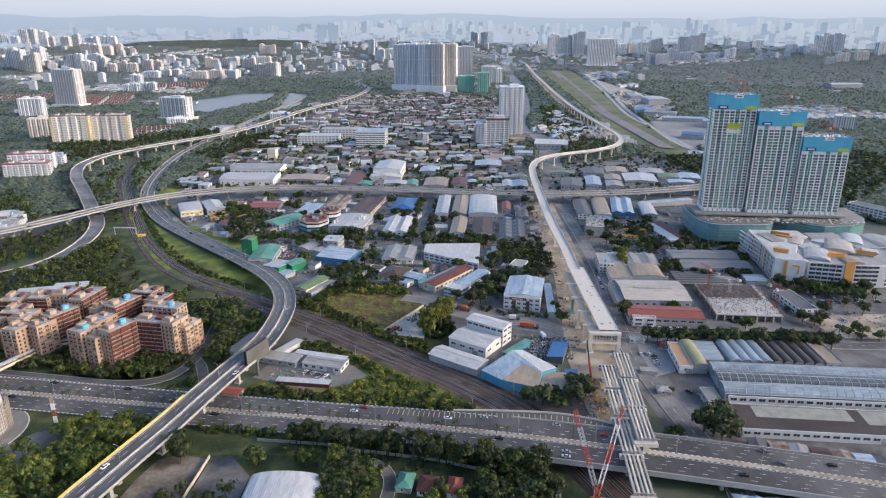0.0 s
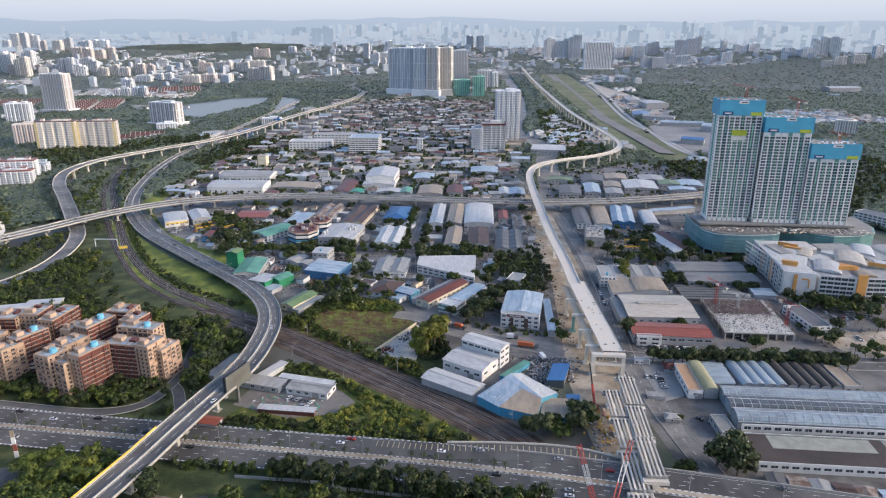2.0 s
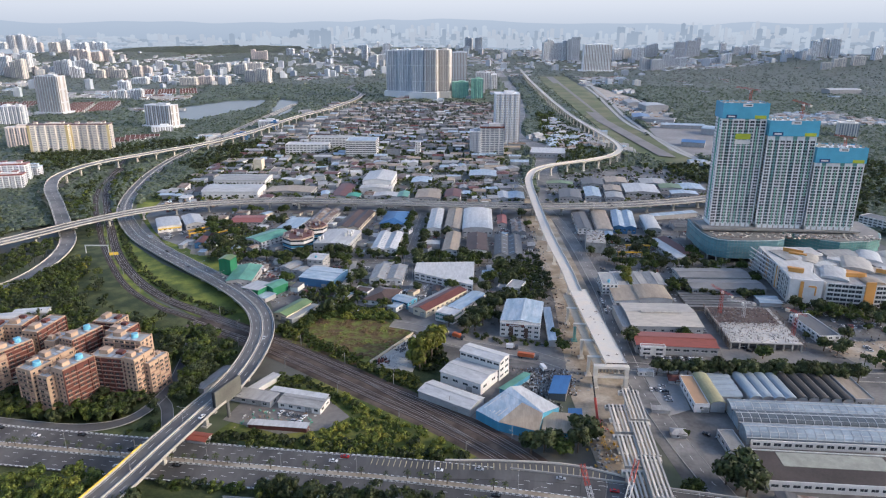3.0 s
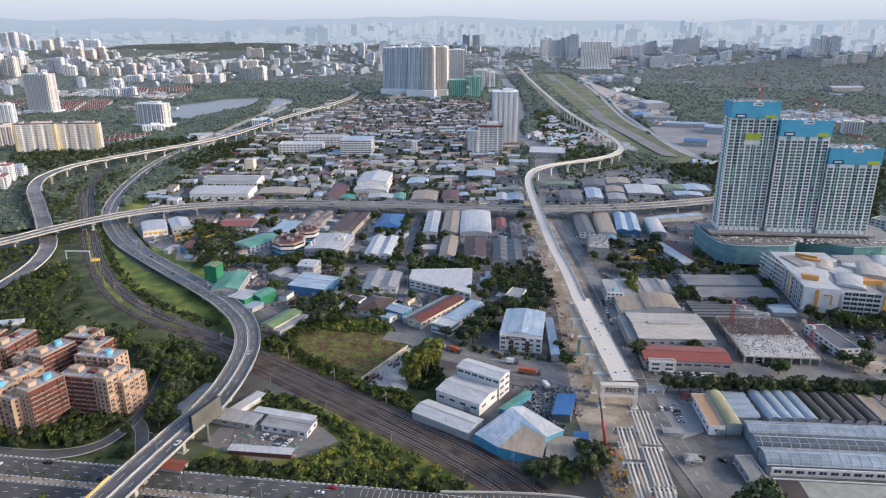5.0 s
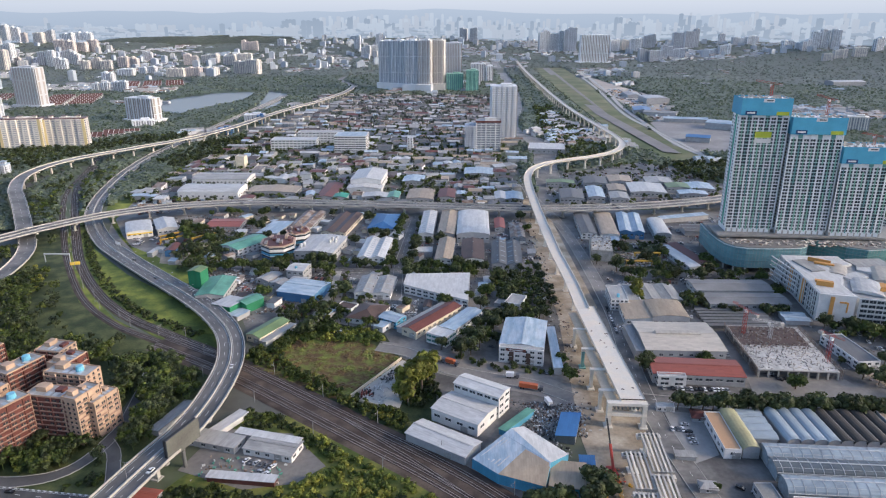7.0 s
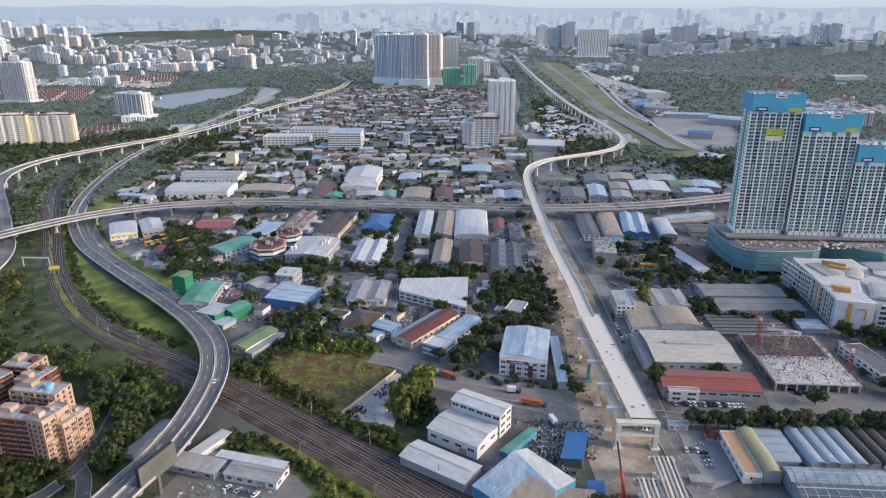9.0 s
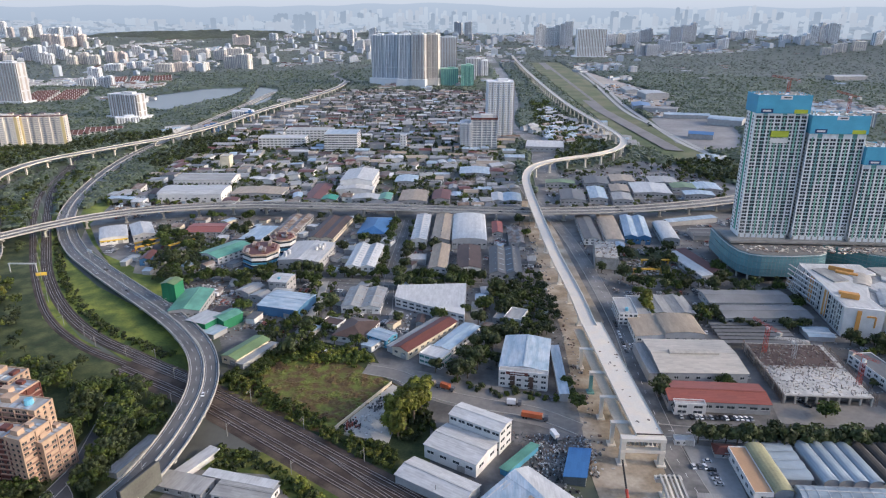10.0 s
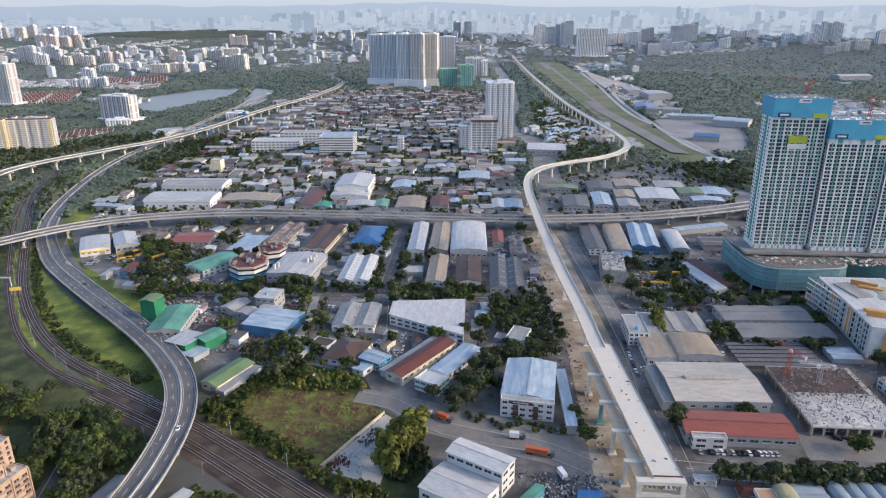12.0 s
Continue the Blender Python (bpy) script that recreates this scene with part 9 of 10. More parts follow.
LAKESIDE = ((-1272, 2234, 32, 28, 0), (-1237, 2236, 34, 31, 0), (-1216, 1926, 38, 42, 0), (-1122, 1719, 22, 26, 0), (-1095, 1723, 22, 28, 0), (-1072, 1739, 20, 28, 0), (-1042, 1727, 24, 31, 0), (-1091, 2131, 61, 33, 1), (-1037, 2158, 53, 36, 3),
            (-987, 2186, 60, 34, 1), (-1286, 2653, 59, 51, 3), (-1230, 2727, 80, 49, 1), (-1110, 2666, 60, 48, 1), (-995, 2548, 62, 61, 1), (-874, 2264, 108, 59, 1), (-1269, 3325, 89, 59, 3), (-1162, 3555, 46, 40, 0))
NORTHERN = ((-682, 3469, 34, 83, 0), (-581, 3185, 50, 62, 0), (-535, 3217, 51, 63, 0), (-525, 3296, 39, 115, 0), (-72, 3893, 49, 87, 2), (-8, 3853, 48, 90, 2), (400, 3500, 61, 122, 0), (474, 3519, 78, 113, 0), (549, 3488, 70, 130, 2),
            (795, 3465, 59, 65, 0), (866, 3506, 40, 59, 1), (906, 3430, 65, 73, 0), (1015, 3554, 67, 82, 2), (832, 3000, 46, 65, 2), (886, 2997, 60, 67, 2), (1002, 3184, 55, 63, 0))
EASTERN = ((1108, 3353, 54, 118, 2), (1063, 3181, 60, 51, 0), (1239, 3512, 79, 111, 2), (1275, 3284, 50, 29, 0), (1332, 3275, 62, 52, 0), (1456, 3632, 34, 57, 0), (1527, 3568, 77, 44, 0), (1603, 3570, 67, 47, 0), (1710, 3385, 57, 47, 0), (1761, 3295, 46, 60, 0),
           (1848, 3367, 46, 93, 0), (1905, 3388, 44, 99, 0), (1958, 3377, 46, 93, 0), (1670, 2928, 44, 47, 1), (1777, 3014, 62, 48, 1), (1890, 3049, 60, 51, 1), (2067, 3194, 50, 72, 0))
for quarter in (WESTERN, CENTRAL, LAKESIDE, NORTHERN, EASTERN):
    for x, y, w, h, c in quarter:
        high_rise(x, y, w, h, None, (x * 7) % 24 - 12 - (6 if x < 0 else -6), c)

# mid-distance town: small pale blocks as one mass for each colour
rg = random.Random(31)
masses = [(Mesh(), Mesh()) for _ in range(3)]
n = 0
while n < 520:
    a = radians(rg.uniform(-44, 44))
    r = 3950 - 1700 * rg.random() ** 1.5
    x, y = r * math.sin(a), r * math.cos(a)
    dens = 0.5 + 0.9 * noise.noise((x / 500, y / 500, 5)) + (0.25 if abs(x) < 1200 else 0)
    if rg.random() > dens or any(inside(b, x, y) for b in blocked) or not is_free(x, y, 12) or (-950 < x < -500 and r < 2600) or (-300 < x < 420 and r < 2900):
        continue
    n += 1
    wall_s, win_s = masses[rg.choice((0, 0, 1, 2, 2))]
    w, d = rg.uniform(12, 34), rg.uniform(12, 18)
    h = rg.choice((rg.uniform(8, 16), rg.uniform(10, 22), rg.uniform(20, 44)))
    t, z = rg.uniform(-30, 30), land(x, y) - 2
    wall_s.box(x, y, z + h / 2, w, d, h, t)
    wall_s.box(x, y, z + h + 1.0, w * 0.4, d * 0.5, 3, t)
    c, sn = math.cos(radians(t)), math.sin(radians(t))
    k = max(2, int(w / 9))
    for i in range(k):
        u, v = -w / 2 + w / k * (i + 0.5), -d / 2 - 0.2
        win_s.box(x + u * c - v * sn, y + u * sn + v * c, z + h * 0.5, w / k * 0.4, 0.6, h * 0.86, t)
# wall tones shifted towards pale blue-grey to stand in for haze
HAZE_WALL = [mat("pale_" + q + "_render", c, var=0.06, scale=0.02, fine=0.1, haze_coat=0.2) for q, c in (("haze_bluish", (0.40, 0.45, 0.51)), ("ivory", (0.43, 0.43, 0.43)), ("slate", (0.30, 0.35, 0.41)))]
for (a, b), fw, nm in zip(masses, HAZE_WALL, ("white", "cream", "grey")):
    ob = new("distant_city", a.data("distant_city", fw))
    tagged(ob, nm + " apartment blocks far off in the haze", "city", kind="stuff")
    tagged(part("window_strips", b, HAZE_WALL[2], ob), kind="stuff")

# the city on the horizon: glowing backdrop of plain and towers, haze put into the glow
plain = Mesh()
for k in range(13):
    r = 3930 + 80 * k
    for i in range(121):
        a = radians(-50 + 100 * i / 120)
        x, y = r * math.sin(a), r * math.cos(a)
        plain.v.append((x, y, land(x, y) + (2 if k else -6)))
for k in range(12):
    for i in range(120):
        a = k * 121 + i
        plain.f.append((a, a + 1, a + 122, a + 121))
plain.m = [0] * len(plain.f)


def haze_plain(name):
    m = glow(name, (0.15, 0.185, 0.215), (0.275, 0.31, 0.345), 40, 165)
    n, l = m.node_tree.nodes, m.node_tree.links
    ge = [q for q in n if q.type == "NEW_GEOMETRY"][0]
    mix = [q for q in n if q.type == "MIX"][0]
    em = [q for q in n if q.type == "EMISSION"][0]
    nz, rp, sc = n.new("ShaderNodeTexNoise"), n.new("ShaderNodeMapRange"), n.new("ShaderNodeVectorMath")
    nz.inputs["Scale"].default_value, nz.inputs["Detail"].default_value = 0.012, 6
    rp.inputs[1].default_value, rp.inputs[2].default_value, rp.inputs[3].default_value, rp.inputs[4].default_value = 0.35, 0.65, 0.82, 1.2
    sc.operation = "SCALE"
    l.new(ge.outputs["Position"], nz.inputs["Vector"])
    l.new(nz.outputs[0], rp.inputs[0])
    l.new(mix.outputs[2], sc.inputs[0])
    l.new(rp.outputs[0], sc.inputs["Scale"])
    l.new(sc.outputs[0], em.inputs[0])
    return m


tagged(new("backdrop_plain", plain.data("backdrop_plain", haze_plain("hazy_far_plain"))), "glowing backdrop sheet of the far town plain, tinted with haze", "distance", kind="structure")
rg = random.Random(5)
sky_line = [Mesh() for _ in range(3)]


def far_tower(s, x, y, w, h, t=0.0):
    k = max(1, round(w / 26))
    z = land(x, y)
    c, sn = math.cos(radians(t)), math.sin(radians(t))
    for i in range(k):
        u = -w / 2 + w / k * (i + 0.5)
        hh = h * rg.choice((1.0, 0.94, 0.86))
        s.box(x + u * c, y + u * sn, z + hh / 2, w / k * 0.9, 14, hh, t)
        s.box(x + u * c, y + u * sn, z + hh + 1.5, w / k * 0.4, 8, 4, t)


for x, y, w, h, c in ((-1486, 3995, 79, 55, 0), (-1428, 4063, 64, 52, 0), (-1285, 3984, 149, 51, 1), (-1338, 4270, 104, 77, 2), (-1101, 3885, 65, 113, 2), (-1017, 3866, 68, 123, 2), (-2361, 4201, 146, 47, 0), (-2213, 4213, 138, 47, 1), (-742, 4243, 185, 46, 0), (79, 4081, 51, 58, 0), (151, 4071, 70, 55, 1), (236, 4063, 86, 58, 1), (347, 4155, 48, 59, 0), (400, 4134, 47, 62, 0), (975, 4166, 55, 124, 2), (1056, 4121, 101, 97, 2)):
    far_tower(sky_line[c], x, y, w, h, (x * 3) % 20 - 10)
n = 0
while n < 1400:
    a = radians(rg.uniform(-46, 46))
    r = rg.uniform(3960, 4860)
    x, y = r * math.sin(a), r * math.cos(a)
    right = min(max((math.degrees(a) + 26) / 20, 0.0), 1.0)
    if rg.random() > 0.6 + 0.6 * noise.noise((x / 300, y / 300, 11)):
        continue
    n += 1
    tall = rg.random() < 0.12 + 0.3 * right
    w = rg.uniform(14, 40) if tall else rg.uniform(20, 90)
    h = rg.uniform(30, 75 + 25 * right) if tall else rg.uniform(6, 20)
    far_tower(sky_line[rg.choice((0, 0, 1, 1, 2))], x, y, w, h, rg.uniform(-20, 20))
# towers give off their own colour, mixed with haze towards the foot
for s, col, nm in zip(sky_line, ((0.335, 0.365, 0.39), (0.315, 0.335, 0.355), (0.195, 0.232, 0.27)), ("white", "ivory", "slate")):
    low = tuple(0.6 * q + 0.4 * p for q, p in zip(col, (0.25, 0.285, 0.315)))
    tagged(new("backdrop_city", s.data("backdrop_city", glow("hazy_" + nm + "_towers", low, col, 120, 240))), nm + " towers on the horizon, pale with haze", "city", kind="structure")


# ---- vehicles ----
PAINT = [mat("car_paint_" + n, c, rough=0.25, var=0.03, veil=0.1) for n, c in (("white", (0.75, 0.75, 0.75)), ("silver", (0.42, 0.43, 0.44)), ("black", (0.02, 0.02, 0.022)), ("red", (0.35, 0.03, 0.03)), ("grey", (0.14, 0.14, 0.15)))]
RUBBER = mat("tyre_rubber", (0.02, 0.02, 0.02), rough=0.9)
CARS = []
for p, nm in zip(PAINT, ("white", "silver", "black", "red", "grey")):
    c = thing("car", 0, 0, 0, 0, nm + " saloon car on the asphalt", "car", "cars")
    s = Mesh()
    pr = [(-2.2, 0.35), (-2.2, 0.85), (-1.2, 0.95), (1.6, 0.95), (2.2, 0.8), (2.2, 0.35)]
    s.v = [(-0.87, y, z) for y, z in pr] + [(0.87, y, z) for y, z in pr]
    s.f = [tuple(range(6)), tuple(range(6, 12))[::-1]] + [(i, 6 + i, 6 + (i + 1) % 6, (i + 1) % 6) for i in range(6)]
    s.m = [0] * 8
    part("body", s, p, c)
    s = Mesh()
    s.add([(-0.8, -1.5, 0.93), (0.8, -1.5, 0.93), (0.8, 1.1, 0.93), (-0.8, 1.1, 0.93), (-0.66, -0.9, 1.42), (0.66, -0.9, 1.42), (0.66, 0.4, 1.42), (-0.66, 0.4, 1.42)], [(0, 1, 5, 4), (1, 2, 6, 5), (2, 3, 7, 6), (3, 0, 4, 7)], 0)
    s.add([(-0.66, -0.9, 1.43), (0.66, -0.9, 1.43), (0.66, 0.4, 1.43), (-0.66, 0.4, 1.43)], [(0, 1, 2, 3)], 1)
    part("cabin", s, [GLASS, p], c)
    s = Mesh()
    for u in (-0.8, 0.8):
        for v in (-1.35, 1.35):
            s.tube((u - 0.11, v, 0.32), (u + 0.11, v, 0.32), 0.32, 8)
    tagged(part("running_gear", s, RUBBER, c), kind="stuff")
    CARS.append(c)
shown = set()


def car(k, x, y, z, heading):
    m = Matrix.Translation((x, y, z)) @ Matrix.Rotation(heading, 4, "Z")
    if k in shown:
        return copy_thing(CARS[k], m)
    shown.add(k)
    CARS[k].matrix_basis = m


rng = random.Random(8)
for ln, offs, gap, z0, lim in ((hwl, (-11.5, -8, -4, 4, 8, 11.5), 80, 0.0, 300), (line1, (-5.5, -2.4, 2.4, 5.5), 190, 0.03, 700), (line2, (-5, 5), 150, 0.03, 900)):
    for o in offs:
        pos = rng.uniform(0, gap)
        run = 0.0
        for (a, h), (b, _) in zip(ln, ln[1:]):
            run += (b - a).length
            if run > pos and abs(a.x) < 480 and a.y < lim:
                pos += gap * rng.uniform(0.5, 2.2)
                r = Vector((h.y, -h.x, 0)) * o
                car(rng.choice((0, 0, 1, 2, 2, 4, 4, 1, 2, 4, 3)), a.x + r.x, a.y + r.y, a.z + z0, math.atan2(-h.x, h.y) + (math.pi if o > 0 else 0))
for x, y, n, dx, dy, hd in ((121, 334, 6, 0, -2.9, 1.5), (-111, 294, 6, 2.9, -0.7, -0.5), (112, 437, 7, 0.2, -3, 1.5), (113, 330, 3, 2.8, 0, 0), (-228, 540, 6, 2.7, 1.2, 0.4), (25, 500, 6, 0, -3.4, 1.4), (190, 388, 4, 1.5, -3, 1.0), (-235, 606, 7, 3.0, 0.6, 0.3), (-250, 592, 6, 3.0, 0.4, 0.2), (-105, 288, 3, 4, -1, 0.9), (132, 290, 2, 6, -3, 0.8), (44, 380, 3, 3, -1, 0.2), (107, 466, 9, -0.1, -4.6, 0.05), (128, 512, 5, 3, -0.4, 0.1), (117, 366.5, 16, 2.7, 0.0, 0.05), (-20, 690, 6, 3.2, 0.1, 0.1), (-120, 688, 8, 3.0, 0.1, 0.1), (-230, 690, 8, 3.2, 0, 0.2)):
    for i in range(n):
        if rng.random() < 0.9:
            car(rng.choice((0, 0, 1, 2, 4)), x + dx * i, y + dy * i, 0.16, hd + rng.uniform(-0.05, 0.05))


def lorry(x, y, rot, colour, label, ln=11.0):
    t = thing("lorry", x, y, 0.18, rot, label, "lorry", "lorries")
    part("container", Mesh().box(0, -1.2, 2.5, 2.5, ln, 2.6), colour, t)
    part("chassis", Mesh().box(0, -0.5, 1.0, 1.2, ln + 2, 0.35), BLACK, t)
    cab = part("cab", Mesh().box(0, ln / 2 + 0.9, 1.9, 2.4, 2.0, 2.3), PAINT[4], t)
    part("windscreen", Mesh().box(0, ln / 2 + 1.92, 2.4, 2.1, 0.06, 0.9), GLASS, cab)
    for v in (-ln / 2, -ln / 2 + 1.5, ln / 2 + 0.6):
        for u in (-1.05, 1.05):
            part("wheel", Mesh().tube((u - 0.15, v, 0.5), (u + 0.15, v, 0.5), 0.5, 10), RUBBER, t)


ORG = mat("orange_container_paint", (0.50, 0.13, 0.05), var=0.15, ribs=0.5)
lorry(38.5, 361, -104, ORG, "lorry with an orange shipping container")
lorry(-10, 384, -120, ORG, "short lorry with an orange container", 6)
lorry(-19, 387, -110, R_TAN, "tan tipper lorry parked by the street", 6)
for x, y, r in ((-233, 487, 30), (-229, 483, 25), (-199, 495, 70), (-196, 490, 65), (-171, 507, 10), (-166, 507, 8)):
    lorry(x, y, r, PAINT[0], "white mixer lorry parked at the batching yard", 5)
lorry(48, 346, 200, PAINT[0], "white box lorry by the works fence", 6)
lorry(-20, 249.5, -86, PAINT[0], "white box lorry on the motorway", 6)
lorry(28, 372, -95, PAINT[0], "white van lorry parked beside the street", 5)

# ---- lamps, poles, palms ----
lamp = thing("street_lamp", 0, 0, -50, 0, "grey twin-arm street lamp", "street lamp", "street lamps")
part("pole", Mesh().tube((0, 0, 0), (0, 0, 10), 0.14, 6, 0.08), R_GREY, lamp)
part("arm", Mesh().tube((-1.8, 0, 10.3), (0, 0, 9.9), 0.06, 4).tube((1.8, 0, 10.3), (0, 0, 9.9), 0.06, 4), R_GREY, lamp)
for u in (-2.0, 2.0):
    part("head", Mesh().box(u, 0, 10.3, 0.9, 0.3, 0.16), R_WHITE, lamp)
spots = [(a, h) for a, h in line1[8::9] if a.y < 800] + [(a, h) for a, h in hwl[5::8] if -420 < a.x < 280]
for i, (a, h) in enumerate(spots):
    m = Matrix.Translation(a + Vector((0, 0, 0.3 if i >= 1 else 0.3))) @ Matrix.Rotation(math.atan2(-h.x, h.y), 4, "Z")
    if i == 0:
        lamp.matrix_basis = m
    else:
        copy_thing(lamp, m)
palm = thing("palm_tree", 0, 0, 0, 0, "small dark palm on the motorway median", "palm", "median palms")
part("trunk", Mesh().tube((0, 0, 0), (0.1, 0, 3.2), 0.2, 6, 0.14), WOODM, palm)
s = Mesh()
for i in range(13):
    a = i * 2.4
    c, sn = math.cos(a), math.sin(a)
    up = 0.9 if i % 2 else 0.3
    pts = [(0.2, 0, 3.2), (1.1, 0.32, 3.3 + up), (2.2, 0, 2.7 + up * 0.5), (1.1, -0.32, 3.3 + up)]
    s.add([(u * c - v * sn, u * sn + v * c, z) for u, v, z in pts], [(0, 1, 2, 3)])
part("fronds", s, LEAF_A, palm)
first = True
for a, h in smooth_line(HW, 6.0):
    if -330 < a.x < 20 and rng.random() < 0.75:
        m = Matrix.Translation(a + Vector((rng.uniform(-1, 1), rng.uniform(-0.5, 0.5), 0.28))) @ Matrix.Rotation(rng.uniform(0, 6), 4, "Z") @ Matrix.Scale(rng.uniform(0.8, 1.3), 4)
        if first:
            palm.matrix_basis = m
            first = False
        else:
            copy_thing(palm, m)
mastp = thing("catenary_mast", 0, 0, 0, 0, "grey overhead line mast beside the tracks", "mast", "overhead line masts")
part("pole", Mesh().tube((0, 0, 0), (0, 0, 8), 0.16, 6), R_GREY, mastp)
part("cantilever", Mesh().tube((0, 0, 7), (3.2, 0, 7.3), 0.07, 4).tube((0, 0, 5.8), (3.0, 0, 6.6), 0.06, 4), R_GREY, mastp)
first = True
for ln, off, every in ((near, -12.2, 7), (near, 13.4, 8), (west, -4.2, 8), (wl2, 4.4, 8)):
    for a, h in ln[2::every]:
        if a.z > -1 and a.y < 800:
            r = Vector((h.y, -h.x, 0)) * off
            m = Matrix.Translation((a.x + r.x, a.y + r.y, 0.2)) @ Matrix.Rotation(math.atan2(-h.x, h.y) + (0 if off < 0 else math.pi), 4, "Z")
            if first:
                mastp.matrix_basis = m
                first = False
            else:
                copy_thing(mastp, m)
pyl = thing("lattice_pylon", -30.1, 221.3, 0, 20, "dark steel lattice power pylon", "pylon")
s = Mesh()
for sx in (-1, 1):
    for sy in (-1, 1):
        s.tube((2.4 * sx, 2.4 * sy, 0), (0.5 * sx, 0.5 * sy, 17), 0.12, 4)
part("legs", s, R_DKGREY, pyl)
s = Mesh()
lattice(s, (0, 0, 1), (0, 0, 16), 1.6, 8)
part("bracing", s, R_DKGREY, pyl)
for z in (12, 15):
    part("cross_arm", Mesh().box(0, 0, z, 8 - (z - 12), 0.3, 0.3), R_DKGREY, pyl)


# small sheds and lean-tos in the gaps of the estate
rng = random.Random(44)
small = 0
while small < 70:
    x, y = rng.uniform(-300, 60), rng.uniform(405, 668)
    w, d = rng.uniform(5, 11), rng.uniform(5, 12)
    if inside([(-374, 592), (-200, 480), (-128, 420), (20, 440), (70, 478), (66, 668), (-390, 668)], x, y) and is_free(x, y, max(w, d) * 0.55):
        shed("hut", "small sheet-roofed outbuilding in a yard", x, y, w, d, rng.choice((-3, 3, -14, -26, 87)), rng.uniform(2.8, 4.5), rng.choice(("mono", "gable")), rng.uniform(0.4, 1.0), wall=rng.choice((GREYW, CREAM, WHITE)), top=rng.choice((R_RUST, R_GREY, R_DKGREY, R_GREY, R_BROWN, R_WHITE, R_BLUE)), floors=0, door=False, plain=True, category="shed", group="small yard sheds")
        small += 1

# ---- yard clutter ----
LAWNS = [[(-470, 700), (-420, 640), (-363, 556), (-299, 503), (-240, 466), (-198, 440), (-168, 405), (-150, 365), (-262, 425), (-350, 500), (-440, 630)], [(-143, 374), (-124, 415), (-74, 411), (-40, 387), (-69, 343), (-99, 351)], [(-471, 766), (-412, 709), (-340, 570), (-250, 520), (-235, 485), (-300, 530), (-420, 660)]]


def heap(name, label, cx, cy, rx, ry, n, mats, seed, big=2.2, high=1.4, z=0.1, rot=0.0, category="scrap"):
    rg = random.Random(seed)
    s = Mesh()
    c, sn = math.cos(radians(rot)), math.sin(radians(rot))
    for i in range(n):
        u, v = rg.uniform(-rx, rx), rg.uniform(-ry, ry)
        x, y = cx + u * c - v * sn, cy + u * sn + v * c
        if not is_free(x, y, 0.3) or any(inside(b, x, y) for b in LAWNS):
            continue
        hh = 0.12 + high * rg.random() ** 2
        s.box(x, y, z + hh / 2, rg.uniform(0.4, big * 0.7), rg.uniform(0.3, big * 0.5), hh, rg.uniform(0, 180), m=rg.randrange(len(mats)))
    return tagged(new(name, s.data(name, mats)), label, category, kind="stuff")


MIX = [R_GREY, R_RUST, R_DKGREY, BLACK, R_DKGREY, R_BROWN, R_BLUE, R_BROWN]
heap("scrap_pile", "mixed scrap metal and parts in a yard", 50, 335, 16, 14, 700, MIX + [R_WHITE, R_GREY], 1, 1.5, 1.0)
heap("scrap_pile", "black tyre and car part heaps", 43, 318, 12, 12, 220, [R_DKGREY, BLACK, R_GREY], 2)
heap("scrap_pile", "scrap cars and parts below the viaduct", -250, 600, 34, 26, 420, MIX, 3, 3.6, 1.6)
heap("scrap_pile", "parked wrecks and parts behind the green factory", -215, 545, 36, 24, 620, MIX + [R_WHITE], 4, 3.4, 1.4)
heap("scrap_pile", "clutter around the small workshops", -165, 470, 32, 28, 620, MIX + [R_RED], 5, 2.6, 1.3)
heap("scrap_pile", "mixed yard clutter by the green sheds", -205, 500, 34, 24, 420, MIX + [R_WHITE], 6, 3.0, 1.4)
heap("scrap_pile", "building materials beside the new road", 154, 562, 12, 16, 260, [R_RUST, R_WHITE, CONC, R_TAN, R_DKGREY], 7, 4.5, 0.9)
heap("scrap_pile", "site materials along the new viaduct", 69, 400, 5, 75, 120, [CONC, R_RUST, R_BROWN, DIRT, R_DKGREY], 8, 2.8, 1.0)
heap("scrap_pile", "formwork and steel along the far site strip", 66, 620, 6, 110, 150, [CONC, R_RUST, R_BROWN, R_DKGREY], 9, 3.2, 1.6)
heap("scrap_pile", "site stores between girders and crane", 72, 275, 9, 24, 160, [CONC, R_RUST, R_WHITE, CRANE_Y, R_DKGREY], 10, 2.6, 1.4)
heap("scrap_pile", "red mesh and black cable heap on the yard", -62, 352, 5, 6, 90, [R_RED, R_MAROON, BLACK], 11, 2.0, 2.0, 0.15, 30)
heap("scrap_pile", "black cable heap on the pale yard", -48, 370, 7, 4, 90, [BLACK, R_DKGREY], 12, 2.0, 1.8, 0.15, 55)
heap("scrap_pile", "white bags and offcuts on the pale yard", -48, 355, 9, 16, 150, [R_WHITE, CONC, R_GREY], 13, 1.8, 0.7, 0.15, -30)
heap("scrap_pile", "rubble and scrap in the workshop yard", -50, 452, 10, 10, 150, [R_WHITE, R_RUST, R_GREY], 14, 2.0, 1.2, 0.1)
heap("scrap_pile", "depot clutter and stored parts", -112, 288, 22, 8, 90, [R_RUST, R_WHITE, R_GREEN], 15, 2.4, 1.2, 0.15)
heap("scrap_pile", "wrecks and timber near the railway bend", -300, 640, 60, 30, 520, MIX, 16, 4.0, 2.0)
heap("scrap_pile", "shanty sheds and clutter north of the bend", -370, 700, 46, 24, 320, MIX, 17, 7.0, 3.5)
heap("scrap_pile", "parked machines along the east street", 290, 385, 40, 14, 120, [YARD, R_RUST, CONC], 18, 3.0, 1.0)
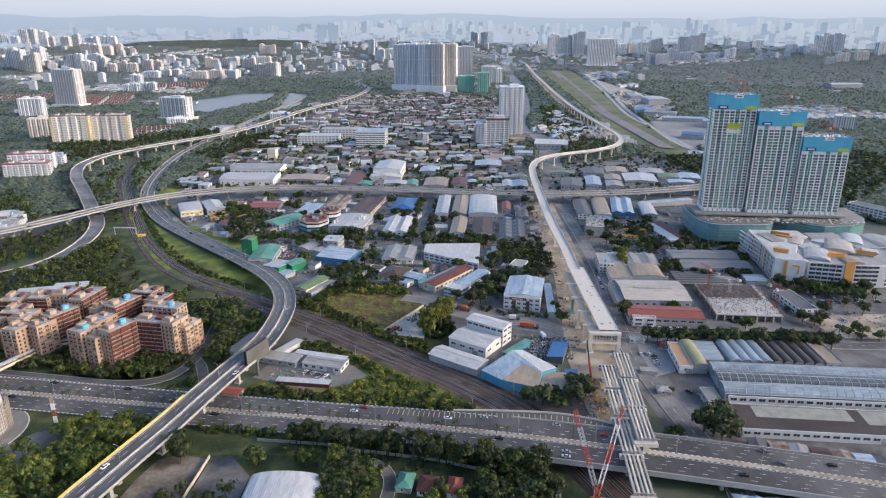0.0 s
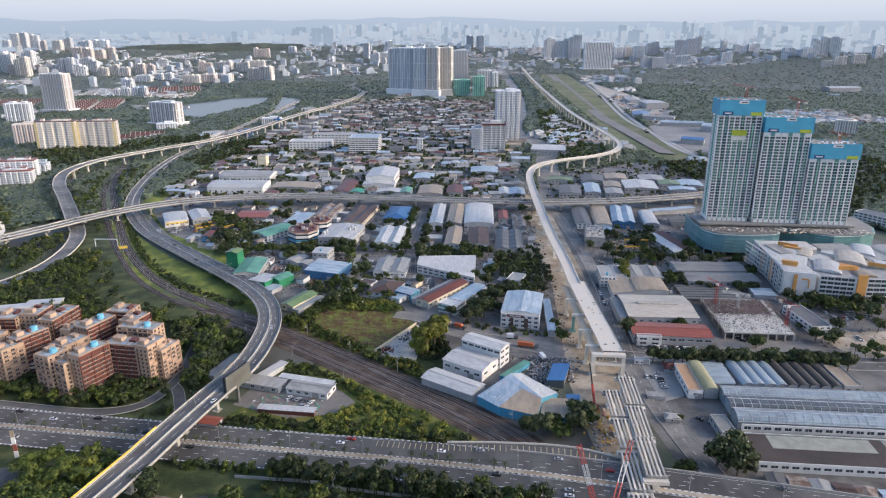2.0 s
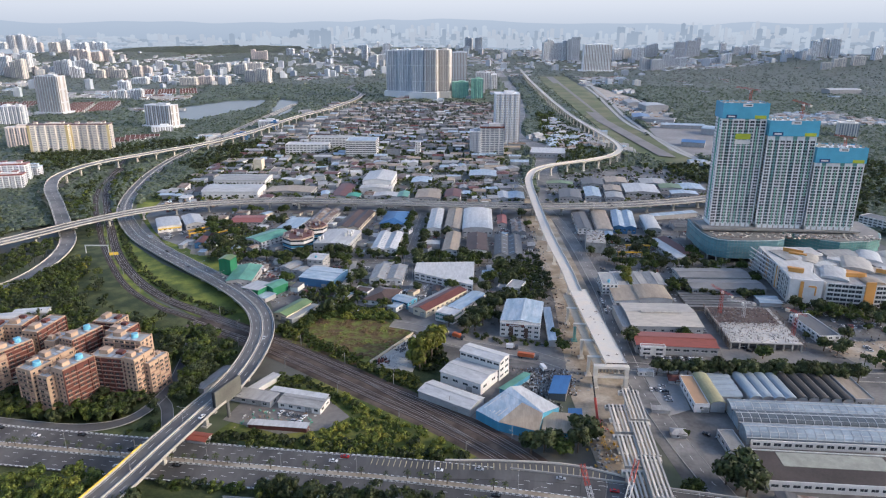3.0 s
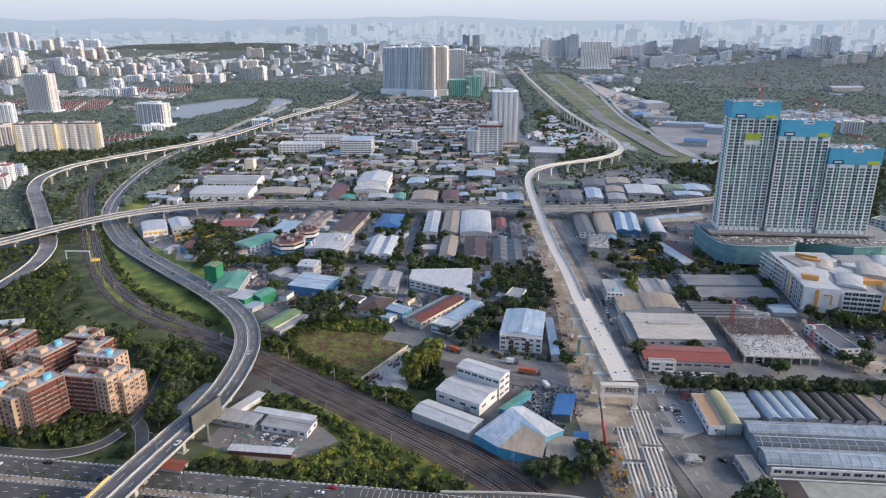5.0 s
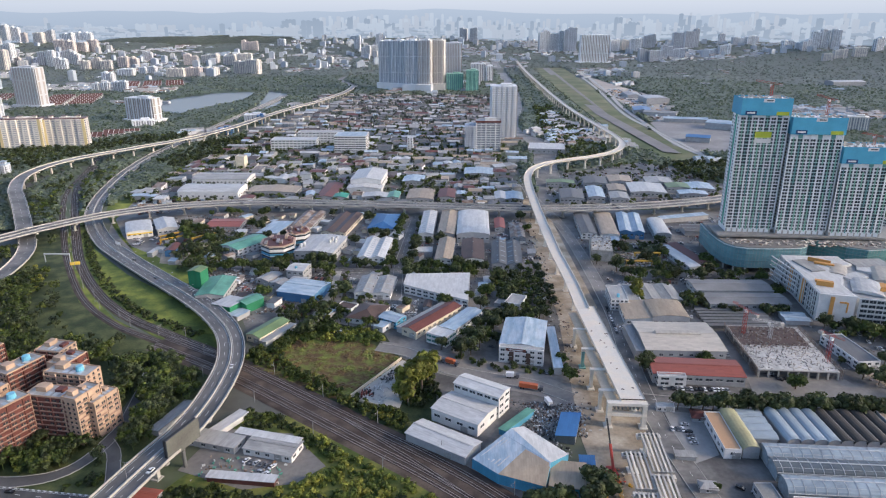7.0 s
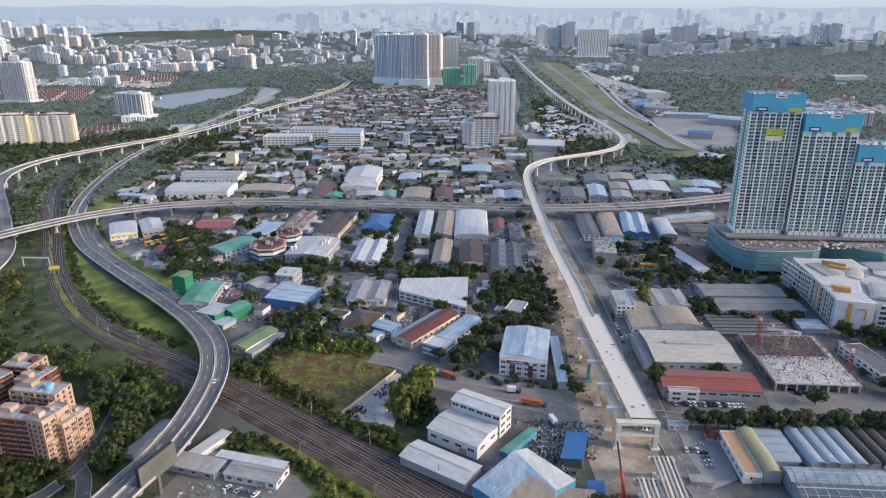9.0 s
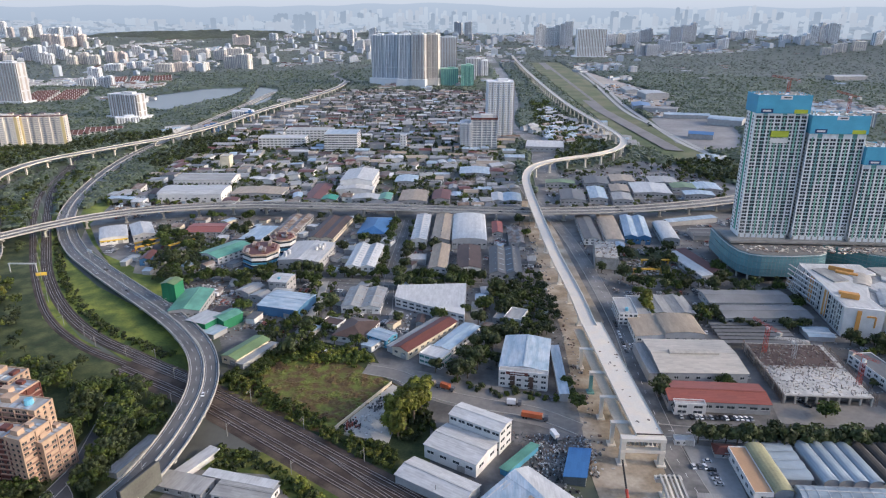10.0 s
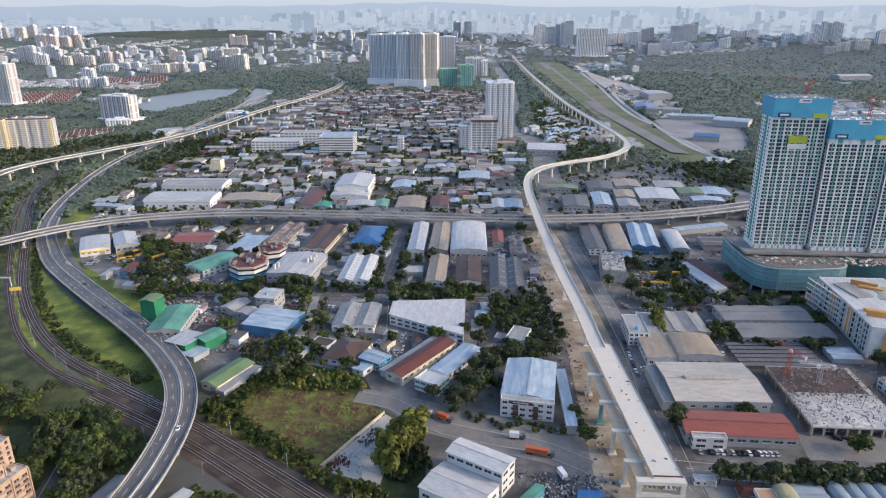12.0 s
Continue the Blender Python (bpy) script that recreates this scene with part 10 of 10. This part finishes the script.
heap("scrap_pile", "barrels and planks beside the white factory", 26, 345, 8, 6, 60, [R_RUST, R_DKGREY], 19, 1.8, 1.0)
heap("yard_goods", "crates, drums and pallets across the estate yards", -100, 545, 165, 115, 2600, [R_GREY, R_RUST, R_DKGREY, R_BROWN, CONC, R_BLUE], 23, 2.2, 1.3, 0.1, category="goods")
heap("yard_goods", "parked vehicles and goods north of the long viaduct", -170, 800, 250, 95, 2600, [R_WHITE, R_GREY, R_DKGREY, R_BROWN, R_BLUE, R_RUST, BLACK], 25, 5.0, 1.6, 0.1, category="goods")
heap("yard_goods", "parked vehicles and goods inside the viaduct curve", 205, 790, 110, 80, 900, [R_WHITE, R_GREY, R_DKGREY, R_BROWN, R_BLUE, BLACK], 26, 5.0, 1.6, 0.1, category="goods")
heap("yard_goods", "stacked containers and huts in the sandy airfield yard", 450, 1600, 50, 280, 260, [R_WHITE, R_RUST, R_BLUE, R_GREY, R_ORANGE, R_DKGREY], 27, 22.0, 4.5, 0.1, category="goods")
heap("yard_goods", "crates and parked goods across the east lots", 210, 520, 100, 130, 2000, [R_GREY, R_RUST, R_DKGREY, R_BROWN, CONC], 24, 2.2, 1.3, 0.1, category="goods")


def parked(label, poly, rows, seed, most=7):
    """Rows of parked cars, far too many to count, as one mass."""
    rg = random.Random(seed)
    s = Mesh()
    xs, ys = [p[0] for p in poly], [p[1] for p in poly]
    done = 0
    for go in range(6000):
        x, y, t = rg.uniform(min(xs), max(xs)), rg.uniform(min(ys), max(ys)), rg.choice((-3, 87, 80, -10, 87))
        c, sn = math.cos(radians(t)), math.sin(radians(t))
        if done == rows:
            break
        if not inside(poly, x, y):
            continue
        for k in range(rg.randint(1, most)):
            px, py = x - sn * 2.55 * k + rg.uniform(-0.3, 0.3) * c, y + c * 2.55 * k + rg.uniform(-0.3, 0.3) * sn
            if not is_free(px, py, 2.2) or any(inside(b, px, py) for b in LAWNS):
                break
            done += k == 0
            m = rg.choice((0, 0, 0, 1, 1, 2, 2, 3, 4))
            turn = t + rg.uniform(-3, 3)
            s.box(px, py, 0.72, rg.uniform(4.0, 4.6), 1.75, 0.8, turn, m=m)
            s.box(px - 0.2 * c, py - 0.2 * sn, 1.32, 2.3, 1.5, 0.5, turn, m=5)
            s.box(px - 0.2 * c, py - 0.2 * sn, 1.6, 1.8, 1.4, 0.08, turn, m=m)
    return tagged(new("parked_cars", s.data("parked_cars", [R_WHITE, R_GREY, R_DKGREY, BLACK, R_RED, GLASS])), label, "cars", kind="stuff")


parked("rows of parked cars in the factory yards", [(-374, 592), (-200, 480), (-121, 420), (20, 400), (75, 478), (70, 668), (-390, 668)], 120, 81)
parked("cars parked in the lots beside the warehouses", [(108, 660), (330, 680), (330, 370), (112, 370)], 80, 82)
parked("cars parked in the yards north of the long viaduct", [(-400, 700), (60, 740), (60, 1000), (-330, 1000)], 130, 83)
parked("cars on the lots inside the viaduct curve", [(84, 704), (330, 726), (330, 850), (262, 940), (190, 900), (112, 856)], 60, 84)
wl_ = thing("wall_yard", 0, 0, 0, 0, "low pale wall round the scrap yard", "wall", kind="structure")
part("wall", Mesh().box(-56.5, 367, 1.1, 0.4, 49, 2.2, rot=-32), CREAM, wl_)
part("wall", Mesh().box(-53.5, 341, 0.8, 31, 0.4, 1.6, rot=-17), CREAM, wl_)


# ---- plan refitted to the camera's view ----
# The plan above was placed to fit the camera's view through a wider lens; the matrix below stretches it to fit the
# present lens. Distances past 2.8 km are shrunk towards the camera's place, at a smaller scale.
LENS_FIT = ((0.9745, -0.0111), (-0.0111, 1.1665))
VIEWPOINT = Vector((1.0, 60.0, 208.5))
LOOSE = {"car", "tree", "palm", "lorry", "street lamp", "mast", "sign"}


# heights scaled to keep about the same height in the camera's view
def level(x, y):
    return 0.93 + 0.06 * min(max((math.hypot(x, y) - 250) / 1200, 0), 1)


def drawn_in(x, y):
    r = math.hypot(x - VIEWPOINT.x, y - VIEWPOINT.y)
    return 1.0 if r < 2800 else (2800 + 0.72 * (r - 2800)) / r


# moves a plan point so that it keeps its place in view
def metres(p):
    q = Vector((LENS_FIT[0][0] * p[0] + LENS_FIT[0][1] * p[1], LENS_FIT[1][0] * p[0] + LENS_FIT[1][1] * p[1], level(p[0], p[1]) * p[2]))
    return VIEWPOINT + (q - VIEWPOINT) * drawn_in(q.x, q.y)


def mesh_to_view(me, up):
    """The same for all the vertices of a mesh at once."""
    p = np.empty(len(me.vertices) * 3, dtype=np.float32)
    me.vertices.foreach_get("co", p)
    p = p.reshape(-1, 3).astype(np.float64)
    lv = 0.93 + 0.06 * np.clip((np.hypot(p[:, 0], p[:, 1]) - 250) / 1200, 0, 1)
    q = np.stack([LENS_FIT[0][0] * p[:, 0] + LENS_FIT[0][1] * p[:, 1], LENS_FIT[1][0] * p[:, 0] + LENS_FIT[1][1] * p[:, 1], lv * (p[:, 2] + up)], 1) - np.array(VIEWPOINT)
    r = np.maximum(np.hypot(q[:, 0], q[:, 1]), 1.0)
    q = q * np.where(r < 2800, 1.0, (2800 + 0.72 * (r - 2800)) / r)[:, None] + np.array(VIEWPOINT)
    q[:, 2] -= up
    me.vertices.foreach_set("co", q.astype(np.float32).ravel())
    me.update()


def settle(ob):
    b = ob.matrix_basis
    turned = any(abs(b[i][j] - (i == j)) > 1e-6 for i in range(3) for j in range(3))
    if not turned and abs(b[0][3]) + abs(b[1][3]) < 1e-6:
        if ob.type == "MESH":
            mesh_to_view(ob.data, b[2][3])
        for c in list(ob.children):
            settle(c)
        return
    at = b.translation.copy()
    to = metres(at)
    if ob.get("category", "") in LOOSE:
        b = b.copy()
        b.translation = to
        ob.matrix_basis = b
        return
    a = math.atan2(b[1][0], b[0][0])
    u, v = Vector((math.cos(a), math.sin(a))), Vector((-math.sin(a), math.cos(a)))
    u2, v2 = (Vector((LENS_FIT[0][0] * w.x + LENS_FIT[0][1] * w.y, LENS_FIT[1][0] * w.x + LENS_FIT[1][1] * w.y)) for w in (u, v))
    turn = a + 0.5 * (u.angle_signed(u2, 0.0) * -1 + v.angle_signed(v2, 0.0) * -1)
    k = drawn_in(LENS_FIT[0][0] * at.x, LENS_FIT[1][1] * at.y)
    sc = Vector((u2.length * k, v2.length * k, level(at.x, at.y) * k))
    size = b.to_scale()
    rest = Matrix.Rotation(-a, 4, "Z") @ b.to_3x3().normalized().to_4x4()
    ob.matrix_basis = Matrix.Translation(to) @ Matrix.Rotation(turn, 4, "Z") @ Matrix.Diagonal((sc.x * size.x, sc.y * size.y, sc.z * size.z, 1)) @ rest


for ob in [o for o in scene.objects if o.parent is None and o.type not in ("CAMERA", "LIGHT")]:
    settle(ob)
